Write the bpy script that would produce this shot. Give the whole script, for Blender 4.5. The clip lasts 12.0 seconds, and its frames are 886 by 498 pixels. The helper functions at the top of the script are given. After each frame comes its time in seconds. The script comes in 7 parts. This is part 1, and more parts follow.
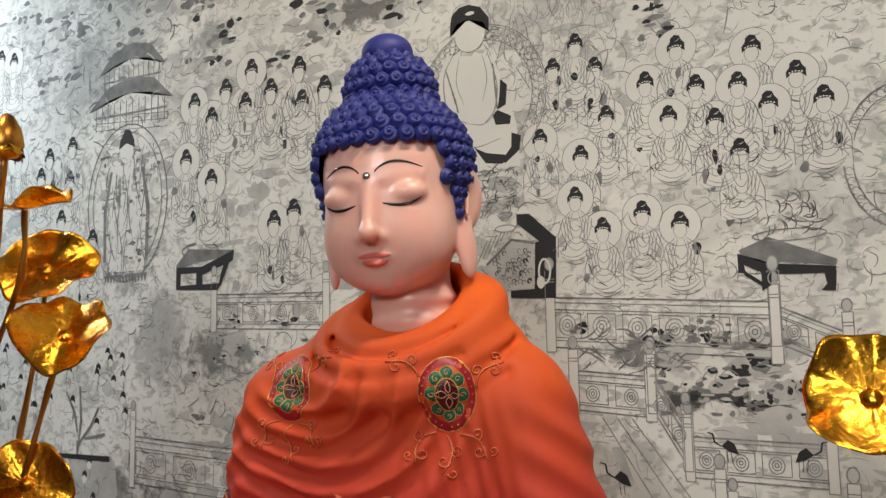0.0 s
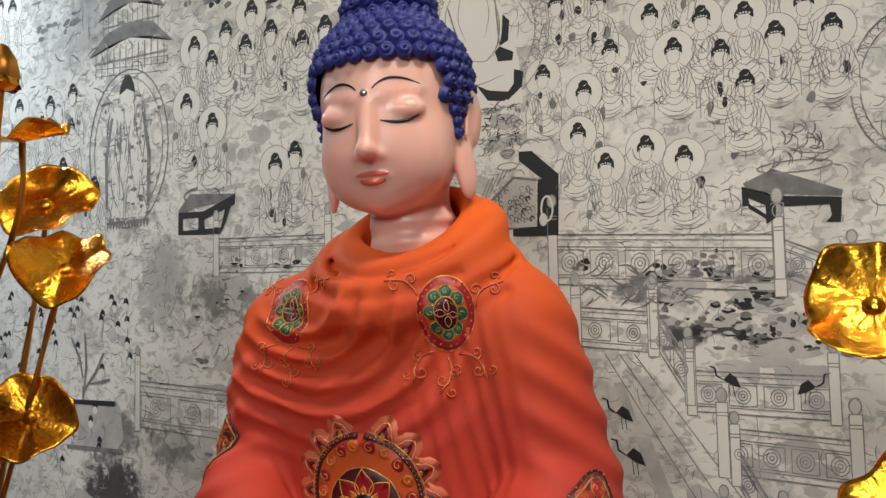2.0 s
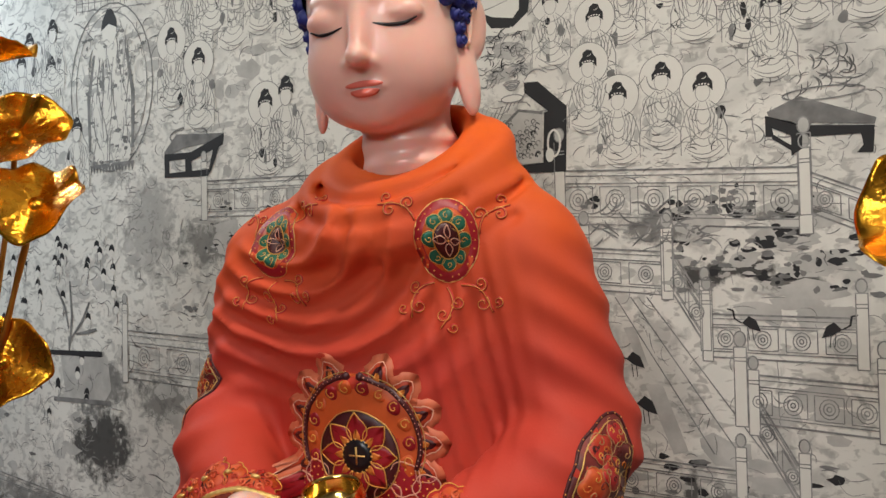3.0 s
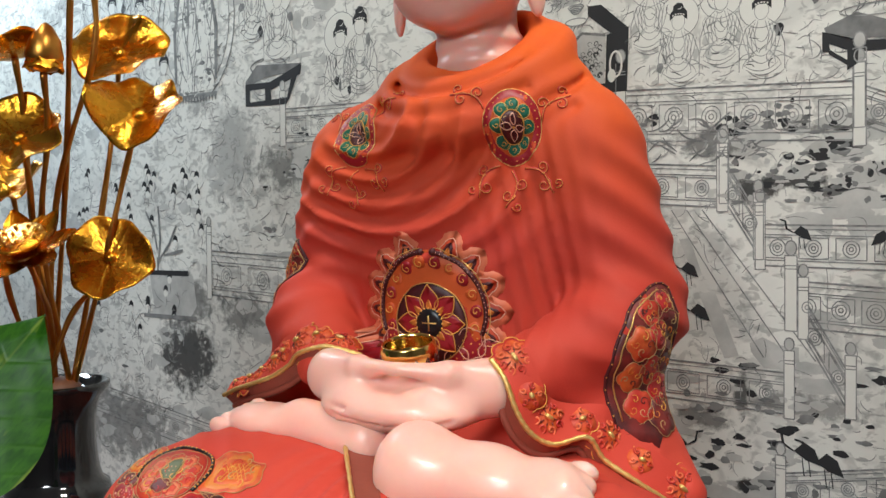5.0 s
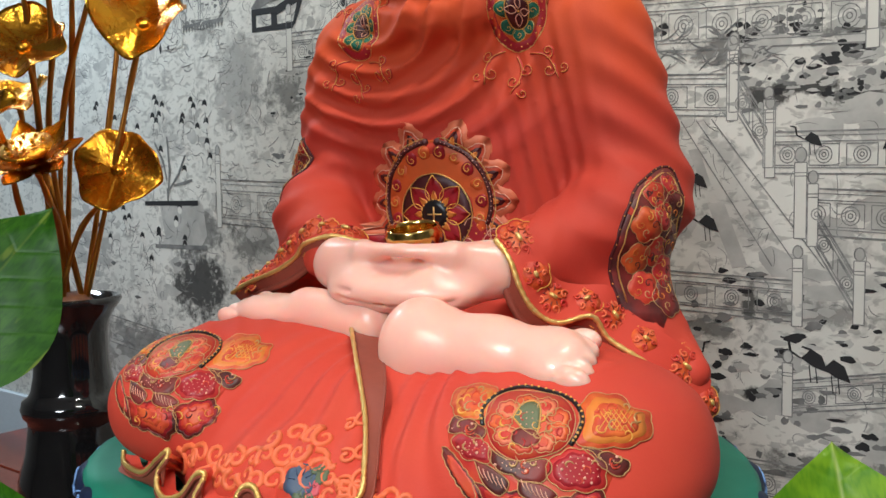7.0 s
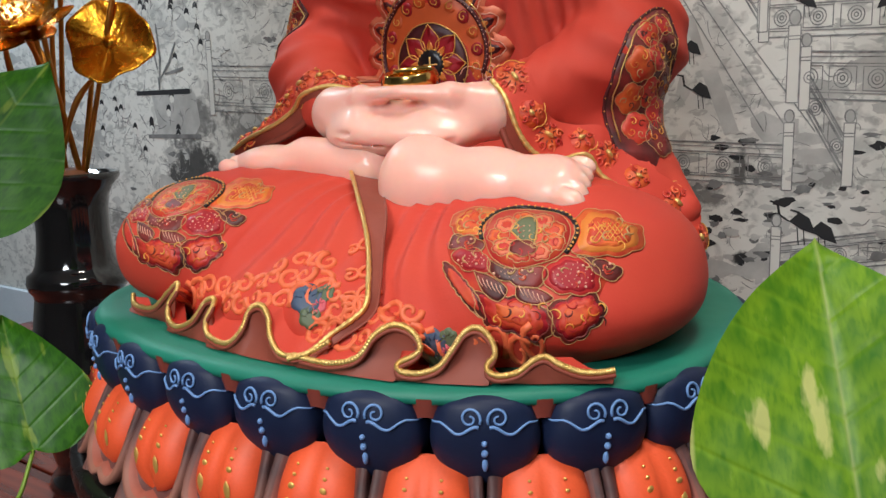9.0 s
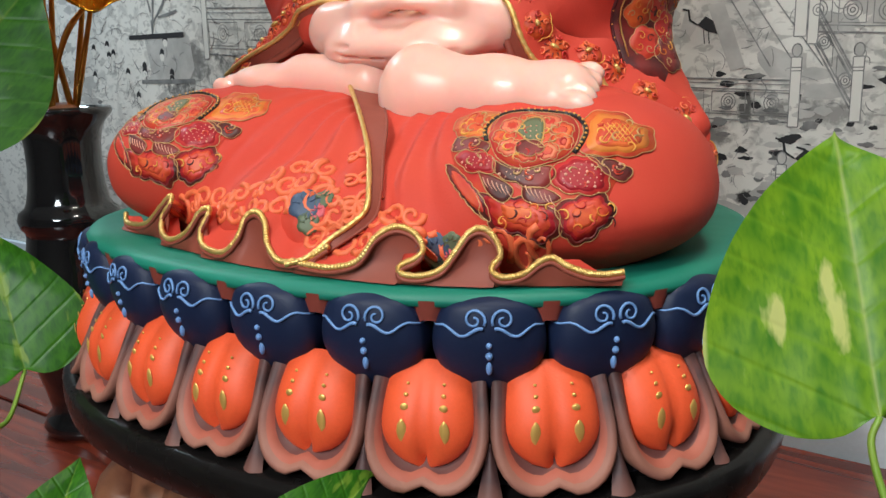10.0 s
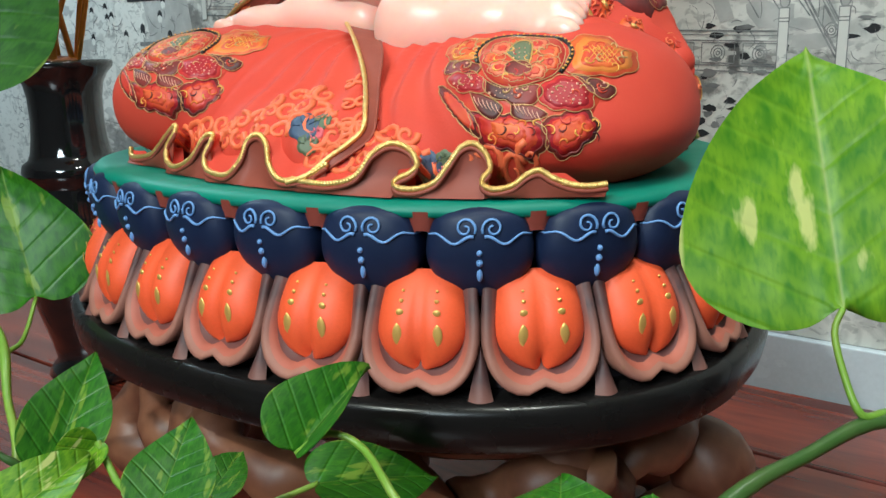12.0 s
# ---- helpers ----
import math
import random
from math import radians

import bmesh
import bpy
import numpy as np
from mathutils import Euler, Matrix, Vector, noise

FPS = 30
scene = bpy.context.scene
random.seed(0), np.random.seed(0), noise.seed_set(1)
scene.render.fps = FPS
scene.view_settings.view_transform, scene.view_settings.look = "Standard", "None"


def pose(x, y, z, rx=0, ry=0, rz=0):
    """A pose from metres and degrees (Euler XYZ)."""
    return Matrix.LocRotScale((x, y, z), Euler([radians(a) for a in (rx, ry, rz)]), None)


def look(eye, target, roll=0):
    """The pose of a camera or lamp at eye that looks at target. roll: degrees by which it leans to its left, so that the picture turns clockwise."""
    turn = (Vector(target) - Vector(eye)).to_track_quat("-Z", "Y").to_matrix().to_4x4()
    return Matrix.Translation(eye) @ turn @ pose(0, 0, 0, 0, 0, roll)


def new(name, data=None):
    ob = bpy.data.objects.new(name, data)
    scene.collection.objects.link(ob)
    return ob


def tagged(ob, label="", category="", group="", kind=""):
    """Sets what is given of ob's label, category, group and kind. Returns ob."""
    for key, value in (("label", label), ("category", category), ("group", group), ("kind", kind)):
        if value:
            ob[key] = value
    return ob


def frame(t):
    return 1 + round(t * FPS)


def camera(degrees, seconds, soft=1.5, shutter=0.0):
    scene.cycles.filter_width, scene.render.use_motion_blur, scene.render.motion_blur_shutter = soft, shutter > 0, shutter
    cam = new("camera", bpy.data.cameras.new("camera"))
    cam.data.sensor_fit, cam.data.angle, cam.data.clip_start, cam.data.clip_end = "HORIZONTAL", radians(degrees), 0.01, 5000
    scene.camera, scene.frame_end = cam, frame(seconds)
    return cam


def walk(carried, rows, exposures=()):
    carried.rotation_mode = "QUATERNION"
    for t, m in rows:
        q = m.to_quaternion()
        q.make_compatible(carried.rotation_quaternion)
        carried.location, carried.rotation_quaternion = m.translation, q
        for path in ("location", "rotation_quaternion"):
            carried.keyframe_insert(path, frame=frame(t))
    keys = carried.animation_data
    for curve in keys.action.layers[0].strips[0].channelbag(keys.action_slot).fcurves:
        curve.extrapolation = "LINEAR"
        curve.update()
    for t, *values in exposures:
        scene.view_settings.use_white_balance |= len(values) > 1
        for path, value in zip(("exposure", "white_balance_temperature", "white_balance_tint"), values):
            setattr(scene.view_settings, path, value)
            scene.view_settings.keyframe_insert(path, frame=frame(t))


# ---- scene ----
cam = camera(54.9, 12.0)
PATH = [
    (0, (0.175, -0.138, 1.628), (-0.847, 1.566, 1.851), -1.1),
    (0.5, (0.178, -0.139, 1.619), (-0.85, 1.564, 1.828), -1.1),
    (1, (0.18, -0.134, 1.612), (-0.843, 1.573, 1.808), -1.4),
    (1.5, (0.177, -0.131, 1.6), (-0.854, 1.574, 1.769), -1.2),
    (2, (0.174, -0.126, 1.59), (-0.866, 1.577, 1.733), -1.2),
    (2.5, (0.161, -0.104, 1.579), (-0.885, 1.598, 1.684), -1.3),
    (3, (0.135, -0.065, 1.565), (-0.907, 1.641, 1.616), -1.2),
    (3.2, (0.129, -0.057, 1.56), (-0.904, 1.655, 1.589), -1.1),
    (4.8, (0.167, -0.12, 1.505), (-0.979, 1.519, 1.466), -0.5),
    (5, (0.17, -0.127, 1.503), (-0.996, 1.497, 1.462), -0.5),
    (5.5, (0.17, -0.127, 1.493), (-1.016, 1.483, 1.444), -0.6),
    (6, (0.171, -0.125, 1.479), (-1.019, 1.481, 1.41), -0.8),
    (6.5, (0.174, -0.126, 1.461), (-1.016, 1.478, 1.349), -1.1),
    (6.7, (0.174, -0.124, 1.455), (-1.016, 1.479, 1.332), -1.0),
    (8.3, (0.189, -0.145, 1.414), (-0.976, 1.457, 1.139), -1.1),
    (8.5, (0.188, -0.146, 1.41), (-0.978, 1.451, 1.112), -1.1),
    (9, (0.184, -0.146, 1.393), (-0.978, 1.445, 1.05), -1.5),
    (9.5, (0.178, -0.145, 1.371), (-0.98, 1.44, 0.988), -1.6),
    (10, (0.174, -0.141, 1.353), (-0.973, 1.443, 0.935), -1.2),
    (10.5, (0.174, -0.143, 1.347), (-0.968, 1.441, 0.914), -1.1),
    (11, (0.177, -0.143, 1.342), (-0.961, 1.442, 0.904), -1.1),
    (11.5, (0.182, -0.15, 1.333), (-0.952, 1.435, 0.885), -0.9),
    (12, (0.195, -0.167, 1.323), (-0.941, 1.41, 0.854), -1.3),
]
walk(cam, [(t, look(eye, target, roll)) for t, eye, target, roll in PATH],
     [(0, 0.03, 6700, 9), (3, 0.06, 6650, 9), (5, 0.26, 6150, 5), (6.5, 0.26, 6150, 4), (8.6, 0.18, 6200, 8), (9.5, 0.28, 6150, 6), (10.7, 0.40, 5900, -2), (12, 0.56, 5650, -7)])

# ---- light ----
world = bpy.data.worlds.new("world")
scene.world = world
world.use_nodes = True
bg = world.node_tree.nodes["Background"]
sky = world.node_tree.nodes.new("ShaderNodeTexSky")
sky.sky_type, sky.sun_disc, sky.sun_elevation, sky.sun_rotation = "NISHITA", False, radians(40), radians(200)
world.node_tree.links.new(sky.outputs[0], bg.inputs[0])
bg.inputs[1].default_value = 0.06


def lamp(name, kind, at, target, power, colour, size=0.1, spread=70):
    data = bpy.data.lights.new(name, kind)
    data.energy, data.color = power, colour
    if kind == "AREA":
        data.shape, data.size = "DISK", size
        data.spread = radians(spread)
    if kind == "SPOT":
        data.shadow_soft_size, data.spot_size, data.spot_blend = size, radians(spread), 0.6
    ob = new(name, data)
    ob.matrix_world = look(at, target)
    return ob


lamp("spot_key", "SPOT", (-0.12, -1.30, 2.61), (-0.13, 0.15, 1.07), 72, (1.0, 0.91, 0.79), 0.035, 28)
lamp("spot_top", "SPOT", (0.20, 0.06, 2.62), (-0.22, 0.42, 1.40), 16, (1.0, 0.90, 0.76), 0.035, 75)
lamp("spot_wall", "SPOT", (0.30, 0.22, 2.62), (0.05, 0.95, 1.75), 23, (1.0, 0.93, 0.82), 0.04, 100)
lamp("spot_side", "SPOT", (-0.85, 0.16, 2.62), (-0.75, 0.95, 1.75), 13, (1.0, 0.88, 0.72), 0.035, 80)
lamp("tube_cool", "AREA", (-1.9, 0.50, 2.60), (-1.7, 0.75, 1.2), 12, (0.78, 0.90, 1.0), 0.35, 150)
# unseen broad disc, added to fill the statue's front and the wall
lamp("fill_front", "AREA", (0.40, -2.0, 2.60), (-0.1, 0.5, 1.3), 38, (0.94, 0.97, 1.0), 0.9, 170)

# ---- materials ----


def mat(name, base, rough=0.6, metal=0.0, second=None, scale=30.0, amount=0.5, bump=0.0, bump_scale=200.0,
        sss=0.0, sss_radius=(0.01, 0.004, 0.003), coat=0.0, spec=0.5, tone=0.08):
    m = bpy.data.materials.new(name)
    m.use_nodes = True
    n, l = m.node_tree.nodes, m.node_tree.links
    b = n["Principled BSDF"]
    b.inputs["Roughness"].default_value = rough
    b.inputs["Metallic"].default_value = metal
    b.inputs["Specular IOR Level"].default_value = spec
    if coat:
        b.inputs["Coat Weight"].default_value, b.inputs["Coat Roughness"].default_value = coat, 0.06
    if sss:
        b.inputs["Subsurface Weight"].default_value = sss
        b.inputs["Subsurface Radius"].default_value = (1, 0.45, 0.3)
        b.inputs["Subsurface Scale"].default_value = sss_radius[0]
    tc = n.new("ShaderNodeTexCoord")
    nz = n.new("ShaderNodeTexNoise")
    nz.inputs["Scale"].default_value, nz.inputs["Detail"].default_value = scale, 5
    l.new(tc.outputs["Object"], nz.inputs["Vector"])
    ramp = n.new("ShaderNodeMapRange")
    ramp.inputs["From Min"].default_value, ramp.inputs["From Max"].default_value = 0.35, 0.65
    ramp.inputs["To Max"].default_value = amount
    l.new(nz.outputs["Fac"], ramp.inputs["Value"])
    mix = n.new("ShaderNodeMix")
    mix.data_type = "RGBA"
    mix.inputs["A"].default_value = (*base, 1)
    mix.inputs["B"].default_value = (*(second or tuple(c * (1 - 2 * tone) for c in base)), 1)
    l.new(ramp.outputs["Result"], mix.inputs["Factor"])
    fine = n.new("ShaderNodeTexNoise")
    fine.inputs["Scale"].default_value, fine.inputs["Detail"].default_value = bump_scale, 3
    l.new(tc.outputs["Object"], fine.inputs["Vector"])
    tint = n.new("ShaderNodeMapRange")
    tint.inputs["To Min"].default_value, tint.inputs["To Max"].default_value = 1 - tone, 1 + tone
    l.new(fine.outputs["Fac"], tint.inputs["Value"])
    mul = n.new("ShaderNodeMix")
    mul.data_type, mul.blend_type = "RGBA", "MULTIPLY"
    mul.inputs["Factor"].default_value = 1.0
    l.new(mix.outputs["Result"], mul.inputs["A"])
    l.new(tint.outputs["Result"], mul.inputs["B"])
    l.new(mul.outputs["Result"], b.inputs["Base Color"])
    rr = n.new("ShaderNodeMapRange")
    rr.inputs["To Min"].default_value, rr.inputs["To Max"].default_value = max(rough - 0.07, 0.02), min(rough + 0.09, 1)
    l.new(nz.outputs["Fac"], rr.inputs["Value"])
    l.new(rr.outputs["Result"], b.inputs["Roughness"])
    if bump:
        bp = n.new("ShaderNodeBump")
        bp.inputs["Strength"].default_value, bp.inputs["Distance"].default_value = bump, 0.001
        l.new(fine.outputs["Fac"], bp.inputs["Height"])
        l.new(bp.outputs["Normal"], b.inputs["Normal"])
    return m


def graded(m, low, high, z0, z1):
    """Airbrushed robe, painted petal shade: one hue below z0 runs into another above z1."""
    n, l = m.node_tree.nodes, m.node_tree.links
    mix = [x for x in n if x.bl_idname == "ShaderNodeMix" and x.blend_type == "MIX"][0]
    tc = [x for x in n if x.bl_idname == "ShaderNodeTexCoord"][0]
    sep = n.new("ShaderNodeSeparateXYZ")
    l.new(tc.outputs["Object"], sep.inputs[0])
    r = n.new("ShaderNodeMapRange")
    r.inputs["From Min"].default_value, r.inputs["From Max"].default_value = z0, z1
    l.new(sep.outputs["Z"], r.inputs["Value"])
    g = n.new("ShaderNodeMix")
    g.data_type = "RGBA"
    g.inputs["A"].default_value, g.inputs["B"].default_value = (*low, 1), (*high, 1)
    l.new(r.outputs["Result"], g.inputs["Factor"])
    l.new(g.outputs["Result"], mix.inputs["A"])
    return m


SKIN = mat("wax_pink_paint", (0.86, 0.495, 0.415), 0.32, second=(0.84, 0.43, 0.35), scale=14, coat=0.15, sss=0.55, bump=0.05, tone=0.02)
HAIR = mat("ultramarine_paint", (0.016, 0.022, 0.17), 0.55, second=(0.024, 0.030, 0.22), scale=60, bump=0.15, bump_scale=500)
ROBE = graded(mat("robe_paint", (0.62, 0.06, 0.025), 0.62, second=(0.60, 0.075, 0.04), scale=16, bump=0.12, bump_scale=600, tone=0.03, spec=0.22),
              (0.55, 0.052, 0.034), (0.80, 0.130, 0.008), 0.26, 0.44)
LINING = mat("brown_lining_paint", (0.26, 0.052, 0.030), 0.6, scale=40, bump=0.1)
GILT = mat("gilt_paint", (0.74, 0.47, 0.14), 0.42, 0.7, second=(0.80, 0.60, 0.25), scale=120, bump=0.3, bump_scale=500)
INKBLK = mat("black_paint", (0.012, 0.010, 0.012), 0.3, tone=0.05)
P_GREEN = mat("green_paint", (0.012, 0.13, 0.075), 0.5)
P_RED = mat("crimson_paint", (0.36, 0.010, 0.020), 0.45)
P_ORANGE = mat("orange_paint", (0.66, 0.105, 0.02), 0.5)
P_YELLOW = mat("ochre_paint", (0.78, 0.38, 0.07), 0.5)
P_DARK = mat("maroon_black_paint", (0.070, 0.010, 0.013), 0.45)
P_PALE = mat("pale_pink_paint", (0.78, 0.42, 0.30), 0.5)
P_CRIM = mat("bright_crimson_paint", (0.50, 0.022, 0.022), 0.5)
P_LINE = mat("old_gold_line_paint", (0.52, 0.31, 0.13), 0.45, 0.25)
P_NAVY = mat("navy_paint", (0.05, 0.08, 0.16), 0.5)
P_OLIVE = mat("olive_paint", (0.13, 0.15, 0.08), 0.5)
P_LIP = mat("lip_paint", (0.74, 0.145, 0.10), 0.28, tone=0.02)
GLASS_GEM = mat("crystal_gem", (0.75, 0.70, 0.68), 0.08, 0.9)
PLATE = mat("jade_green_paint", (0.012, 0.19, 0.125), 0.55, second=(0.01, 0.16, 0.11), scale=25, bump=0.08)
BLUEP = mat("dark_blue_paint", (0.0075, 0.0145, 0.046), 0.5, second=(0.012, 0.020, 0.058), scale=50, bump=0.15, bump_scale=400, spec=0.3)
SKYP = mat("pale_blue_relief_paint", (0.16, 0.30, 0.62), 0.5, bump=0.1)
ORANGEP = mat("orange_red_petal_paint", (0.80, 0.100, 0.028), 0.55, second=(0.76, 0.080, 0.022), scale=40, bump=0.12, bump_scale=500)
PINKP = mat("dusty_pink_petal_shaded_top", (0.30, 0.115, 0.080), 0.6, second=(0.20, 0.072, 0.058), scale=35, bump=0.15, tone=0.06)
# rims and tips: the near-black top paints in the shade between petals
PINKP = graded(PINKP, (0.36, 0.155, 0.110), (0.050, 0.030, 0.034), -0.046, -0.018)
# salmon below, with the same recess shade put into its upper colour
SALMON = graded(mat("salmon_edge_shaded_top", (0.42, 0.115, 0.075), 0.6, bump=0.1), (0.42, 0.115, 0.075), (0.06, 0.032, 0.034), -0.044, -0.018)
MAUVE = mat("dark_mauve_paint", (0.17, 0.062, 0.055), 0.6, bump=0.1)
REDBR = mat("red_brown_paint", (0.24, 0.045, 0.03), 0.6, bump=0.1)
GOLDDOT = mat("gold_dot_paint", (0.85, 0.52, 0.14), 0.42, 0.6, bump=0.2)
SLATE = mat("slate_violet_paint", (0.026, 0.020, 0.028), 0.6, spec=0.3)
LACQ = mat("black_lacquer", (0.008, 0.007, 0.007), 0.26, coat=0.05, spec=0.25, bump=0.04, bump_scale=60)
WOODROOT = mat("carved_brown_wood", (0.26, 0.11, 0.055), 0.45, second=(0.12, 0.04, 0.022), scale=22, amount=1.0, bump=0.5, bump_scale=90, tone=0.15)
GOLDLEAF = mat("polished_gold_foil", (0.86, 0.42, 0.035), 0.25, 1.0, second=(0.66, 0.24, 0.018), scale=60, bump=1.0, bump_scale=170, tone=0.10)
GOLDSTEM = mat("old_gold_stem", (0.62, 0.28, 0.05), 0.33, 1.0, second=(0.36, 0.13, 0.03), scale=30, bump=0.2)
BRASS = mat("polished_brass", (0.88, 0.60, 0.18), 0.14, 1.0, bump=0.05)
CERAMIC = mat("black_glazed_ceramic", (0.008, 0.008, 0.009), 0.06, coat=1.0, tone=0.02)
WALLP = mat("plain_wall_paint", (0.30, 0.28, 0.26), 0.8, bump=0.1)
CEIL = mat("white_ceiling_paint", (0.55, 0.55, 0.54), 0.85, bump=0.1)
FLOORM = mat("beige_floor", (0.20, 0.16, 0.13), 0.35, bump=0.05, scale=4)
WHITEB = mat("bluish_white_gloss_board", (0.62, 0.68, 0.74), 0.25, bump=0.03, scale=6)


def wood_planks(name, a, b, rough):
    m = mat(name, a, rough, second=b, scale=8, amount=1.0, bump=0.08, bump_scale=300, coat=0.25, tone=0.05)
    n, l = m.node_tree.nodes, m.node_tree.links
    tc = [x for x in n if x.bl_idname == "ShaderNodeTexCoord"][0]
    mp = n.new("ShaderNodeMapping")
    mp.inputs["Scale"].default_value = (0.35, 3.2, 3.2)
    l.new(tc.outputs["Object"], mp.inputs["Vector"])
    nz = [x for x in n if x.bl_idname == "ShaderNodeTexNoise"][0]
    nz.inputs["Distortion"].default_value = 1.2
    l.new(mp.outputs["Vector"], nz.inputs["Vector"])
    return m


TABLEW = wood_planks("red_lacquered_wood", (0.26, 0.045, 0.022), (0.095, 0.016, 0.010), 0.22)
PAPER = mat("mural_paper", (0.70, 0.69, 0.64), 0.75, second=(0.60, 0.59, 0.545), scale=5, amount=0.8, bump=0.04, bump_scale=700, tone=0.02)
n, l = PAPER.node_tree.nodes, PAPER.node_tree.links
shader = n["Principled BSDF"]
print_col = shader.inputs["Base Color"].links[0].from_socket
paper_at = [k for k in n if k.bl_idname == "ShaderNodeTexCoord"][0].outputs["Object"]
for scale, lo, hi, strength, grey, stretch in ((7, 0.52, 0.66, 0.34, 0.30, 1.0), (34, 0.53, 0.63, 0.42, 0.26, 1.0), (95, 0.55, 0.62, 0.42, 0.16, 0.6)):
    at = n.new("ShaderNodeMapping")
    at.inputs["Scale"].default_value = (stretch, 1, 1)
    l.new(paper_at, at.inputs["Vector"])
    wash = n.new("ShaderNodeTexNoise")
    wash.inputs["Scale"].default_value, wash.inputs["Detail"].default_value, wash.inputs["Distortion"].default_value = scale, 7, 0.8
    l.new(at.outputs[0], wash.inputs["Vector"])
    step = n.new("ShaderNodeMapRange")
    step.inputs["From Min"].default_value, step.inputs["From Max"].default_value, step.inputs["To Max"].default_value = lo, hi, strength
    l.new(wash.outputs["Fac"], step.inputs["Value"])
    over = n.new("ShaderNodeMix")
    over.data_type = "RGBA"
    over.inputs["B"].default_value = (grey, grey * 0.99, grey * 0.95, 1)
    l.new(step.outputs["Result"], over.inputs["Factor"])
    l.new(print_col, over.inputs["A"])
    print_col = over.outputs["Result"]
# soft printed shapes: a dark round tree, misty rocks and lotus beds (x, z, half sizes, grey, strength)
for cx, cz, rx, rz, grey, strength in ((-1.232, 1.262, 0.115, 0.090, 0.035, 0.95), (-1.23, 1.37, 0.11, 0.06, 0.10, 0.75), (-1.06, 1.35, 0.10, 0.05, 0.07, 0.7), (-1.09, 1.65, 0.09, 0.13, 0.16, 0.5),
                                      (-0.93, 1.62, 0.12, 0.05, 0.06, 0.7), (-1.32, 2.19, 0.10, 0.12, 0.20, 0.5), (-1.19, 1.83, 0.05, 0.13, 0.14, 0.6), (-0.13, 1.548, 0.030, 0.026, 0.03, 0.95), (-0.085, 1.560, 0.055, 0.014, 0.03, 0.95),
                                      (-0.03, 1.545, 0.045, 0.014, 0.07, 0.9), (-0.02, 1.618, 0.050, 0.026, 0.05, 0.85), (-0.185, 1.612, 0.060, 0.026, 0.08, 0.8), (-0.147, 1.294, 0.012, 0.035, 0.04, 0.9), (-0.13, 1.184, 0.036, 0.010, 0.02, 1.0),
                                      (-0.20, 1.26, 0.05, 0.02, 0.08, 0.8), (-0.08, 1.29, 0.09, 0.020, 0.12, 0.7), (-0.24, 1.16, 0.05, 0.03, 0.06, 0.8), (-0.05, 1.10, 0.10, 0.03, 0.06, 0.8), (-1.45, 1.10, 0.25, 0.10, 0.10, 0.7), (-0.97, 2.20, 0.06, 0.05, 0.15, 0.6), (-0.62, 2.18, 0.12, 0.04, 0.05, 0.8)):
    at = n.new("ShaderNodeMapping")
    at.vector_type = "TEXTURE"
    at.inputs["Location"].default_value = (cx, 0.95, cz)
    at.inputs["Scale"].default_value = (rx, 5, rz)
    l.new(paper_at, at.inputs["Vector"])
    far = n.new("ShaderNodeVectorMath")
    far.operation = "LENGTH"
    l.new(at.outputs[0], far.inputs[0])
    grain = n.new("ShaderNodeTexNoise")
    grain.inputs["Scale"].default_value, grain.inputs["Detail"].default_value, grain.inputs["Roughness"].default_value = 38, 8, 0.72
    l.new(paper_at, grain.inputs["Vector"])
    mass = n.new("ShaderNodeMath")
    mass.operation = "MULTIPLY_ADD"
    l.new(grain.outputs["Fac"], mass.inputs[0])
    mass.inputs[1].default_value = -2.2
    l.new(far.outputs["Value"], mass.inputs[2])
    step = n.new("ShaderNodeMapRange")
    step.inputs["From Min"].default_value, step.inputs["From Max"].default_value, step.inputs["To Min"].default_value, step.inputs["To Max"].default_value = -0.62, -0.22, strength, 0.0
    l.new(mass.outputs[0], step.inputs["Value"])
    over = n.new("ShaderNodeMix")
    over.data_type = "RGBA"
    over.inputs["B"].default_value = (grey, grey, grey * 0.97, 1)
    l.new(step.outputs["Result"], over.inputs["Factor"])
    l.new(print_col, over.inputs["A"])
    print_col = over.outputs["Result"]
l.new(print_col, shader.inputs["Base Color"])
BLANK = mat("mural_blank_paper", (0.66, 0.65, 0.60), 0.75, second=(0.60, 0.59, 0.545), scale=5, amount=0.8, tone=0.02)
INK = mat("mural_black_ink", (0.016, 0.016, 0.018), 0.8, tone=0.02)
INK_MID = mat("mural_grey_ink", (0.12, 0.12, 0.118), 0.8, second=(0.21, 0.21, 0.205), scale=45, amount=1.0, tone=0.05)
INK_SOFT = mat("mural_pale_wash", (0.36, 0.355, 0.335), 0.8, second=(0.48, 0.475, 0.45), scale=30, amount=1.0, tone=0.05)
INK_LINE = mat("mural_line_ink", (0.13, 0.13, 0.13), 0.8, second=(0.28, 0.28, 0.275), scale=90, amount=1.0)

# ---- building helpers ----


def mesh_of(name, verts, faces, material, smooth=True, indices=None):
    me = bpy.data.meshes.new(name)
    me.from_pydata([tuple(map(float, v)) for v in verts], [], [tuple(map(int, f)) for f in faces])
    for m in (material if isinstance(material, (list, tuple)) else [material]):
        me.materials.append(m)
    if indices is not None:
        me.polygons.foreach_set("material_index", np.asarray(indices, dtype=np.int32))
    if smooth:
        me.polygons.foreach_set("use_smooth", [True] * len(me.polygons))
    me.update()
    return me


def bm_mesh(name, bm, material, smooth=True):
    me = bpy.data.meshes.new(name)
    bmesh.ops.recalc_face_normals(bm, faces=bm.faces)
    bm.to_mesh(me)
    bm.free()
    me.materials.append(material)
    if smooth:
        me.polygons.foreach_set("use_smooth", [True] * len(me.polygons))
    return me


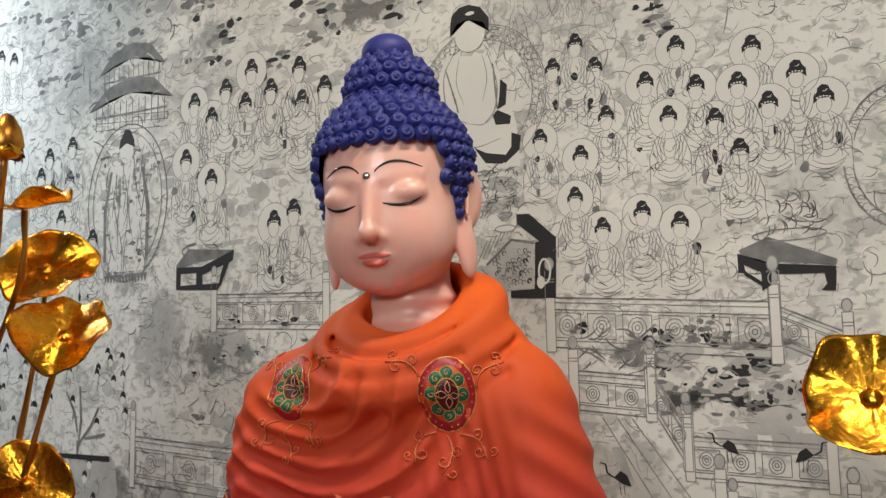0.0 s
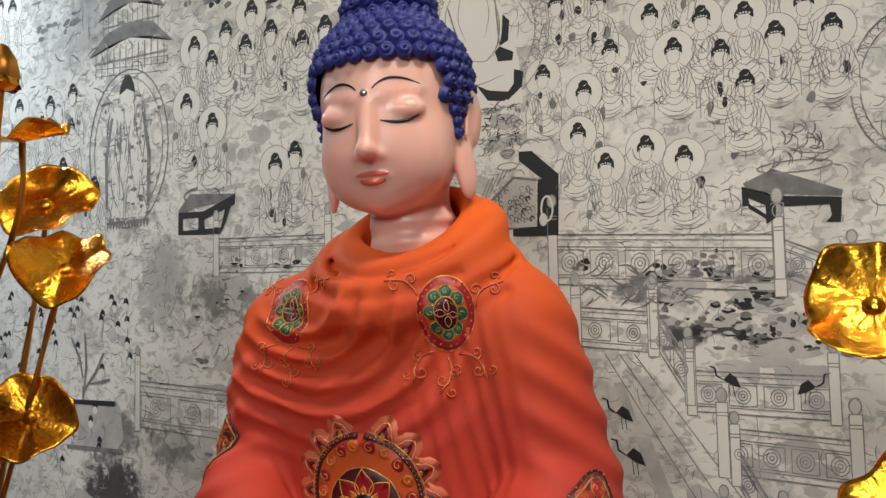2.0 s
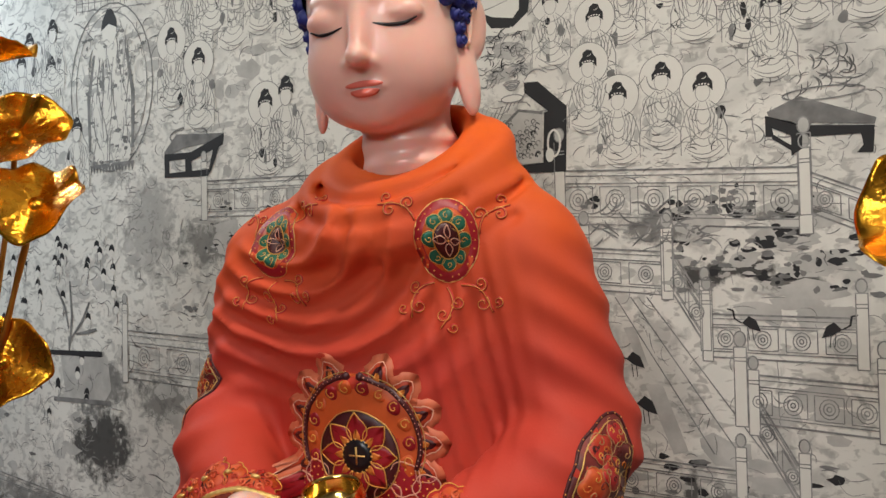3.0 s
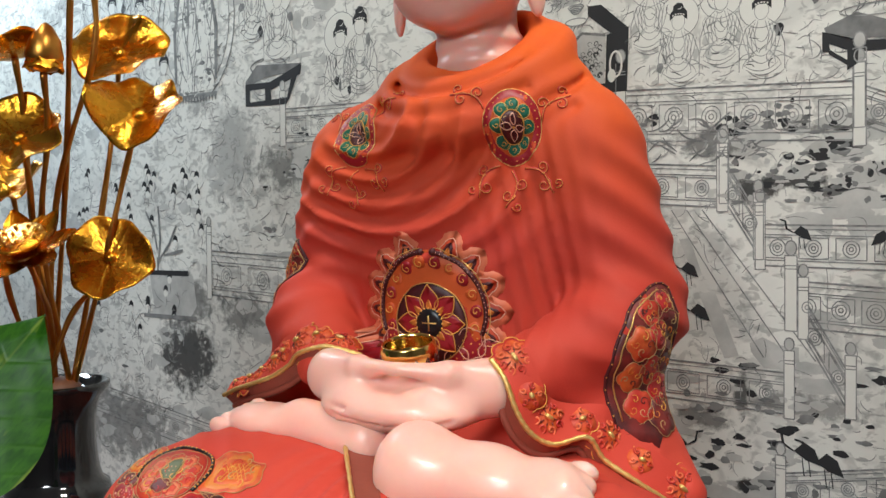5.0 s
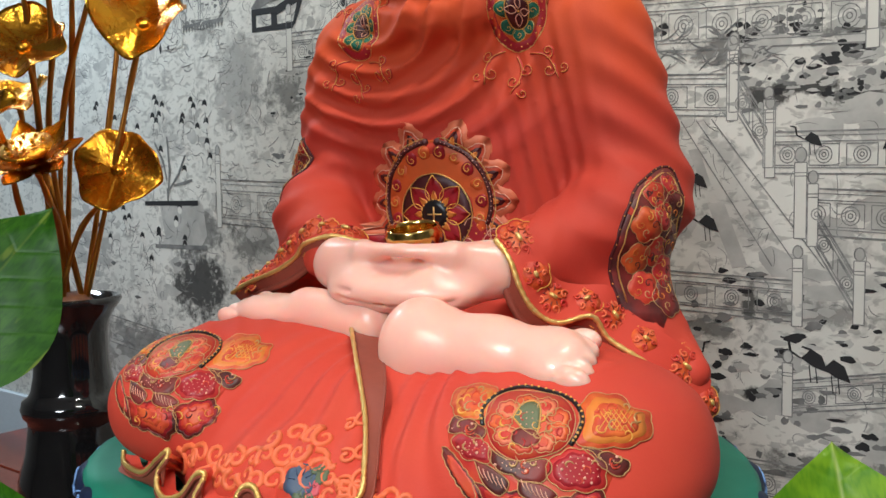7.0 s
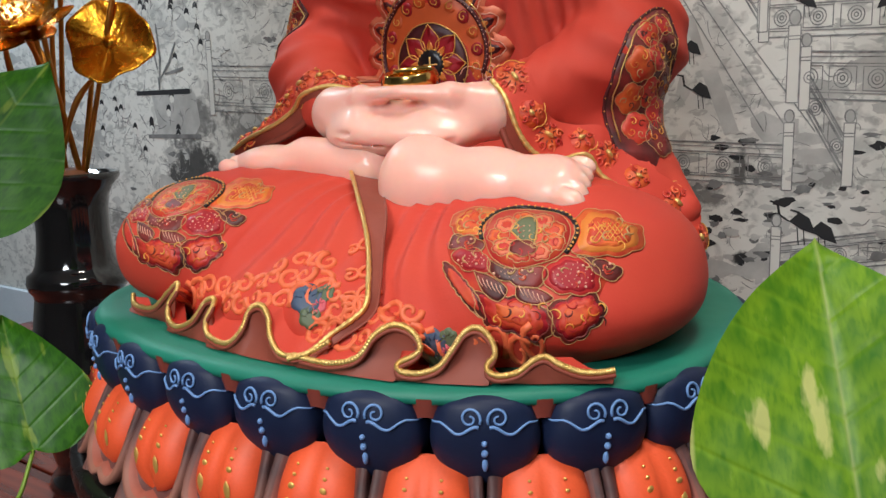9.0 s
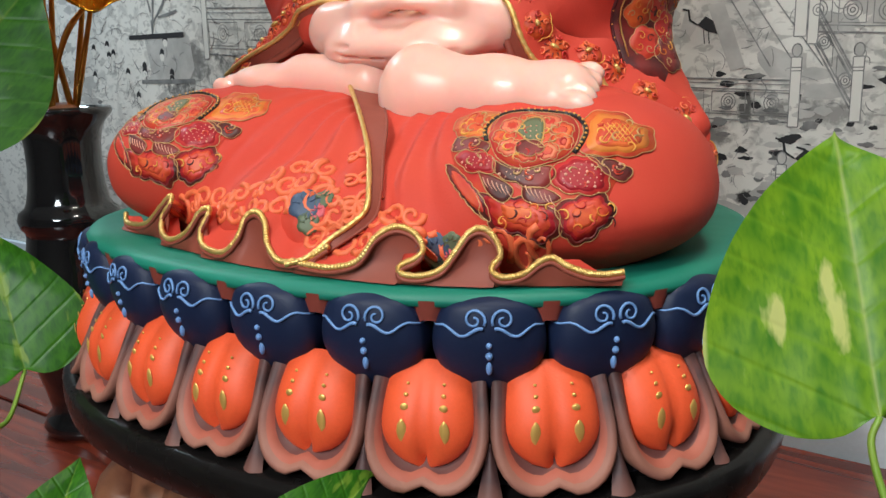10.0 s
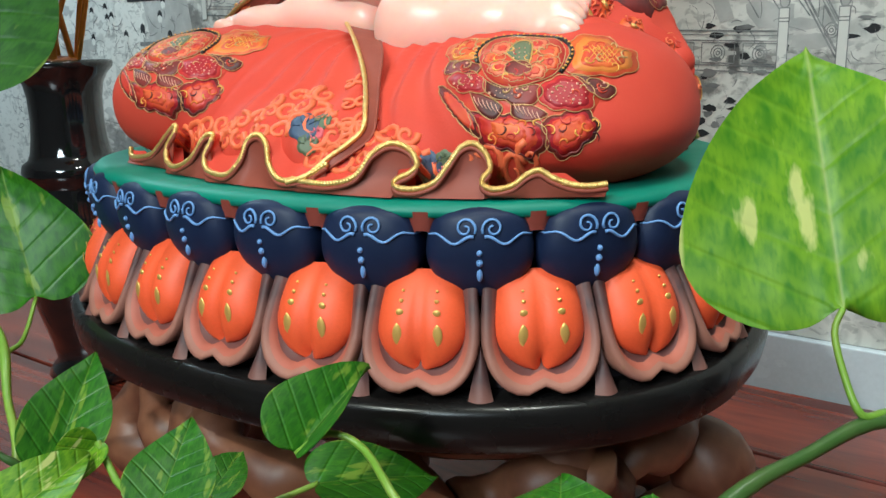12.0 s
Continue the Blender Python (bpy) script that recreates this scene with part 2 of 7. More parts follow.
def part(name, data, parent, label="", m=None):
    ob = new(name, data)
    ob.parent = parent
    if m is not None:
        ob.matrix_basis = m
    if label:
        ob["label"] = label
    return ob


def box_bm(x0, x1, y0, y1, z0, z1, bevel=0.0):
    bm = bmesh.new()
    bmesh.ops.create_cube(bm, size=1)
    for v in bm.verts:
        v.co = ((x0 + x1) / 2 + v.co.x * (x1 - x0), (y0 + y1) / 2 + v.co.y * (y1 - y0), (z0 + z1) / 2 + v.co.z * (z1 - z0))
    if bevel:
        bmesh.ops.bevel(bm, geom=bm.edges[:], offset=bevel, segments=2, affect="EDGES", profile=0.5)
    return bm


def box(name, x0, x1, y0, y1, z0, z1, material, bevel=0.0, parent=None):
    me = bm_mesh(name, box_bm(x0, x1, y0, y1, z0, z1, bevel), material, False)
    return part(name, me, parent) if parent else new(name, me)


def lathe(profile, seg=48, shape=None):
    """Verts and faces of a turned profile of (radius, z); shape(angle, r) gives x, y."""
    shape = shape or (lambda a, r: (r * math.cos(a), r * math.sin(a)))
    vs, fs = [], []
    for r, z in profile:
        for k in range(seg):
            x, y = shape(2 * math.pi * k / seg, r)
            vs.append((x, y, z))
    for i in range(len(profile) - 1):
        for k in range(seg):
            k2 = (k + 1) % seg
            fs.append((i * seg + k, i * seg + k2, (i + 1) * seg + k2, (i + 1) * seg + k))
    return vs, fs


def tube(points, radius, seg=8, closed=False, caps=True):
    """Verts and faces of a round rod along points; radius: one number or one a point."""
    pts = [Vector(p) for p in points]
    n = len(pts)
    rad = radius if hasattr(radius, "__len__") else [radius] * n
    vs, fs, side = [], [], None
    for i, p in enumerate(pts):
        a = pts[(i - 1) % n] if closed or i > 0 else p
        b = pts[(i + 1) % n] if closed or i < n - 1 else p
        d = (b - a).normalized() if (b - a).length > 1e-9 else Vector((0, 0, 1))
        if side is None:
            side = d.orthogonal().normalized()
        side = side - d * side.dot(d)
        side = side.normalized() if side.length > 1e-6 else d.orthogonal().normalized()
        up = d.cross(side)
        for k in range(seg):
            t = 2 * math.pi * k / seg
            vs.append(p + (side * math.cos(t) + up * math.sin(t)) * rad[i])
    for i in range(n if closed else n - 1):
        j = (i + 1) % n
        for k in range(seg):
            k2 = (k + 1) % seg
            fs.append((i * seg + k, i * seg + k2, j * seg + k2, j * seg + k))
    if caps and not closed:
        fs.append(tuple(range(seg))[::-1])
        fs.append(tuple(range((n - 1) * seg, n * seg)))
    return vs, fs


def spline(points, n=24):
    """Smooth points through the given ones."""
    p = [np.array(q, float) for q in points]
    p = [2 * p[0] - p[1]] + p + [2 * p[-1] - p[-2]]
    out = []
    m = len(p) - 3
    for i in range(m):
        for k in range(max(2, n // m)):
            t = k / max(2, n // m)
            a, b, c, d = p[i], p[i + 1], p[i + 2], p[i + 3]
            out.append(0.5 * (2 * b + (c - a) * t + (2 * a - 5 * b + 4 * c - d) * t * t + (3 * b - a - 3 * c + d) * t ** 3))
    out.append(p[-2])
    return out


class Shape:
    """Collects verts, faces and material slots of one mesh."""

    def __init__(self):
        self.v, self.f, self.m, self.slots = [], [], [], []

    def add(self, vf, material, move=None):
        vs, fs = vf
        if material not in self.slots:
            self.slots.append(material)
        k, base = self.slots.index(material), len(self.v)
        self.v.extend([move @ Vector(v) for v in vs] if move is not None else vs)
        self.f.extend([tuple(i + base for i in f) for f in fs])
        self.m.extend([k] * len(fs))
        return self

    def mesh(self, name, smooth=True):
        return mesh_of(name, self.v, self.f, self.slots, smooth, self.m)


# ---- the room ----
WALL_Y, TABLE_Z = 0.95, 0.87
tagged(box("floor", -3.2, 2.2, -2.6, 1.1, -0.1, 0.0, FLOORM), "beige tiled room floor", "floor", kind="structure")
tagged(box("ceiling", -3.2, 2.2, -2.6, 1.1, 2.70, 2.80, CEIL), "plain white painted ceiling", "ceiling", kind="structure")
tagged(box("wall_north", -3.2, 2.2, WALL_Y + 0.004, WALL_Y + 0.15, 0, 2.70, WALLP), "wall behind the altar, covered by a printed mural", "wall", kind="structure")
tagged(box("wall_south", -3.2, 2.2, -2.75, -2.60, 0, 2.70, WALLP), "plain wall of the room", "wall", kind="structure")
tagged(box("wall_east", 2.2, 2.35, -2.6, 0.954, 0, 2.70, WALLP), "plain wall of the room", "wall", kind="structure")
tagged(box("wall_west", -3.35, -3.2, -2.6, 0.954, 0, 2.70, WALLP), "plain wall of the room", "wall", kind="structure")
tagged(box("baseboard", -3.2, 2.2, WALL_Y - 0.012, WALL_Y + 0.003, TABLE_Z - 0.05, 0.943, WHITEB, 0.002),
       "bluish white glossy board along the foot of the mural", "baseboard", kind="structure")

table = tagged(new("altar_table"), "red-brown lacquered wooden altar table with board joints", "table")
JOINTS = (-0.20, 0.13, 0.46, 0.742, WALL_Y - 0.014)
for y0, y1 in zip(JOINTS, JOINTS[1:]):
    box("plank", -1.9, 1.5, y0 + 0.0025, y1 - 0.0025, TABLE_Z - 0.03, TABLE_Z, TABLEW, 0.002, table)
box("underframe", -1.88, 1.48, -0.18, WALL_Y - 0.03, TABLE_Z - 0.12, TABLE_Z - 0.034, INKBLK, 0.003, table)
for x in (-1.84, 1.36):
    for y in (-0.16, 0.80):
        box("leg", x, x + 0.08, y, y + 0.08, 0, TABLE_Z - 0.122, TABLEW, 0.004, table)

# ---- the lotus throne ----
LX, LY, LA, LB, LN = -0.2484, 0.3697, 0.2537, 0.1744, 2.21


def oval(a, grow=0.0):
    c, s = math.cos(a), math.sin(a)
    deep = (LB if s < 0 else LB + 0.097) + grow
    return (LX + (LA + grow) * math.copysign(abs(c) ** (2 / LN), c), LY + deep * math.copysign(abs(s) ** (2 / LN), s))


def oval_disc(profile, seg=160):
    """Turned profile of (growth, z) over the throne's oval; a growth under -0.15 closes on the middle."""
    vs, fs = [], []
    for g, z in profile:
        for k in range(seg):
            if g < -0.15:
                vs.append((LX, LY, z))
            else:
                vs.append((*oval(2 * math.pi * k / seg, g), z))
    for i in range(len(profile) - 1):
        for k in range(seg):
            k2 = (k + 1) % seg
            fs.append((i * seg + k, i * seg + k2, (i + 1) * seg + k2, (i + 1) * seg + k))
    return vs, fs


def ring_frames(count, grow, z, phase):
    """Poses evenly spaced round the petals' faces and set back to the given growth: x along the oval, y inwards, z up."""
    pts = [Vector((*oval(2 * math.pi * k / 1440 - math.pi / 2, 0.021), 0)) for k in range(1441)]
    run = [0.0]
    for a, b in zip(pts, pts[1:]):
        run.append(run[-1] + (b - a).length)
    out = []
    for i in range(count):
        s = (i + phase) / count * run[-1] % run[-1]
        k = next(j for j in range(1440) if run[j + 1] >= s)
        t = (s - run[k]) / (run[k + 1] - run[k])
        p = pts[k].lerp(pts[k + 1], t)
        d = (pts[(k + 4) % 1440] - pts[(k - 4) % 1440]).normalized()
        m = Matrix.Identity(4)
        m.col[0], m.col[1], m.col[2] = (*d, 0), (-d.y, d.x, 0, 0), (0, 0, 1, 0)
        inward = 0.021 - grow
        m.translation = (p.x - d.y * inward, p.y + d.x * inward, z)
        out.append(m)
    return out, run[-1]


def sheet(nu, nv, point):
    """A closed pad: point(u, v) for u in -1..1, v in 0..1 gives the front; its rim runs back."""
    vs = [point(2 * i / nu - 1, j / nv) for j in range(nv + 1) for i in range(nu + 1)]
    fs = [(j * (nu + 1) + i, j * (nu + 1) + i + 1, (j + 1) * (nu + 1) + i + 1, (j + 1) * (nu + 1) + i) for j in range(nv) for i in range(nu)]
    return vs, fs


PETALS = 24
_, ROUND = ring_frames(4, 0, 0, 0)
PW = ROUND / PETALS / 2 * 0.955


def blue_pad(u, v):
    # widest near the top, round below, swelling outwards
    wide = 0.95 * PW * (0.84 + 0.16 * math.sin(math.pi * v / 0.9)) if v < 0.45 else 0.95 * PW * max(0.0, 1 - ((v - 0.45) / 0.555) ** 2.2) ** 0.5
    x = wide * math.sin(u * math.pi / 2)
    close = math.sqrt(max(0.0, 1 - (1 - min(1.0, v / 0.14)) ** 2))
    swell = 0.021 * (1 - u * u) ** 0.5 * math.sin(math.pi * (0.20 + 0.74 * v)) ** 0.6 * close
    lobes = (0.0007 * math.cos(u * math.pi * 2) - 0.0075 * abs(math.sin(u * math.pi / 2)) ** 5) * (1 - v)
    return (x, -swell + 0.004 * u * u + 0.006 * (1 - close), 0.011 + lobes - 0.0535 * max(0.0, v - 0.05) / 0.95)


SHELL_H = 0.066


def flare(d):
    """How far the lower petals lean out, d metres below their tops."""
    return 0.003 + 0.027 * (max(0.0, d) / SHELL_H) ** 0.85


def orange_pad(u, v):
    # two swollen lobes with a cleft between
    lobe = abs(math.sin(u * math.pi / 2))
    wide = PW * (0.64 + 0.17 * math.sin(math.pi * min(1, v * 0.85))) * (1 if v < 0.55 else max(0.0, 1 - ((v - 0.55) / 0.455) ** 2.3) ** 0.5)
    x = wide * math.sin(u * math.pi / 2)
    cleft = 1 - 0.30 * math.exp(-(lobe / 0.15) ** 2) * (0.35 + 0.65 * v)
    swell = 0.0185 * max(0, 1 - lobe ** 2.6) ** 0.5 * cleft * math.sin(math.pi * (0.14 + 0.85 * v)) ** 0.7
    notch = 0.0075 * max(0, 1 - (lobe / 0.50)) ** 1.5 * v ** 3
    d = 0.0620 * v - notch
    return (x, -flare(d) + 0.002 - swell, -d)


def shell_point(a, k, proud):
    """A point of the outer petal: a runs down one side, round the scalloped foot and up the other; k shrinks towards the middle."""
    if a < 0.3 or a > 0.7:
        side, v = (1, a / 0.3 * 0.42) if a < 0.3 else (-1, (1 - a) / 0.3 * 0.42)
        x = side
    else:
        t = math.pi * (a - 0.3) / 0.4
        x = math.copysign(abs(math.cos(t)) ** 0.72, math.cos(t))
        v = 0.42 + 0.58 * k * math.sin(t) ** 0.80 - 0.085 * k * math.exp(-(x / 0.20) ** 2)
    x *= PW * k * (1.02 + 0.05 * v - 0.18 * max(0.0, 0.5 - v))
    d = SHELL_H * v
    return (x, -flare(d) - proud * (0.25 + 0.75 * min(1.0, v * 1.6)), -d)


def shell(steps, n=44):
    """Bands of the outer petal through the given (shrink, proud) steps."""
    vs = [shell_point(i / n, k, p) for k, p in steps for i in range(n + 1)]
    fs = [(j * (n + 1) + i, j * (n + 1) + i + 1, (j + 1) * (n + 1) + i + 1, (j + 1) * (n + 1) + i) for j in range(len(steps) - 1) for i in range(n)]
    return vs, fs


def spiral(cx, cz, r, turns, start, flip, n=26):
    out = []
    for i in range(n):
        t = i / (n - 1)
        a = start + flip * turns * 2 * math.pi * t
        out.append((cx + r * (1 - 0.82 * t) * math.cos(a), cz + r * (1 - 0.82 * t) * math.sin(a)))
    return out


def pad_at(fn, x, z, lift=0.0008):
    """The point of a pad at the given x and z, lifted a little off its face."""
    best = None
    for j in range(33):
        for i in range(-16, 17):
            p = fn(i / 16, j / 32)
            d = (p[0] - x) ** 2 + (p[2] - z) ** 2
            if best is None or d < best[0]:
                best = (d, p[1])
    return (x, best[1] - lift, z)


def blue_scroll():
    s = Shape()
    for side in (-1, 1):
        curl = [(side * x, z) for x, z in spiral(0.0078, 0.0005, 0.0062, 1.35, math.pi * 1.15, -1, 22)]
        s.add(tube([pad_at(blue_pad, x, z) for x, z in curl], [0.0009 - 0.0003 * i / 21 for i in range(22)], 6), SKYP)
        wave = [(side * x, -0.006 + 0.0022 * math.sin(x * 330) - 0.05 * (x - 0.004) + 0.004 * (x / PW) ** 3) for x in np.linspace(0.003, PW * 0.93, 14)]
        s.add(tube([pad_at(blue_pad, x, z) for x, z in wave], [0.0011 - 0.0005 * i / 13 for i in range(14)], 6), SKYP)
    return s


def drop(x, y, z, rx, rz, depth=0.0013, point=False):
    vs, fs = [], []
    for j in range(5):
        f = math.sin(math.pi * j / 8)
        for k in range(12):
            a = 2 * math.pi * k / 12
            r = math.cos(math.pi * j / 8)
            sx, sz = math.cos(a), math.sin(a)
            if point:
                sx = math.copysign(abs(sx) ** 1.7, sx)
                sz = math.copysign(abs(sz) ** 0.9, sz)
            vs.append((x + rx * r * sx, y - depth * f, z + rz * r * sz))
    for j in range(4):
        for k in range(12):
            fs.append((j * 12 + k, j * 12 + (k + 1) % 12, (j + 1) * 12 + (k + 1) % 12, (j + 1) * 12 + k))
    return vs, fs


throne = tagged(new("lotus_throne"), "oval painted lotus throne with blue and orange petals", "lotus base")
part("plate", mesh_of("plate", *oval_disc([(-0.16, 1.2365), (-0.10, 1.2365), (0.002, 1.2355), (0.010, 1.2345), (0.014, 1.231), (0.013, 1.227), (0.002, 1.224), (-0.012, 1.20)]), PLATE), throne, "jade green painted top plate")
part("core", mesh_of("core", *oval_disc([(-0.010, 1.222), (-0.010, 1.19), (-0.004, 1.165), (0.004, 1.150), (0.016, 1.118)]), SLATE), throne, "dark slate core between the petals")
part("base_disc", mesh_of("base_disc", *oval_disc([(0.0, 1.1250), (0.034, 1.1250), (0.0405, 1.1233), (0.0425, 1.1190), (0.0425, 1.108), (0.0405, 1.097), (0.034, 1.0925), (-0.03, 1.0950), (-0.16, 1.0950)]), LACQ), throne, "black lacquered bottom disc")

PHASE = -0.150
blue_me = mesh_of("blue_petal", *sheet(20, 26, blue_pad), BLUEP)
scroll_me = blue_scroll().mesh("scroll")
bead_mes = [mesh_of("bead", *drop(*pad_at(blue_pad, 0, z, 0.0002), rx, rz, 0.0022), SKYP)
            for z, rx, rz in ((-0.0135, 0.0017, 0.0018), (-0.0195, 0.0020, 0.0022), (-0.0270, 0.0018, 0.0040))]
orange_me = mesh_of("orange_petal", *sheet(22, 16, orange_pad), ORANGEP)
drop_mes = []
for side in (-1, 1):
    for z, rx, rz, sharp in ((-0.0110, 0.0010, 0.0010, False), (-0.0165, 0.0014, 0.0014, False), (-0.0230, 0.0024, 0.0024, False), (-0.0365, 0.0030, 0.0076, True)):
        x = side * PW * (0.28 + 0.10 * (-z / 0.05))
        drop_mes.append(mesh_of("gold_drop", *drop(*pad_at(orange_pad, x, z, 0.0000), rx, rz, 0.0009, sharp), GOLDDOT))
outer_me = mesh_of("outer_petal", *shell([(0.75, -0.001), (0.70, -0.004), (0.45, -0.006), (0.0, -0.006)]), MAUVE)
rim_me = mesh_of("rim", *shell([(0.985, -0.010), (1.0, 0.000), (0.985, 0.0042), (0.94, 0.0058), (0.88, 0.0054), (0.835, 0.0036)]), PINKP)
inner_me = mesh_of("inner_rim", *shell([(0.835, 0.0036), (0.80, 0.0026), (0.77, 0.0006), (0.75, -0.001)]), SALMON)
wedge_me = mesh_of("wedge", *sheet(8, 8, lambda u, v: (0.0088 * u * (1 - 0.45 * v), -0.0135 - 0.0045 * (1 - u ** 4) * (1 - 0.5 * v), 0.0085 * (1 - u ** 6 * 0.3) - 0.0115 * v)), REDBR)
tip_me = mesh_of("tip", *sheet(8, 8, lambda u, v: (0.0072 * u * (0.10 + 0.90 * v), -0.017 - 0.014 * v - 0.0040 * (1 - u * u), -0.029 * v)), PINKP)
for m in ring_frames(PETALS, 0.0, 1.2220, PHASE)[0]:
    p = part("blue_petal", blue_me, throne, "", m)
    part("scroll", scroll_me, p, "pale blue raised scroll")
    for me in bead_mes:
        part("bead", me, p, "pale blue bead")
for m in ring_frames(PETALS, -0.004, 1.2220, PHASE + 0.5)[0]:
    part("wedge", wedge_me, throne, "", m)
for m in ring_frames(PETALS, -0.004, 1.2010, PHASE + 0.5)[0]:
    p = part("orange_petal", orange_me, throne, "", m @ Matrix.Translation((0, 0, -0.0055)) @ Matrix.Diagonal((1.0, 1.0, 0.91, 1.0)))
    for me in drop_mes:
        part("gold_drop", me, p, "painted gold drop")
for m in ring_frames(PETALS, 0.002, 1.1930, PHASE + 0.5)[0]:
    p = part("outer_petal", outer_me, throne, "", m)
    part("rim", rim_me, p, "dusty pink rim with shade painted into its top")
    part("inner_rim", inner_me, p, "salmon inner edge with shade painted into its top")
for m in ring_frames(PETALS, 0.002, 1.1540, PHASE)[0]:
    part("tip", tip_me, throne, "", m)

# ---- the statue ----
SX, SY, SZ, STURN = -0.260, 0.487, 1.2365, 8.0
from mathutils.bvhtree import BVHTree


class Field:
    """A signed distance field on a grid, from which a skin of quads is drawn."""

    def __init__(self, lo, hi, step):
        self.lo, self.step = np.array(lo, np.float32), step
        self.n = np.ceil((np.array(hi) - np.array(lo)) / step).astype(int) + 1
        self.f = np.full(self.n, 1.0, np.float32)

    def window(self, lo, hi, pad):
        a = np.clip(np.floor((np.array(lo) - pad - self.lo) / self.step).astype(int), 0, self.n - 1)
        b = np.clip(np.ceil((np.array(hi) + pad - self.lo) / self.step).astype(int) + 1, 1, self.n)
        ax = [self.lo[i] + self.step * np.arange(a[i], b[i], dtype=np.float32) for i in range(3)]
        return tuple(slice(a[i], b[i]) for i in range(3)), (ax[0][:, None, None], ax[1][None, :, None], ax[2][None, None, :])

    def join(self, w, d, k, cut=False):
        f = self.f[w]
        if cut:
            h = np.clip(0.5 - 0.5 * (f + d) / k, 0, 1)
            self.f[w] = f * (1 - h) - d * h + k * h * (1 - h)
        else:
            h = np.clip(0.5 + 0.5 * (f - d) / k, 0, 1)
            self.f[w] = f * (1 - h) + d * h - k * h * (1 - h)

    def ball(self, c, r, k=0.01, turn=(0, 0, 0), cut=False):
        """An ellipsoid at c with half axes r, turned by degrees."""
        rot = Euler([radians(a) for a in turn]).to_matrix()
        ext = max(r) if any(turn) else np.array(r)
        w, (x, y, z) = self.window(np.array(c) - ext, np.array(c) + ext, k + 3 * self.step)
        x, y, z = x - c[0], y - c[1], z - c[2]
        if any(turn):
            p = [rot[0][i] * x + rot[1][i] * y + rot[2][i] * z for i in range(3)]
        else:
            p = [x, y, z]
        k0 = np.sqrt((p[0] / r[0]) ** 2 + (p[1] / r[1]) ** 2 + (p[2] / r[2]) ** 2)
        k1 = np.sqrt((p[0] / r[0] ** 2) ** 2 + (p[1] / r[1] ** 2) ** 2 + (p[2] / r[2] ** 2) ** 2) + 1e-9
        self.join(w, k0 * (k0 - 1) / k1, k, cut)
        return self

    def rod(self, a, b, ra, rb=None, k=0.01, flat=1.0, cut=False):
        """A limb from a to b with radii ra and rb; flat squeezes it in z."""
        rb = ra if rb is None else rb
        a, b = np.array(a, float), np.array(b, float)
        m = max(ra, rb)
        w, (x, y, z) = self.window(np.minimum(a, b) - m, np.maximum(a, b) + m, k + 3 * self.step)
        d = b - a
        z0 = a[2] + (z - a[2]) / flat if flat != 1 else z
        t = np.clip(((x - a[0]) * d[0] + (y - a[1]) * d[1] + (z0 - a[2]) * d[2]) / max(d @ d, 1e-12), 0, 1)
        q = np.sqrt((x - a[0] - t * d[0]) ** 2 + (y - a[1] - t * d[1]) ** 2 + (z0 - a[2] - t * d[2]) ** 2)
        self.join(w, (q - (ra + (rb - ra) * t)) * (flat if flat < 1 else 1), k, cut)
        return self

    def chain(self, pts, r, k=0.008, cut=False):
        rr = r if hasattr(r, "__len__") else [r] * len(pts)
        a = np.array([tuple(p) for p in pts], float)
        w, (x, y, z) = self.window(a.min(0) - max(rr), a.max(0) + max(rr), k + 3 * self.step)
        near = np.full(self.f[w].shape, 1.0, np.float32)
        for i in range(len(pts) - 1):
            d = a[i + 1] - a[i]
            t = np.clip(((x - a[i][0]) * d[0] + (y - a[i][1]) * d[1] + (z - a[i][2]) * d[2]) / max(d @ d, 1e-12), 0, 1)
            q = np.sqrt((x - a[i][0] - t * d[0]) ** 2 + (y - a[i][1] - t * d[1]) ** 2 + (z - a[i][2] - t * d[2]) ** 2)
            near = np.minimum(near, q - (rr[i] + (rr[i + 1] - rr[i]) * t))
        self.join(w, near, k, cut)
        return self

    def carve(self, fn, lo, hi):
        """Adds fn(x, y, z), in metres, to the distance inside a window."""
        w, (x, y, z) = self.window(lo, hi, 0)
        self.f[w] += fn(x, y, z)
        return self

    def skin(self):
        f = self.f
        inside = f < 0
        nx, ny, nz = f.shape
        cells = np.zeros((nx - 1, ny - 1, nz - 1), np.int8)
        for i in (0, 1):
            for j in (0, 1):
                for k in (0, 1):
                    cells += inside[i:nx - 1 + i, j:ny - 1 + j, k:nz - 1 + k]
        act = np.argwhere((cells > 0) & (cells < 8))
        index = np.full(cells.shape, -1, np.int64)
        index[tuple(act.T)] = np.arange(len(act))
        pos, cnt = np.zeros((len(act), 3)), np.zeros(len(act))
        corner = [(i, j, k) for i in (0, 1) for j in (0, 1) for k in (0, 1)]
        for c in corner:
            for ax in range(3):
                if c[ax]:
                    continue
                e = list(c)
                e[ax] = 1
                fa, fb = f[tuple((act + c).T)], f[tuple((act + e).T)]
                hit = (fa < 0) != (fb < 0)
                t = fa[hit] / (fa[hit] - fb[hit])
                p = np.tile(np.array(c, float), (hit.sum(), 1))
                p[:, ax] = t
                pos[hit] += p
                cnt[hit] += 1
        verts = self.lo + self.step * (act + pos / cnt[:, None])
        quads = []
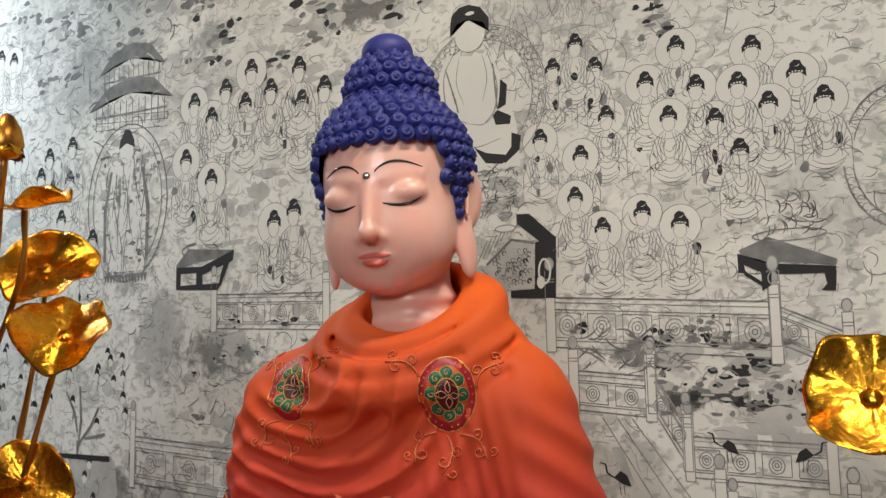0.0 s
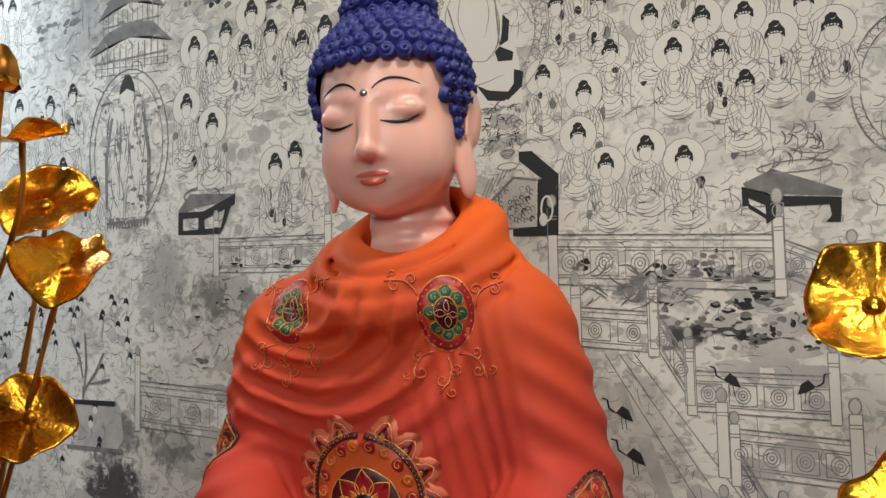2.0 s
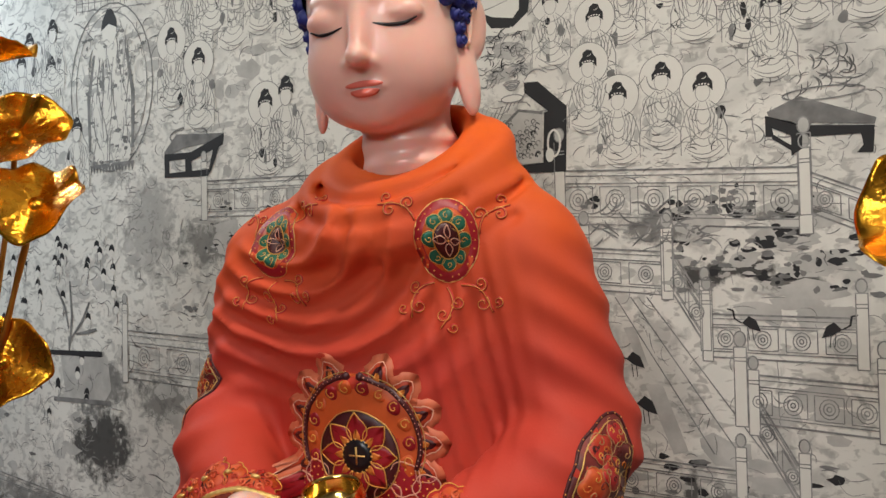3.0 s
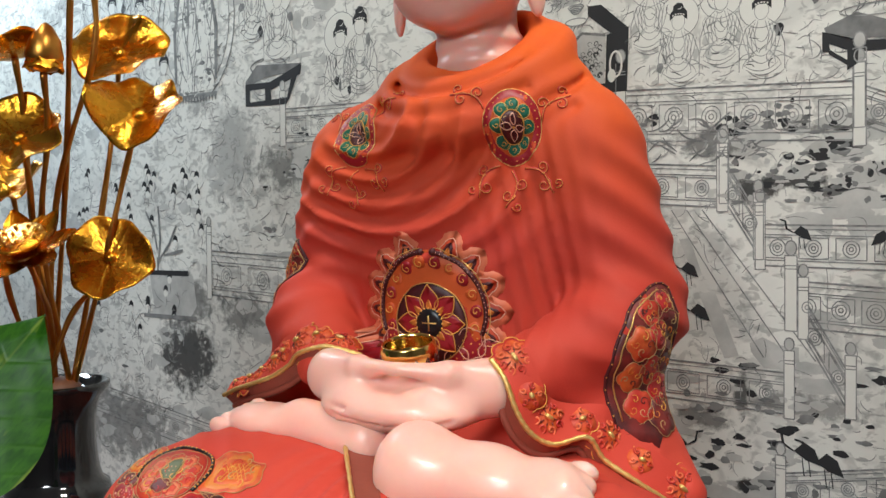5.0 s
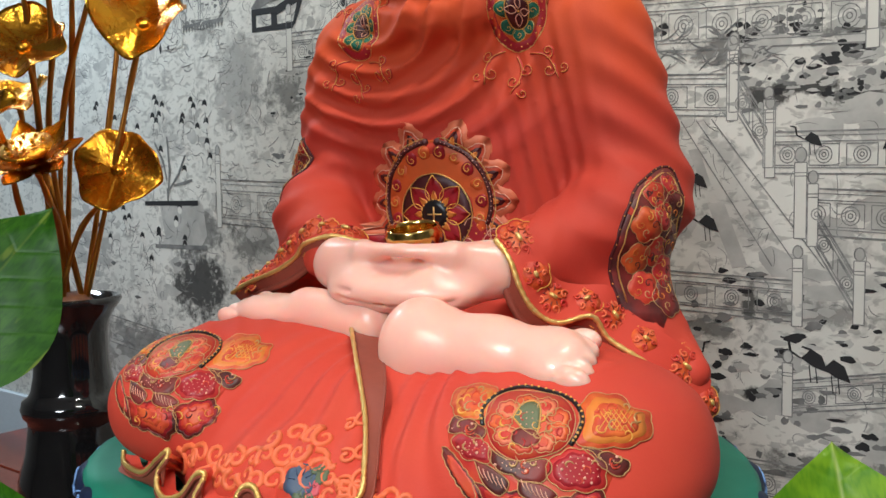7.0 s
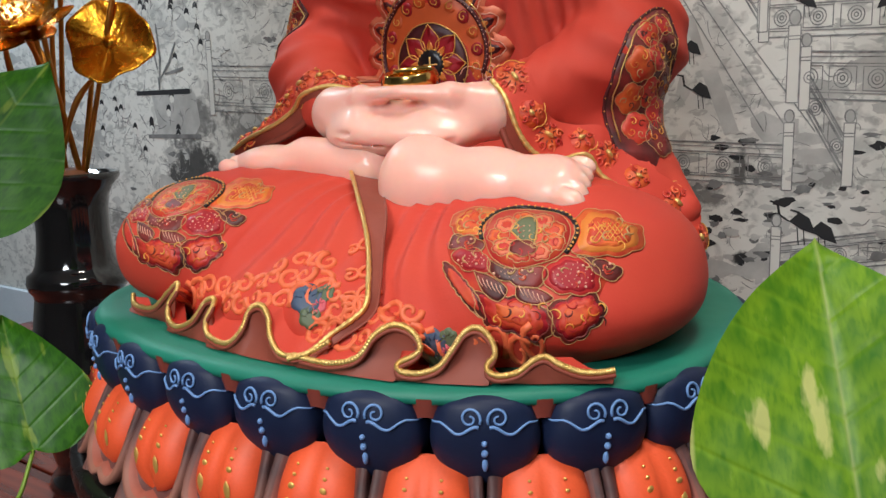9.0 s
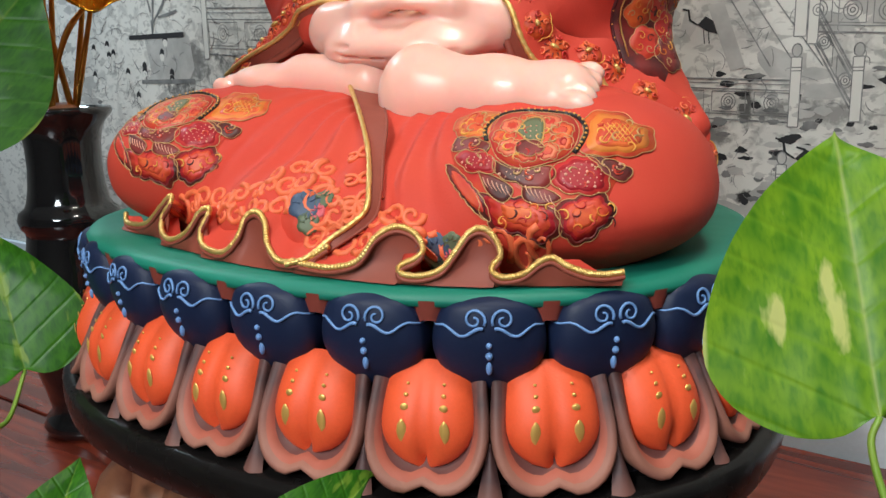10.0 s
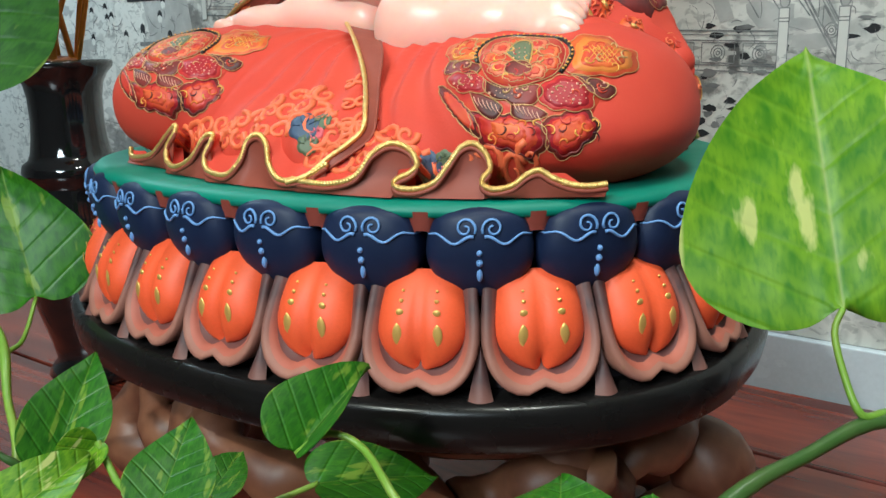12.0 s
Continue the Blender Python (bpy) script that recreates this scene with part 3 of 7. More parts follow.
        for ax in range(3):
            o1, o2 = [a for a in range(3) if a != ax]
            sl_a, sl_b = [slice(None)] * 3, [slice(None)] * 3
            sl_a[ax], sl_b[ax] = slice(0, f.shape[ax] - 1), slice(1, f.shape[ax])
            cross = inside[tuple(sl_a)] != inside[tuple(sl_b)]
            e = np.argwhere(cross)
            e = e[(e[:, o1] > 0) & (e[:, o2] > 0) & (e[:, o1] < f.shape[o1] - 1) & (e[:, o2] < f.shape[o2] - 1)]
            start = inside[tuple(sl_a)][tuple(e.T)]
            q = []
            for d1, d2 in ((1, 1), (0, 1), (0, 0), (1, 0)):
                g = e.copy()
                g[:, o1] -= d1
                g[:, o2] -= d2
                q.append(index[tuple(g.T)])
            q = np.stack(q, 1)
            turn = start if ax != 1 else ~start
            q[~turn] = q[~turn][:, ::-1]
            quads.append(q)
        quads = np.concatenate(quads)
        # two gentle smoothing rounds against stair steps
        for _ in range(2):
            total, n = np.zeros_like(verts), np.zeros(len(verts))
            for a in range(4):
                np.add.at(total, quads[:, a], verts[quads[:, (a + 1) % 4]])
                np.add.at(n, quads[:, a], 1)
            verts = verts * 0.4 + 0.6 * total / n[:, None]
        return verts, quads


def pulse(v, sharp=1.6):
    """Rounded ridges with narrow valleys between."""
    return 1 - np.abs(np.sin(v)) ** sharp


def bell(v, c, w):
    return np.exp(-((v - c) / w) ** 2)


# robe
robe = Field((-0.285, -0.315, -0.012), (0.285, 0.15, 0.480), 0.0026)
robe.ball((-0.006, 0.048, 0.22), (0.122, 0.068, 0.22), 0.02)
robe.ball((-0.004, 0.042, 0.29), (0.126, 0.061, 0.105), 0.03)
robe.rod((-0.090, 0.040, 0.346), (0.092, 0.040, 0.350), 0.046, k=0.03)
robe.ball((0.008, 0.040, 0.388), (0.092, 0.054, 0.046), 0.03)
for s in (-1, 1):
    out = 0.108 if s > 0 else 0.118
    robe.rod((s * out, 0.036, 0.336), (s * (out + 0.034), 0.042, 0.20), 0.049, 0.048, 0.020)
    # forearm in its sleeve, elbow to wrist
    robe.rod((s * (out + 0.035), 0.036, 0.198), (s * (out + 0.030), 0.000, 0.180), 0.045, 0.043, 0.014)
    robe.rod((s * (out + 0.030), 0.000, 0.181), (s * 0.094, -0.058, 0.156), 0.042, 0.027, 0.007)
    robe.rod((s * 0.09, 0.05, 0.05), (s * 0.145, -0.10, 0.046), 0.060, 0.046, 0.03)
    robe.ball((s * 0.147 + 0.009, -0.142, 0.032), (0.083, 0.098, 0.036), 0.02, (0, 0, -s * 14))
    robe.ball((s * 0.147 + 0.009, -0.146, 0.050), (0.086, 0.104, 0.051), 0.02, (0, 0, -s * 14))
# the hanging mouths of the sleeves
for a, b, r0, r1 in (((0.094, -0.045, 0.152), (0.094, -0.050, 0.130), 0.024, 0.013), ((0.118, -0.018, 0.160), (0.120, -0.042, 0.120), 0.030, 0.012), ((0.140, 0.010, 0.160), (0.144, -0.032, 0.116), 0.034, 0.013),
                     ((0.144, 0.020, 0.135), (0.178, -0.026, 0.088), 0.036, 0.014), ((0.138, 0.035, 0.110), (0.206, -0.018, 0.068), 0.040, 0.014),
                     ((-0.094, -0.045, 0.156), (-0.108, -0.044, 0.152), 0.024, 0.014), ((-0.125, -0.010, 0.160), (-0.150, -0.038, 0.140), 0.032, 0.013), ((-0.140, 0.010, 0.150), (-0.182, -0.038, 0.126), 0.036, 0.012), ((-0.140, 0.030, 0.120), (-0.218, -0.030, 0.114), 0.040, 0.011)):
    robe.rod(a, b, r0, r1, 0.016)
robe.ball((0.170, -0.162, 0.030), (0.074, 0.094, 0.034), 0.02)
robe.ball((0, 0.02, 0.05), (0.17, 0.10, 0.07), 0.03)
robe.ball((-0.055, -0.09, 0.042), (0.10, 0.11, 0.060), 0.03)
robe.ball((0.06, -0.07, 0.028), (0.13, 0.11, 0.042), 0.03)
robe.ball((0.03, -0.180, 0.018), (0.140, 0.096, 0.046), 0.035)
robe.ball((0.03, -0.180, -0.005), (0.165, 0.080, 0.025), 0.02)
robe.rod((-0.14, -0.13, 0.048), (0.02, -0.172, 0.042), 0.040, 0.034, 0.03)
robe.rod((0.15, -0.14, 0.044), (0.03, -0.175, 0.038), 0.042, 0.036, 0.03)


# cowl: rolls lying round the neck, low in front and high behind
def cowl_ring(cx, rx, cy, ry, z, dip, lean, r, a0=-180, a1=180):
    pts = []
    for i in range(37):
        a = radians(a0 + (a1 - a0) * i / 36)
        pts.append((cx + rx * math.sin(a), cy - ry * math.cos(a), z - dip * math.cos(a) + lean * math.sin(a)))
    ends = [1.0] * 37 if a1 - a0 >= 359 else [0.35 + 0.65 * math.sin(math.pi * (i + 0.5) / 37) for i in range(37)]
    return pts, [r * e for e in ends]


robe.chain(*cowl_ring(0.010, 0.092, 0.030, 0.060, 0.390, 0.034, 0.008, 0.017, -95, 95), 0.020)
robe.chain(*cowl_ring(0.012, 0.075, 0.027, 0.054, 0.411, 0.035, 0.008, 0.0160), 0.012)
robe.chain(*cowl_ring(0.013, 0.057, 0.024, 0.045, 0.424, 0.036, 0.006, 0.0105), 0.007)
robe.ball((0.013, 0.022, 0.440), (0.046, 0.037, 0.064), 0.006, cut=True)
for cx, rx, ry, z, dip, r, a0, a1 in ((0.016, 0.089, 0.080, 0.400, 0.036, 0.0034, -100, 50), (0.016, 0.101, 0.084, 0.387, 0.037, 0.0034, -50, 90), (0.017, 0.073, 0.069, 0.419, 0.036, 0.0030, -120, 60), (0.016, 0.109, 0.087, 0.374, 0.038, 0.0034, -75, 70)):
    robe.chain(*cowl_ring(cx - 0.005, rx - 0.001, 0.025, ry - 0.007, z, dip, 0.007, r, a0, a1), 0.011, cut=True)


def robe_folds(x, y, z):
    front = np.clip((0.050 - y) / 0.04, 0, 1)
    # swags that hang across the chest from the cowl to the side of the arm
    px, pz = x + 0.078 + 0.10 * (z - 0.30), z - 0.392
    rho = np.sqrt((px * 0.92) ** 2 + pz ** 2 + 0.30 * px * pz)
    way = np.arctan2(pz, px)
    span = np.clip((way + 2.55) / 0.5, 0, 1) * np.clip((-0.10 - way) / 0.45, 0, 1)
    swag = pulse((rho - 0.010 + 0.0025 * np.sin(3 * way)) * math.pi / 0.0235, 1.3) * np.clip((rho - 0.038) / 0.02, 0, 1) * np.clip((0.185 - rho) / 0.06, 0, 1) * span
    fine = pulse((rho + 0.004 * np.sin(5 * way)) * math.pi / 0.0094, 1.2) * np.clip((rho - 0.060) / 0.02, 0, 1) * np.clip((0.165 - rho) / 0.04, 0, 1) * span
    # long falling folds below the other shoulder
    fall = pulse((x + 0.20 * (z - 0.3)) * math.pi / 0.0150, 1.2) * bell(x, 0.078, 0.046) * np.clip((0.385 - z) / 0.06, 0, 1) * np.clip((z - 0.14) / 0.04, 0, 1)
    belly = pulse((x - 0.10 * (z - 0.3)) * math.pi / 0.016, 1.2) * bell(x, 0.02, 0.08) * bell(z, 0.22, 0.06)
    arm = np.clip((np.abs(x) - 0.112) / 0.03, 0, 1) * np.clip((z - 0.155) / 0.03, 0, 1) * np.clip((0.37 - z) / 0.05, 0, 1)
    sleeve = pulse((z + 0.45 * np.abs(x) + 0.30 * y + 0.004 * np.sin(40 * y)) * math.pi / 0.036) * arm
    cuff = pulse((np.abs(x) * 0.8 - 0.7 * y + 0.3 * z) * math.pi / 0.026, 1.3) * np.clip((np.abs(x) - 0.085) / 0.02, 0, 1) * np.clip((0.20 - z) / 0.03, 0, 1) * np.clip((0.03 - y) / 0.03, 0, 1)
    return -(0.0084 * swag + 0.0016 * fine + 0.0030 * fall + 0.0016 * belly) * front - 0.0046 * sleeve - 0.0020 * cuff


def lap_folds(x, y, z):
    low = np.clip((0.115 - z) / 0.03, 0, 1) * np.clip((-0.10 - y) / 0.05, 0, 1)
    fan = np.arctan2(x + 0.005, 0.16 - z)
    skirt = pulse(fan * 13.0, 1.4) * bell(x, 0.0, 0.085)
    side = pulse(np.arctan2(x - 0.045, 0.150 - z) * 15.0, 1.3) * bell(x, 0.085, 0.030)
    return -(0.0048 * skirt * (1 - 0.7 * bell(x, 0.085, 0.03)) + 0.0046 * side) * low


robe.rod((0.045, -0.182, 0.118), (0.165, -0.200, 0.112), 0.022, 0.022, 0.014, cut=True)
robe.carve(robe_folds, (-0.285, -0.315, 0.10), (0.285, 0.15, 0.46))
robe.carve(lap_folds, (-0.285, -0.315, -0.012), (0.285, 0.15, 0.12))
robe_v, robe_q = robe.skin()

# head and neck
HZ, HY = 0.522, 0.012
head = Field((-0.088, -0.092, 0.365), (0.088, 0.098, 0.630), 0.0016)
head.ball((0, HY, HZ + 0.012), (0.0625, 0.070, 0.086), 0.01)
head.ball((0, HY - 0.010, HZ - 0.038), (0.047, 0.058, 0.045), 0.03)
head.ball((0, HY - 0.044, HZ - 0.0695), (0.019, 0.015, 0.0145), 0.02)
for s in (-1, 1):
    head.ball((s * 0.027, HY - 0.034, HZ - 0.042), (0.025, 0.026, 0.031), 0.02)
    head.ball((s * 0.0265, HY - 0.0540, HZ - 0.0030), (0.0195, 0.0138, 0.0118), 0.003)
    head.rod((s * 0.0115, HY - 0.0640, HZ + 0.010), (s * 0.039, HY - 0.0510, HZ + 0.012), 0.0045, 0.003, 0.008)
    head.ball((s * 0.0084, HY - 0.0670, HZ - 0.0385), (0.0062, 0.0074, 0.0052), 0.004)
    head.ball((s * 0.0074, HY - 0.0640, HZ - 0.0545), (0.0082, 0.0046, 0.0025), 0.004, (0, s * 10, 0))
    head.ball((s * 0.0180, HY - 0.0560, HZ - 0.0560), (0.0040, 0.0050, 0.0040), 0.005, cut=True)
    # long-lobed ear, standing off the head
    head.ball((s * 0.0650, HY + 0.010, HZ - 0.006), (0.0055, 0.0185, 0.0290), 0.004, (0, s * 6, -s * 30))
    head.ball((s * 0.0625, HY + 0.000, HZ - 0.049), (0.0062, 0.0125, 0.0290), 0.006, (0, -s * 4, -s * 24))
    head.ball((s * 0.0695, HY + 0.003, HZ - 0.004), (0.0042, 0.0105, 0.0180), 0.003, (0, s * 6, -s * 30), cut=True)
    head.rod((s * 0.0665, HY - 0.003, HZ - 0.022), (s * 0.0670, HY + 0.004, HZ + 0.004), 0.0022, 0.0026, 0.002)
head.rod((0, HY - 0.0645, HZ + 0.012), (0, HY - 0.0785, HZ - 0.0335), 0.0036, 0.0060, 0.008)
head.ball((0, HY - 0.0785, HZ - 0.0355), (0.0078, 0.0080, 0.0072), 0.005)
head.ball((0, HY - 0.0642, HZ - 0.0603), (0.0085, 0.0054, 0.0034), 0.004)
neck = Field(head.lo, head.lo + head.step * (head.n - 1), head.step)
neck.n, neck.f = head.n, np.full(head.n, 1.0, np.float32)
neck.rod((0.010, 0.022, 0.36), (0.004, 0.022, 0.48), 0.0365, 0.036, 0.01)
for z in (0.412, 0.430):
    neck.ball((0.009, 0.020, z), (0.0382, 0.0375, 0.011), 0.008)
head.join((slice(None),) * 3, neck.f, 0.005)
head.rod((-0.0100, HY - 0.0690, HZ - 0.0574), (0.0100, HY - 0.0690, HZ - 0.0574), 0.0009, k=0.002, cut=True)
head_v, head_q = head.skin()

# arms, feet
limb = Field((-0.20, -0.205, 0.055), (0.20, 0.05, 0.215), 0.0017)
for s in (-1, 1):
    limb.rod((s * 0.112, -0.032, 0.152), (s * 0.072, -0.080, 0.147), 0.018, 0.0175, 0.01)
    limb.rod((s * 0.074, -0.080, 0.146), (s * 0.030, -0.104, 0.137), 0.0185, 0.0185, 0.014)
    # thumb rising to the middle, where the tips meet
    limb.rod((s * 0.072, -0.082, 0.156), (0.010 + s * 0.040, -0.106, 0.1610), 0.0115, 0.0088, 0.012)
    limb.rod((0.010 + s * 0.040, -0.106, 0.1608), (0.012 + s * 0.004, -0.119, 0.1630), 0.0082, 0.0058, 0.006)
limb.ball((0.002, -0.104, 0.130), (0.066, 0.031, 0.0175), 0.012)
limb.ball((0.013, -0.128, 0.1535), (0.024, 0.022, 0.0042), 0.004, (0, 2, 0), cut=True)
limb.ball((0.013, -0.133, 0.1500), (0.012, 0.017, 0.0068), 0.004, cut=True)
limb.ball((0.013, -0.094, 0.150), (0.040, 0.016, 0.012), 0.006)
for k in range(3):
    limb.chain([(-0.052 + 0.010 * k + 0.020 * i, -0.1295 + 0.0012 * (i - 2) ** 2, 0.134 - 0.007 * k - 0.0030 * math.sin(math.pi * i / 5)) for i in range(6)], 0.0011, 0.004, cut=True)
# upper foot, sole turned up, heel near the middle, toes to one side
foot = Field((-0.03, -0.205, 0.045), (0.20, -0.06, 0.14), 0.0017)
foot.ball((0.040, -0.142, 0.090), (0.029, 0.030, 0.035), 0.01)
foot.rod((0.050, -0.140, 0.091), (0.100, -0.138, 0.0885), 0.029, 0.0250, 0.018)
foot.rod((0.100, -0.138, 0.0885), (0.150, -0.136, 0.0885), 0.0245, 0.0180, 0.015)
foot.ball((0.144, -0.138, 0.0890), (0.022, 0.028, 0.0180), 0.012, (22, 6, 8))
for i in range(5):
    foot.ball((0.1640 - 0.0012 * i, -0.158 + 0.0098 * i, 0.0815 + 0.0050 * i), (0.0125 - 0.0004 * i, 0.0066 - 0.0003 * i, 0.0098 - 0.0006 * i), 0.0022, (0, 10, 12))
# the other foot, mostly hidden under the palms
sole = Field((-0.21, -0.19, 0.06), (0.01, -0.04, 0.15), 0.0017)
sole.rod((-0.02, -0.110, 0.104), (-0.090, -0.100, 0.110), 0.022, 0.0195, 0.015)
sole.ball((-0.126, -0.098, 0.107), (0.040, 0.027, 0.0155), 0.012)
for i in range(5):
    sole.ball((-0.163 + 0.0026 * i, -0.119 + 0.0098 * i, 0.104 + 0.0024 * i), (0.0105, 0.0060, 0.0076), 0.0025)

statue = Shape()
statue.add((robe_v.tolist(), robe_q.tolist()), ROBE)
HEAD_FROM = len(statue.v)
statue.add((head_v.tolist(), head_q.tolist()), SKIN)
HEAD_TO = len(statue.v)
for field in (limb, foot, sole):
    v, q = field.skin()
    if field is foot:
        reach = np.clip(v[:, 0] - 0.045, 0, None)
        v = v + np.stack((0.003 + 0.03 * reach, -0.004 - 0.18 * reach, 0.006 + 0.03 * reach), 1)
    statue.add((v.tolist(), q.tolist()), SKIN)


# hair: a cap of snail curls, two tiers and a bare knob
def curl_bump(n_ring=8, seg=14):
    vs, fs = [], []
    for j in range(n_ring + 1):
        r = 1 - j / n_ring
        for k in range(seg):
            a = 2 * math.pi * k / seg
            h = 0.90 * math.sqrt(max(0, 1 - r * r)) + 0.17 * math.sin(2 * math.pi * (1.9 * r) + a) * min(1, 3 * (1 - r) + 0.2)
            vs.append((r * math.cos(a), r * math.sin(a), h))
    for j in range(n_ring):
        for k in range(seg):
            fs.append((j * seg + k, j * seg + (k + 1) % seg, (j + 1) * seg + (k + 1) % seg, (j + 1) * seg + k))
    return vs, fs


BUMP = curl_bump()


def curl(at, out, r, spin):
    m = Vector(out).to_track_quat("Z", "Y").to_matrix().to_4x4()
    statue.add(BUMP, HAIR, Matrix.Translation(at) @ m @ Matrix.Rotation(spin, 4, "Z") @ Matrix.Diagonal((r, r, r * 0.95, 1)))


HC = Vector((0, HY + 0.006, HZ + 0.028))
HR = (0.0700, 0.0780, 0.0690)


def dome(c, r, lo=-1.0):
    vs, fs = lathe([(math.cos(t), math.sin(t)) for t in np.linspace(lo, math.pi / 2, 14)], 40)
    return [(c[0] + x * r[0], c[1] + y * r[1], c[2] + z * r[2]) for x, y, z in vs], fs


def hair_low(az):
    """Lowest hair over the head's turn: 0 is the front; it drops before the ears and behind."""
    a = abs((az + math.pi) % (2 * math.pi) - math.pi)
    return 0.037 if a < 0.85 else (0.037 - 0.084 * min(1, (a - 0.85) / 0.45) if a < 1.30 else (-0.058 if a < 1.42 else -0.030))


cap = dome(HC, [r * 0.985 for r in HR], -0.9)
keep = [f for f in cap[1] if all(cap[0][i][2] - HZ > hair_low(math.atan2(cap[0][i][0], -(cap[0][i][1] - HC.y))) - 0.004 for i in f)]
statue.add((cap[0], keep), HAIR)
row = 0
for el in np.arange(-0.98, 1.35, 0.178):
    ce = math.cos(el)
    n = max(1, int(2 * math.pi * ce * 0.070 / 0.0140))
    for k in range(n):
        az = 2 * math.pi * (k + 0.5 * (row % 2)) / n
        p = Vector((HR[0] * ce * math.sin(az), -HR[1] * ce * math.cos(az), HR[2] * math.sin(el)))
        if HC.z + p.z - HZ < hair_low(az) or p.z > 0.0645:
            continue
        nor = Vector((p.x / HR[0] ** 2, p.y / HR[1] ** 2, p.z / HR[2] ** 2)).normalized()
        curl(HC + p * 0.975, nor, 0.0078, az * 3 + row)
    row += 1
for s in (-1, 1):
    for i in range(5):
        curl((s * (0.0630 - 0.0006 * i), HY - 0.020 + 0.0025 * i, HZ + 0.018 - 0.0095 * i), (s, -0.45, 0), 0.0062, i)
TIERC = Vector((0, HY + 0.012, HZ + 0.097))
statue.add(dome(TIERC, (0.040, 0.041, 0.038), -0.4), HAIR)
for el in np.arange(-0.15, 1.15, 0.30):
    ce = math.cos(el)
    n = max(6, int(2 * math.pi * ce * 0.041 / 0.0125))
    for k in range(n):
        az = 2 * math.pi * (k + 0.5 * (row % 2)) / n
        p = Vector((0.041 * ce * math.sin(az), -0.042 * ce * math.cos(az), 0.039 * math.sin(el)))
        curl(TIERC + p * 0.97, p.normalized(), 0.0068, az * 3 + row)
    row += 1
statue.add(dome((0, HY + 0.012, HZ + 0.1370), (0.0240, 0.0240, 0.0180), -0.5), HAIR)

# ---- painted and raised ornament of the statue ----
robe_tree = BVHTree.FromPolygons(robe_v.tolist(), robe_q.tolist())
head_tree = BVHTree.FromPolygons(head_v.tolist(), head_q.tolist())
P_FLAME = mat("flame_red_paint", (0.58, 0.07, 0.025), 0.5)
P_SALMON = mat("salmon_paint", (0.70, 0.17, 0.08), 0.5)
P_SLATEB = mat("slate_blue_paint", (0.055, 0.085, 0.15), 0.55)
P_SAGE = mat("sage_green_paint", (0.10, 0.13, 0.07), 0.55)
P_ROSE = mat("rose_paint", (0.62, 0.10, 0.13), 0.5)
P_AMBER = mat("amber_paint", (0.68, 0.20, 0.03), 0.5)
RELIEF = mat("orange_relief_paint", (0.76, 0.150, 0.055), 0.5, bump=0.1)


class Decal:
    """Draws flat motifs (a across, b up, in metres) on to a surface from one side."""

    def __init__(self, tree, centre, facing, up=(0, 0, 1), scale=1.0, flip=1):
        n = Vector(facing).normalized()
        u = Vector(up).cross(n).normalized() * flip
        self.reach = 0.08
        self.tree, self.o, self.n, self.u, self.v, self.scale = tree, Vector(centre), n, u, n.cross(Vector(up).cross(n).normalized()), scale

    def drop(self, a, b, lift):
        start = self.o + (self.u * a + self.v * b) * self.scale + self.n * self.reach
        hit, nor, _, _ = self.tree.ray_cast(start, -self.n)
        if hit is None or (hit - start).length > self.reach + 0.12:
            hit, nor, _, _ = self.tree.find_nearest(start - self.n * self.reach)
        if nor.dot(self.n) < 0:
            nor = -nor
        return hit + nor * lift

    def on(self, pts):
        """Whether all the points fall on the surface."""
        for a, b in pts:
            start = self.o + (self.u * a + self.v * b) * self.scale + self.n * self.reach
            if self.tree.ray_cast(start, -self.n, self.reach + 0.05)[0] is None:
                return False
        return True

    def line(self, pts, r, material, lift=None, seg=5, closed=False):
        lift = r * 0.35 if lift is None else lift
        statue.add(tube([self.drop(a, b, lift) for a, b in pts], r, seg, closed), material)

    def fill(self, outline, material, lift=0.0006, rings=4, middle=None):
        cx, cy = middle or (sum(p[0] for p in outline) / len(outline), sum(p[1] for p in outline) / len(outline))
        n = len(outline)
        vs = [self.drop(cx, cy, lift)]
        for k in range(1, rings + 1):
            t = k / rings
            for a, b in outline:
                vs.append(self.drop(cx + (a - cx) * t, cy + (b - cy) * t, lift))
        for a, b in outline:
            vs.append(self.drop(cx + (a - cx) * 1.01, cy + (b - cy) * 1.01, -0.0004))
        fs = [(0, 1 + i, 1 + (i + 1) % n) for i in range(n)]
        for k in range(rings):
            for i in range(n):
                j = (i + 1) % n
                fs.append((1 + k * n + i, 1 + (k + 1) * n + i, 1 + (k + 1) * n + j, 1 + k * n + j))
        statue.add((vs, fs), material)

    def dot(self, a, b, r, material, lift=0.0):
        p = self.drop(a, b, lift)
        vs, fs = lathe([(r, 0), (r * 0.8, r * 0.45), (r * 0.35, r * 0.7)], 7)
        fs = fs + [tuple(range(14, 21))]
        statue.add((vs, fs), material, Matrix.Translation(p) @ self.n.to_track_quat("Z", "Y").to_matrix().to_4x4())


def ellipse(cx, cy, rx, ry, n=28, a0=0.0, a1=2 * math.pi):
    full = abs(a1 - a0 - 2 * math.pi) < 1e-6
    return [(cx + rx * math.cos(a0 + (a1 - a0) * i / (n if full else n - 1)), cy + ry * math.sin(a0 + (a1 - a0) * i / (n if full else n - 1))) for i in range(n)]


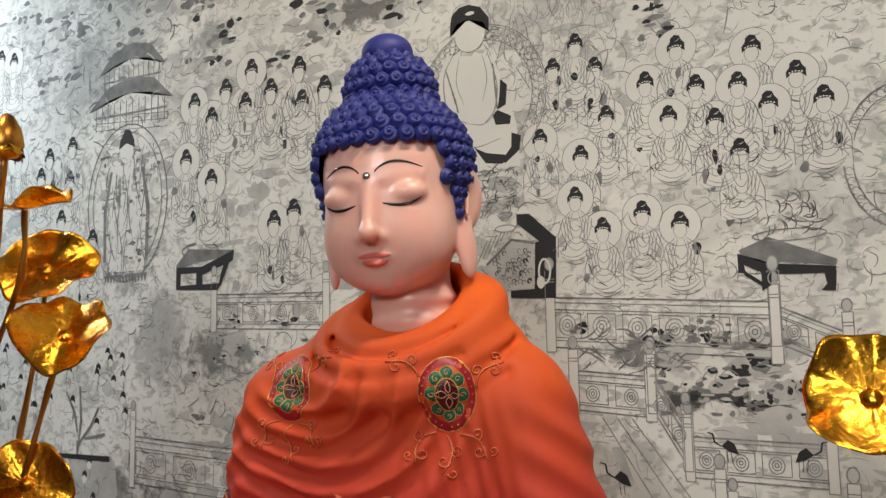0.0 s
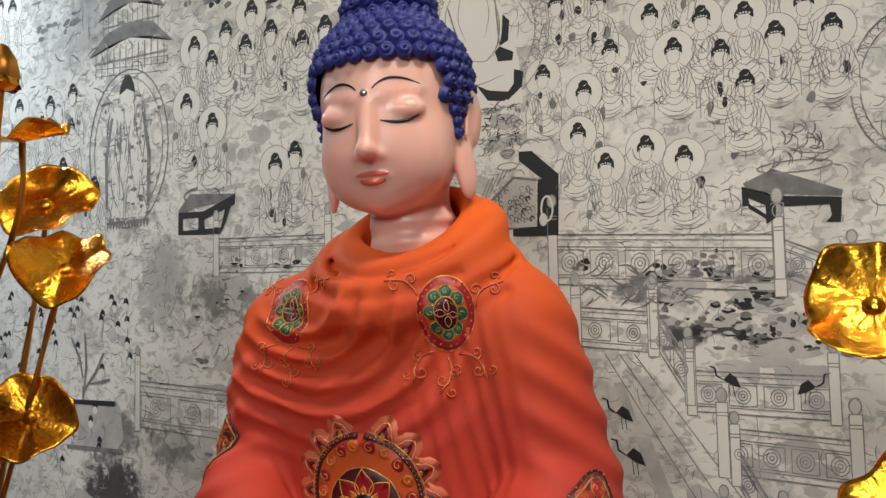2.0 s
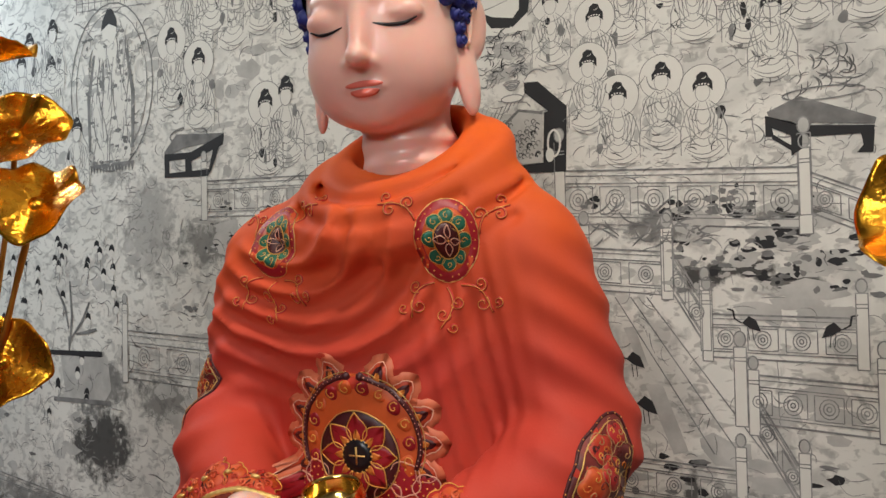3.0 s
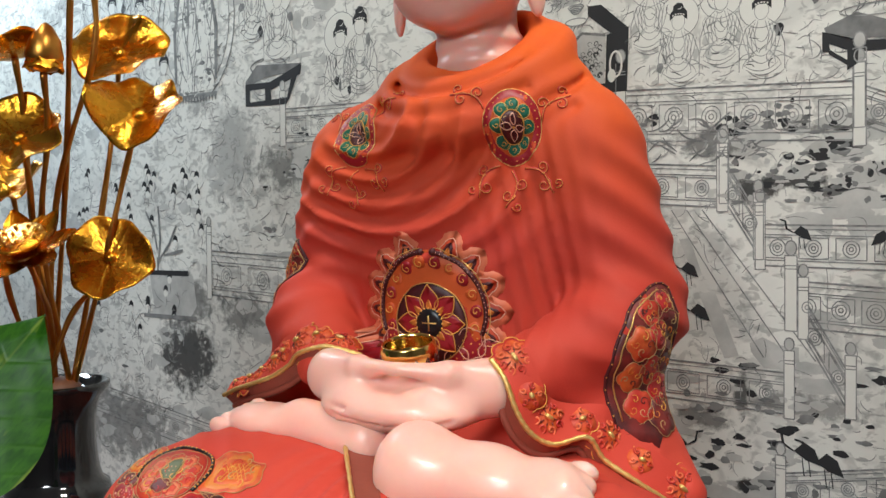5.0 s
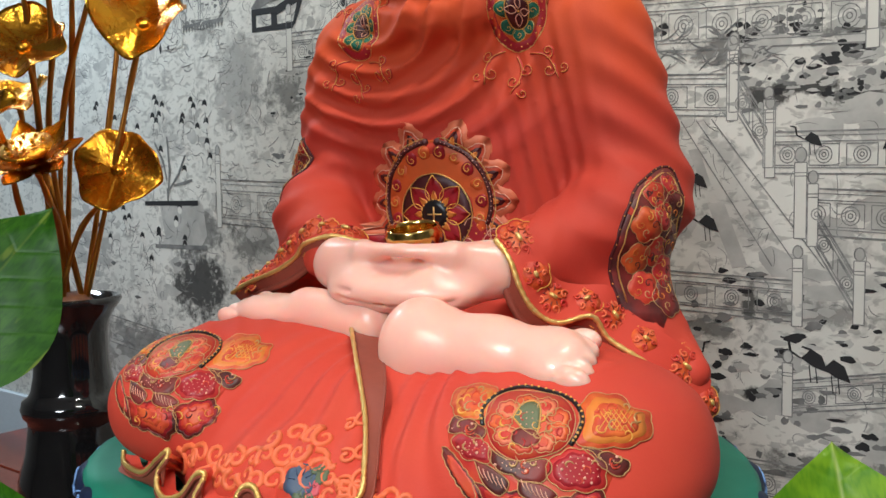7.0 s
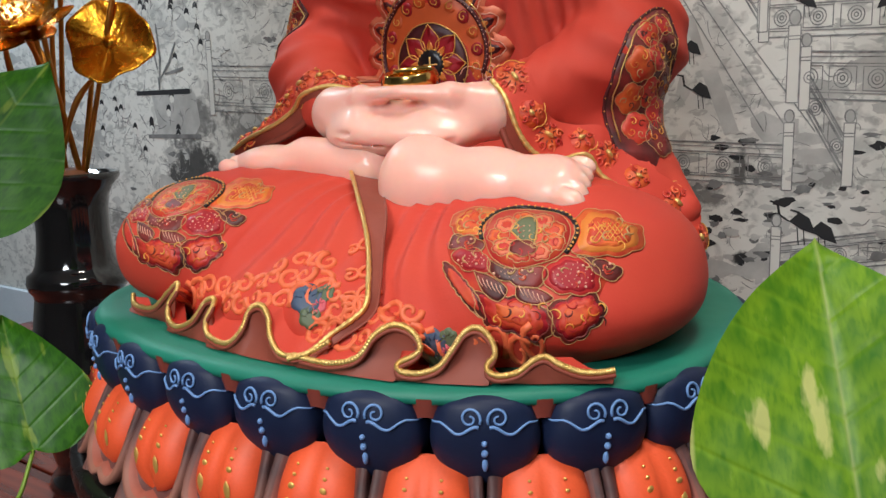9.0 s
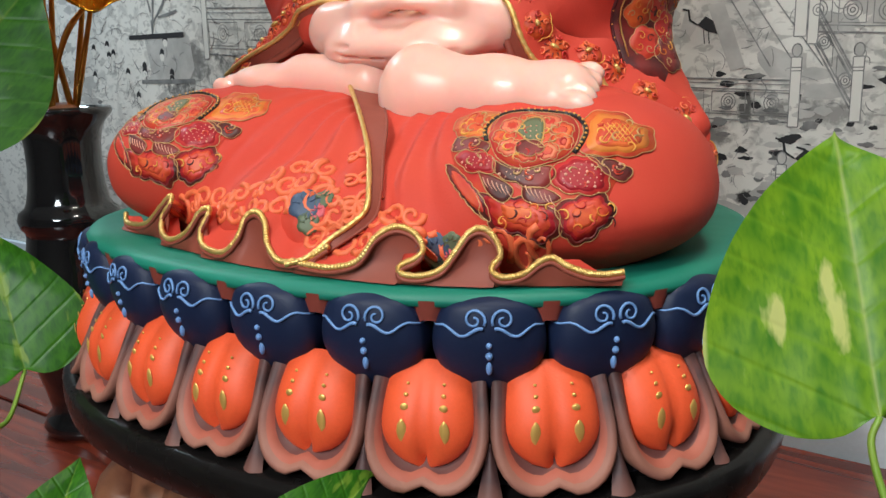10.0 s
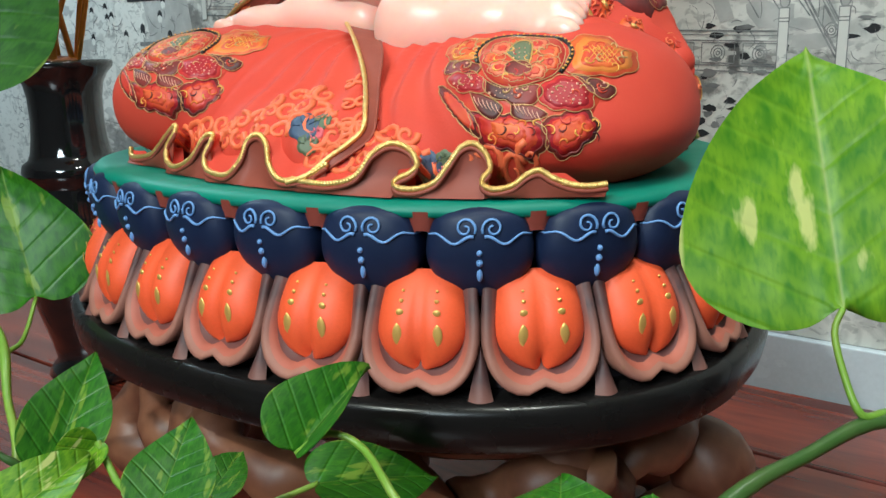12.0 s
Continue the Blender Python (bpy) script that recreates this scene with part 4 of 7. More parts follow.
def leaf2d(cx, cy, ang, length, width, n=11, wavy=0.0):
    """A pointed petal from its foot at (cx, cy) towards ang."""
    out = []
    for side in (1, -1):
        for i in range(n):
            t = i / (n - 1) if side == 1 else 1 - i / (n - 1)
            w = width * math.sin(math.pi * t ** 0.8) * (1 + wavy * math.sin(t * 9))
            x, y = t * length, side * w * 0.5
            out.append((cx + x * math.cos(ang) - y * math.sin(ang), cy + x * math.sin(ang) + y * math.cos(ang)))
    return out


def puff(cx, cy, r, bumps, n=36, depth=0.16):
    return [(cx + r * (1 + depth * abs(math.sin(bumps * math.pi * i / n))) * math.cos(2 * math.pi * i / n),
             cy + r * (1 + depth * abs(math.sin(bumps * math.pi * i / n))) * math.sin(2 * math.pi * i / n)) for i in range(n)]


def curl2d(x, y, r, turns, start, flip, n=16):
    return spiral(x, y, r, turns, start, flip, n)


def medallion(d):
    rx, rz = 0.0205, 0.0268
    d.fill(ellipse(0, 0, rx, rz), P_RED, 0.0007)
    d.line(ellipse(0, 0, rx, rz, 36), 0.0006, GILT, closed=True)
    for a, b in ellipse(0, 0, rx * 0.87, rz * 0.88, 26):
        d.dot(a, b, 0.0007, P_YELLOW, 0.0007)
    d.fill(ellipse(0, 0, rx * 0.74, rz * 0.76), P_ORANGE, 0.0010)
    for i in range(8):
        t = 2 * math.pi * i / 8
        p = puff(rx * 0.52 * math.cos(t), rz * 0.54 * math.sin(t), 0.0046, 3, 15, 0.1)
        d.fill(p, P_GREEN, 0.0014, 2)
        d.line(p, 0.00035, GILT, 0.0014, 4, True)
        d.line(curl2d(rx * 0.54 * math.cos(t), rz * 0.56 * math.sin(t), 0.0022, 0.9, t, 1, 9), 0.00035, P_YELLOW, 0.0015, 4)
    d.fill(ellipse(0, 0, rx * 0.42, rz * 0.42, 20), P_DARK, 0.0018, 2)
    d.line(ellipse(0, 0, rx * 0.42, rz * 0.42, 20), 0.0005, P_YELLOW, 0.0018, 4, True)
    for i in range(4):
        t = math.pi / 2 * i
        q = leaf2d(0.0012 * math.cos(t), 0.0014 * math.sin(t), t, 0.0078, 0.0042, 7)
        d.line(q, 0.0005, P_PALE, 0.0020, 4, True)
    d.dot(0, 0, 0.0012, P_YELLOW, 0.0018)


def vine(d, x, y, ang, size, flip=1):
    """A sprig of raised scrolls."""
    c, s = math.cos(ang), math.sin(ang)

    def at(p):
        return [(x + (a * c - b * s) * size, y + (a * s + b * c) * size) for a, b in p]
    stem = [(t, 0.25 * flip * math.sin(t * 2.6)) for t in np.linspace(0, 1.5, 10)]
    for line in (stem, [(0.55 + a, flip * (0.42 + b)) for a, b in curl2d(0, 0, 0.26, 1.2, -1.2, 1)],
                 [(1.0 + a, flip * (-0.12 + b)) for a, b in curl2d(0, 0, 0.28, 1.2, 1.6, -1)],
                 [(1.45 + a, flip * (0.24 + b)) for a, b in curl2d(0, 0, 0.20, 1.1, -1.4, 1)]):
        d.line(at(line), 0.0012, P_CRIM, -0.0001)
        d.line(at(line), 0.00030, P_YELLOW, 0.0010, 4)


for s in (-1, 1):
    d = Decal(robe_tree, (0.072 if s > 0 else -0.092, -0.04, 0.353 if s > 0 else 0.359), (0.25 if s > 0 else -0.10, -1, 0.12), scale=1.12)
    medallion(d)
    for x, y, a, f in ((0.020 * -s, 0.012, 0.5 if s < 0 else 2.6, -s), (0.021 * s, 0.004, 0.9 if s > 0 else 2.2, s), (0.008, -0.029, -0.6, 1), (-0.010, -0.027, -2.3, -1), (-0.002 * s, -0.030, -1.6, s)):
        vine(d, x, y, a, 0.0185, f)

# belly emblem
d = Decal(robe_tree, (-0.010, -0.04, 0.1985), (0.1, -1, 0.05), scale=1.10)
for i in range(11):
    t = math.pi * (-0.12 + 1.24 * i / 10)
    if abs(i - 5) < 0.5:
        continue
    x, y = 0.046 * math.cos(t), 0.046 * math.sin(t)
    for L, W, m, lift in ((0.0220, 0.0255, P_SALMON, 0.0006), (0.0155, 0.0150, P_FLAME, 0.0009), (0.0120, 0.0085, P_DARK, 0.0012), (0.0075, 0.0050, P_AMBER, 0.0014)):
        q = leaf2d(x, y, t, L, W, 8, 0.22)
        d.fill(q, m, lift, 2)
        if m is P_FLAME:
            d.line(q, 0.00045, P_PALE, 0.0010, 4, True)
d.fill(ellipse(0, 0, 0.048, 0.048, 48), P_ORANGE, 0.0010)
for half in ((-0.12, 0.46), (0.54, 1.12)):
    arc = ellipse(0, 0, 0.0465, 0.0465, 24, math.pi * half[0], math.pi * half[1])
    d.line(arc, 0.0022, P_DARK, 0.0008, 6)
    d.line(ellipse(0, 0, 0.0498, 0.0498, 24, math.pi * half[0], math.pi * half[1]), 0.0005, GILT, 0.0012, 4)
    for a, b in arc[::1]:
        d.dot(a, b, 0.0006, P_PALE, 0.0027)
    d.dot(*arc[-1 if half[0] < 0 else 0], 0.0036, P_DARK, 0.0010)
for i in range(12):
    t = math.pi * (-0.1 + 1.2 * i / 11)
    q = puff(0.039 * math.cos(t), 0.039 * math.sin(t), 0.0046, 3, 14)
    d.fill(q, P_RED if i % 2 else P_ORANGE, 0.0014, 2)
    d.line(curl2d(0.039 * math.cos(t), 0.039 * math.sin(t), 0.0042, 1.0, t, 1, 11), 0.0005, P_YELLOW, 0.0018, 4)
d.fill(ellipse(0, -0.009, 0.0315, 0.0315, 40), P_DARK, 0.0018)
d.line(ellipse(0, -0.009, 0.0315, 0.0315, 40), 0.0006, GILT, 0.0020, 4, True)
for i in range(8):
    t = math.pi / 2 + 2 * math.pi * i / 8
    x, y = 0.008 * math.cos(t), -0.009 + 0.008 * math.sin(t)
    q = leaf2d(x, y, t, 0.0225, 0.0165, 8)
    d.fill(q, P_RED, 0.0024, 2)
    d.line(q, 0.0005, P_YELLOW, 0.0026, 4, True)
    q = leaf2d(x, y, t, 0.011, 0.0055, 7)
    d.fill(q, P_AMBER, 0.0027, 2)
d.fill(ellipse(0, -0.009, 0.0118, 0.0118, 24), INKBLK, 0.0034, 2)
for a, b in ellipse(0, -0.009, 0.0118, 0.0118, 20):
    d.dot(a, b, 0.0009, P_YELLOW, 0.0034)
d.line([(-0.006, -0.009), (0.006, -0.009)], 0.0008, GILT, 0.0038, 4)
d.line([(0, -0.015), (0, -0.003)], 0.0008, GILT, 0.0038, 4)
for x, y, r in ((0.034, -0.024, 0.011), (0.050, -0.030, 0.009), (0.022, -0.036, 0.009), (-0.036, -0.026, 0.010), (-0.050, -0.034, 0.008)):
    q = puff(x, y, r, 5)
    d.fill(q, P_RED, 0.0012, 3)
    d.line(q, 0.0006, P_PALE, 0.0014, 4, True)
    for a, b in ellipse(x, y, r * 0.62, r * 0.62, 9) + [(x, y)]:
        d.dot(a, b, 0.0008, P_YELLOW, 0.0014)


P_BLAZE = mat("blazing_orange_paint", (0.70, 0.135, 0.028), 0.5, second=(0.52, 0.040, 0.018), scale=85, amount=1.0)
P_EMBER = mat("ember_red_paint", (0.50, 0.026, 0.022), 0.5, second=(0.62, 0.085, 0.020), scale=70, amount=0.7)
P_SOOT = mat("sooty_red_paint", (0.060, 0.012, 0.012), 0.5, second=(0.26, 0.022, 0.018), scale=60, amount=0.8)


def knee_lotus(d):
    """A spread lotus: shaded petals below, ribbed dark fans, dotted puffs, two orange wings and a rose with a jewel leaf."""
    def closed(pts, scallop, deep):
        q = [Vector((x * 0.001, y * (0.001 if y > -9 else 0.00118), 0)) for x, y in pts]
        q = [Vector(p) for p in spline([*q, q[0]], 9 * len(pts))][:-1]
        mid = sum(q, Vector()) / len(q)
        out, run = [], 0.0
        for i, p in enumerate(q):
            run += (p - q[i - 1]).length if i else 0.0
            grow = deep * (abs(math.sin(math.pi * run / scallop)) - 0.5) if scallop else 0.0
            p = p + (p - mid).normalized() * grow
            out.append((p.x, p.y))
        return out, (mid.x, mid.y)

    def shape(pts, coats, level, scallop=0.0, deep=0.0012, edge=P_LINE):
        q, mid = closed(pts, scallop, deep)
        for k, (size, material) in enumerate(coats):
            d.fill([(mid[0] + (x - mid[0]) * size, mid[1] + (y - mid[1]) * size) for x, y in q], material, 0.0004 + 0.00009 * (level + k), 3, mid)
        if edge:
            d.line(q, 0.00034, edge, 0.0004 + 0.00009 * level, 4, True)
        return q, mid

    def strokes(mid, wide, high, count, size, colours, level, seed):
        rr = random.Random(seed)
        for k in range(count):
            t, f = 2.4 * k + rr.uniform(-0.4, 0.4), math.sqrt((k + 0.4) / count)
            x, y = mid[0] + wide * f * math.cos(t), mid[1] + high * f * math.sin(t)
            d.line(curl2d(x, y, size * rr.uniform(0.7, 1.3), rr.uniform(0.45, 0.8), rr.uniform(0, 6.28), rr.choice((-1, 1)), 9),
                   [0.00018 + rr.uniform(0.0003, 0.0007) * math.sin(math.pi * j / 8) for j in range(9)], colours[k % len(colours)], 0.0004 + 0.00009 * level, 4)

    def dots(mid, wide, high, count, level):
        for k in range(count):
            t, f = 2.4 * k, math.sqrt((k + 0.5) / count)
            d.dot(mid[0] + wide * f * math.cos(t), mid[1] + high * f * math.sin(t), 0.0009 if k % 7 == 3 else 0.00045, P_PALE, 0.0004 + 0.00009 * level)

    shape([(-53, 19), (-38, 24), (-24, 39), (1, 42), (24, 32), (43, 5), (37, -15), (32, -27), (10, -30), (-24, -25), (-42, -10)], [(1.0, P_EMBER)], -2, 0, 0, None)
    # three shaded petals along the foot
    shape([(-54, 7), (-48, 4), (-38, -7), (-30, -15), (-27, -24), (-35, -20), (-45, -10), (-52, -1)], [(1.0, P_SOOT), (0.72, P_EMBER)], 0, 0.006)
    for pts, seed in (([(-34, -10), (-22, -13), (-8, -14), (3, -17), (10, -22), (12, -29), (4, -36), (-8, -32), (-24, -28), (-32, -20)], 4),
                      ([(9, -18), (21, -14), (33, -12), (39, -16), (41, -22), (35, -28), (24, -35), (14, -33), (11, -26)], 9)):
        q, mid = shape(pts, [(1.0, P_SOOT), (0.84, P_RED), (0.72, P_EMBER), (0.44, P_BLAZE)], 0, 0.0105, 0.0020)
        strokes(mid, 0.017, 0.008, 9, 0.0038, (P_YELLOW, P_SOOT, P_CRIM, P_AMBER), 4, seed)
        low = [p for p in q if p[1] < mid[1] - 0.004]
        low = [(mid[0] + (x - mid[0]) * 0.86, mid[1] + (y - mid[1]) * 0.86) for x, y in low]
        d.line(low[2:-2], 0.0006, P_SOOT, 0.0009, 4)
    # ribbed fans
    for pts in ([(-34, 0), (-24, -4), (-14, -10), (-19, -16), (-28, -11)], [(-9, -9), (3, -10), (12, -15), (2, -18), (-8, -15)]):
        q, mid = shape(pts, [(1.0, P_SOOT)], 4)
        for k in range(6):
            f = k / 5 - 0.5
            d.line([(mid[0] + 0.013 * f - 0.001, mid[1] - 0.006 * f + 0.003), (mid[0] + 0.013 * f, mid[1] - 0.006 * f), (mid[0] + 0.013 * f + 0.002, mid[1] - 0.006 * f - 0.003)], 0.0003, P_PALE, 0.0010, 4)
    # dotted puffs
    for pts, m, high, count in (([(-51, 20), (-46, 24), (-36, 21), (-29, 17), (-31, 11), (-41, 14), (-50, 15)], P_SOOT, 0.003, 5),
                                ([(-49, 11), (-41, 14), (-31, 12), (-26, 7), (-24, -1), (-33, -1), (-42, 2)], P_CRIM, 0.0045, 22),
                                ([(25, 8), (34, 7), (43, 4), (50, 1), (48, -6), (39, -5), (33, 1)], P_SOOT, 0.003, 5),
                                ([(-26, 7), (-17, 1), (-6, -1), (6, 1), (8, -7), (-1, -10), (-13, -8), (-23, -3)], P_SOOT, 0.004, 18),
                                ([(5, -3), (13, 4), (23, 7), (34, 3), (38, -4), (36, -11), (26, -13), (11, -11)], P_CRIM, 0.008, 34)):
        wide = (max(p[0] for p in pts) - min(p[0] for p in pts)) * 0.00038
        q, mid = shape(pts, [(1.0, m), (0.80, P_RED)] if m is P_CRIM else [(1.0, m)], 6, 0.011, 0.0016)
        dots(mid, wide, high, count, 8)
        strokes(mid, wide * 0.9, high * 0.8, 4, 0.0030, (P_EMBER, P_LINE), 8, count)
    # wings
    for pts, net in (([(-53, 33), (-49, 42), (-38, 45), (-25, 43), (-25, 31), (-30, 24), (-38, 22), (-47, 25)], False),
                     ([(26, 34), (34, 39), (48, 38), (56, 31), (65, 28), (63, 15), (50, 9), (37, 8), (23, 10)], True)):
        q, mid = shape(pts, [(1.0, P_BLAZE), (0.82, P_AMBER), (0.60, P_BLAZE)], 5, 0.016, 0.0018)
        strokes(mid, 0.016 if net else 0.010, 0.009, 12, 0.0036, (P_EMBER, P_YELLOW, P_LINE), 8, 12)
        if net:
            for k in range(5):
                for way in (-1, 1):
                    d.line([(mid[0] + 0.003 * (k - 2) + way * f * 0.004, mid[1] + f * 0.006) for f in (-1, -0.3, 0.3, 1)], 0.0003, P_YELLOW, 0.0013, 4)
    # the rose inside its beaded band
    q, mid = shape([(-29, 21), (-26, 33), (-12, 40), (12, 37), (21, 28), (21, 17), (15, 7), (3, 2), (-11, 0), (-23, 7)], [(1.0, P_CRIM), (0.93, P_EMBER)], 7, 0.0, 0.0)
    for k in range(9):
        t = 0.3 + 2 * math.pi * k / 9
        x, y = -3 + 16.5 * math.cos(t), 20 + 11.5 * math.sin(t)
        shape([(x + 7.0 * math.cos(u), y + 5.4 * math.sin(u)) for u in np.linspace(0, 5.24, 6)], [(1.0, P_CRIM), (0.84, P_SALMON if k % 2 else P_BLAZE), (0.45, P_EMBER)], 8 + k % 2, 0.006, 0.0012, P_LINE)
    strokes(mid, 0.019, 0.014, 16, 0.0030, (P_YELLOW, P_CRIM, P_LINE), 11, 5)
    shape([(-13, 23), (-8, 31), (-1, 33), (3, 28), (1, 14), (-6, 16)], [(1.0, P_YELLOW), (0.90, P_OLIVE)], 12)
    for k in range(9):
        d.dot(-0.008 + 0.0032 * (k % 3), 0.019 + 0.0034 * (k // 3), 0.0005, P_PALE, 0.0018)
    shape([(-13, 15), (-6, 17), (2, 14), (1, 9), (-6, 7), (-12, 10)], [(1.0, P_SOOT)], 13, 0.008, 0.0010)
    band = spline([Vector((x * 0.001, y * 0.001, 0)) for x, y in ((-30, 19), (-31, 28), (-24, 37), (-11, 43), (1, 42), (14, 38), (22, 33), (26, 24), (23, 15), (19, 9))], 34)
    d.line([(p[0], p[1]) for p in band], 0.0015, INKBLK, 0.0006, 6)
    for p in band[1:-1]:
        d.dot(p[0], p[1], 0.00085, P_YELLOW, 0.0019)


knee_lotus(Decal(robe_tree, (-0.124, -0.210, 0.068), (0.36, -0.86, 0.34), scale=1.0))
knee_lotus(Decal(robe_tree, (0.162, -0.220, 0.052), (0.33, -0.88, 0.32)))

# band ornament on the outer sleeves
for s, c in ((1, (0.170, 0.010, 0.172)), (-1, (-0.182, 0.010, 0.222))):
    d = Decal(robe_tree, (c[0], c[1] - 0.010, c[2]), (0.75, -0.66, 0.05) if s > 0 else (-0.92, -0.36, 0.05), scale=1.15 if s > 0 else 0.85)
    outline = spline([(-0.032, -0.050), (-0.038, -0.015), (-0.028, 0.020), (-0.004, 0.040), (0.018, 0.042), (0.022, 0.0), (0.012, -0.040), (-0.008, -0.062)], 32)
    d.fill([tuple(p) for p in outline], P_SOOT, 0.0007, 6)
    edge = [tuple(p) for p in outline]
    d.line(edge[:22], 0.0014, P_DARK, 0.0002, 6)
    for a, b in edge[:22]:
        d.dot(a, b, 0.0007, P_YELLOW, 0.0014)
    d.line([(a * 0.86, b * 0.9) for a, b in edge[:22]], 0.0007, GILT, 0.0010, 4)
    for x, y, r, m in ((0.004, -0.044, 0.011, P_SOOT), (-0.014, -0.036, 0.010, P_EMBER), (0.006, -0.026, 0.010, P_CRIM), (-0.020, -0.016, 0.009, P_BLAZE), (-0.004, -0.012, 0.009, P_EMBER),
                       (0.012, -0.004, 0.010, P_SOOT), (-0.016, 0.006, 0.010, P_BLAZE), (0.0, 0.012, 0.009, P_CRIM), (0.012, 0.018, 0.009, P_SOOT), (-0.006, 0.026, 0.008, P_EMBER), (0.010, 0.034, 0.007, P_CRIM)):
        q = puff(x, y, r, 5, 25, 0.2)
        d.fill(q, m, 0.0011 + 0.0001 * (r > 0.0095), 2)
        d.line(q, 0.0003, P_LINE, 0.0012, 4, True)
        for k in range(4):
            t = 1.57 * k + x * 300
            d.line(curl2d(x + r * 0.5 * math.cos(t), y + r * 0.5 * math.sin(t), r * 0.34, 0.9, t, 1 if k % 2 else -1, 8), 0.00045, (P_YELLOW, P_AMBER, P_LINE, P_SOOT)[k], 0.0014, 4)


def on_robe(p, lift):
    hit, nor, _, _ = robe_tree.find_nearest(Vector(p))
    if nor.dot(Vector(p) - hit) < 0 and (Vector(p) - hit).length > 1e-5 or nor.length == 0:
        nor = -nor if nor.y > 0.5 else nor
    return hit + nor * lift


def rope(pts, r, n=70):
    """A gold cord with twisted strands."""
    p = spline(pts, 2 * n)
    rad = [r * (1 + 0.10 * math.sin(i * 1.57) + 0.06 * math.sin(i * 0.37)) for i in range(len(p))]
    statue.add(tube(p, rad, 7), GILT)


# sleeve mouths: brown lining, gold cord, flower bosses on the band
for s in (-1, 1):
    if s > 0:
        edge = [(0.0770, -0.090, 0.1710), (0.0900, -0.094, 0.1570), (0.0990, -0.093, 0.1335), (0.1085, -0.088, 0.1175), (0.1225, -0.079, 0.1095), (0.1420, -0.062, 0.1130),
                (0.1530, -0.056, 0.0950), (0.1770, -0.050, 0.0790), (0.1980, -0.040, 0.0640), (0.2160, -0.032, 0.0380), (0.2260, -0.026, 0.0100)]
    else:
        edge = [(-0.0460, -0.078, 0.1650), (-0.0770, -0.083, 0.1712), (-0.1010, -0.082, 0.1630), (-0.1200, -0.078, 0.1525), (-0.1400, -0.076, 0.1410),
                (-0.1680, -0.072, 0.1310), (-0.1940, -0.062, 0.1230), (-0.2200, -0.050, 0.1130)]
    clear = []
    for p in edge:
        p = Vector(p)
        hit = robe_tree.find_nearest(p)[0]
        g = [int(round((p[i] - robe.lo[i]) / robe.step)) for i in range(3)]
        deep = robe.f[tuple(np.clip(g, 0, robe.n - 1))]
        if deep < 0.004:
            way = (hit - p) if deep < 0 else (p - hit)
            p = hit + way.normalized() * 0.004
        clear.append(p)
    edge = clear
    band = spline(edge, 48)
    inner = spline([Vector(p) + Vector((-s * 0.010, 0.004, -0.010)) for p in edge], 48)
    body = spline([on_robe(Vector(p) + Vector((s * 0.012, 0.016, 0.022)), 0.001) for p in edge], 48)
    n = len(band)
    vs = [*inner, *band, *body]
    statue.add((vs, [(i, i + 1, n + i + 1, n + i) for i in range(n - 1)]), LINING)
    statue.add((vs, [(n + i, n + i + 1, 2 * n + i + 1, 2 * n + i) for i in range(n - 1)]), ROBE)
    statue.add(tube(inner, 0.0032, 6), LINING)
    rope(edge, 0.0021)
    cuff_tree = BVHTree.FromPolygons([tuple(v) for v in vs], [(n + i, n + i + 1, 2 * n + i + 1, 2 * n + i) for i in range(n - 1)])
    for k, t in enumerate(np.linspace(0.09, 0.94, 8)):
        i = int(t * (n - 1))
        mid = Vector(band[i]).lerp(Vector(body[i]), 0.55)
        run = (Vector(band[i + 1]) - Vector(band[i - 1])).normalized()
        nor = run.cross(Vector(body[i]) - Vector(band[i])).normalized()
        nor = nor if nor.y < 0 else -nor
        d = Decal(robe_tree, mid + nor * 0.001, nor, scale=1.0)
        side = nor.cross(run)
        d.drop = lambda a, b, lift, m=mid, q=nor, u=run, v=side: m + u * a + v * b + q * (lift + 0.0012 - 22 * (a * a + b * b))
        r = 0.0150 if k % 2 == 0 else 0.0102
        lobes = 8 if k % 2 == 0 else 5
        d.fill(puff(0, 0, r * 1.1, lobes, 40, 0.2), P_CRIM if k % 2 == 0 else P_EMBER, 0.0004, 2)
        d.fill(puff(0, 0, r * 0.92, lobes, 40, 0.2), P_BLAZE, 0.0008, 2)
        for j in range(lobes):
            a = 2 * math.pi * j / lobes
            d.line(curl2d(r * 0.66 * math.cos(a), r * 0.66 * math.sin(a), r * 0.26, 1.1, a, 1, 9), 0.0009, RELIEF if j % 2 else P_EMBER, 0.0016, 5)
            d.line([(r * f * math.cos(a + 0.3), r * f * math.sin(a + 0.3)) for f in (0.30, 0.45, 0.6)], 0.0005, P_SOOT, 0.0012, 4)
        d.line(puff(0, 0, r * 1.1, lobes, 40, 0.2), 0.0005, P_YELLOW, 0.0007, 4, True)
        d.line([(r * 0.26 * f, 0) for f in (-1, -0.4, 0.4, 1)], [0.0010, 0.0019, 0.0019, 0.0010], GILT, 0.0020, 6)

# front flap: a brown lining band with a gold cord beside it, over the lap and down to the hem
drape = Decal(robe_tree, (0, -0.2, 0.06), (0.58, -0.81, 0.10))
drape.reach = 0.18


def on_lap(p, lift):
    rel = Vector(p) - drape.o
    return drape.drop(rel.dot(drape.u), rel.dot(drape.v), lift)


def flap_line(points, lift, rise):
    out = [on_lap((x, -0.2, z), lift) for x, z in points]
    return spline(out + rise, 60)


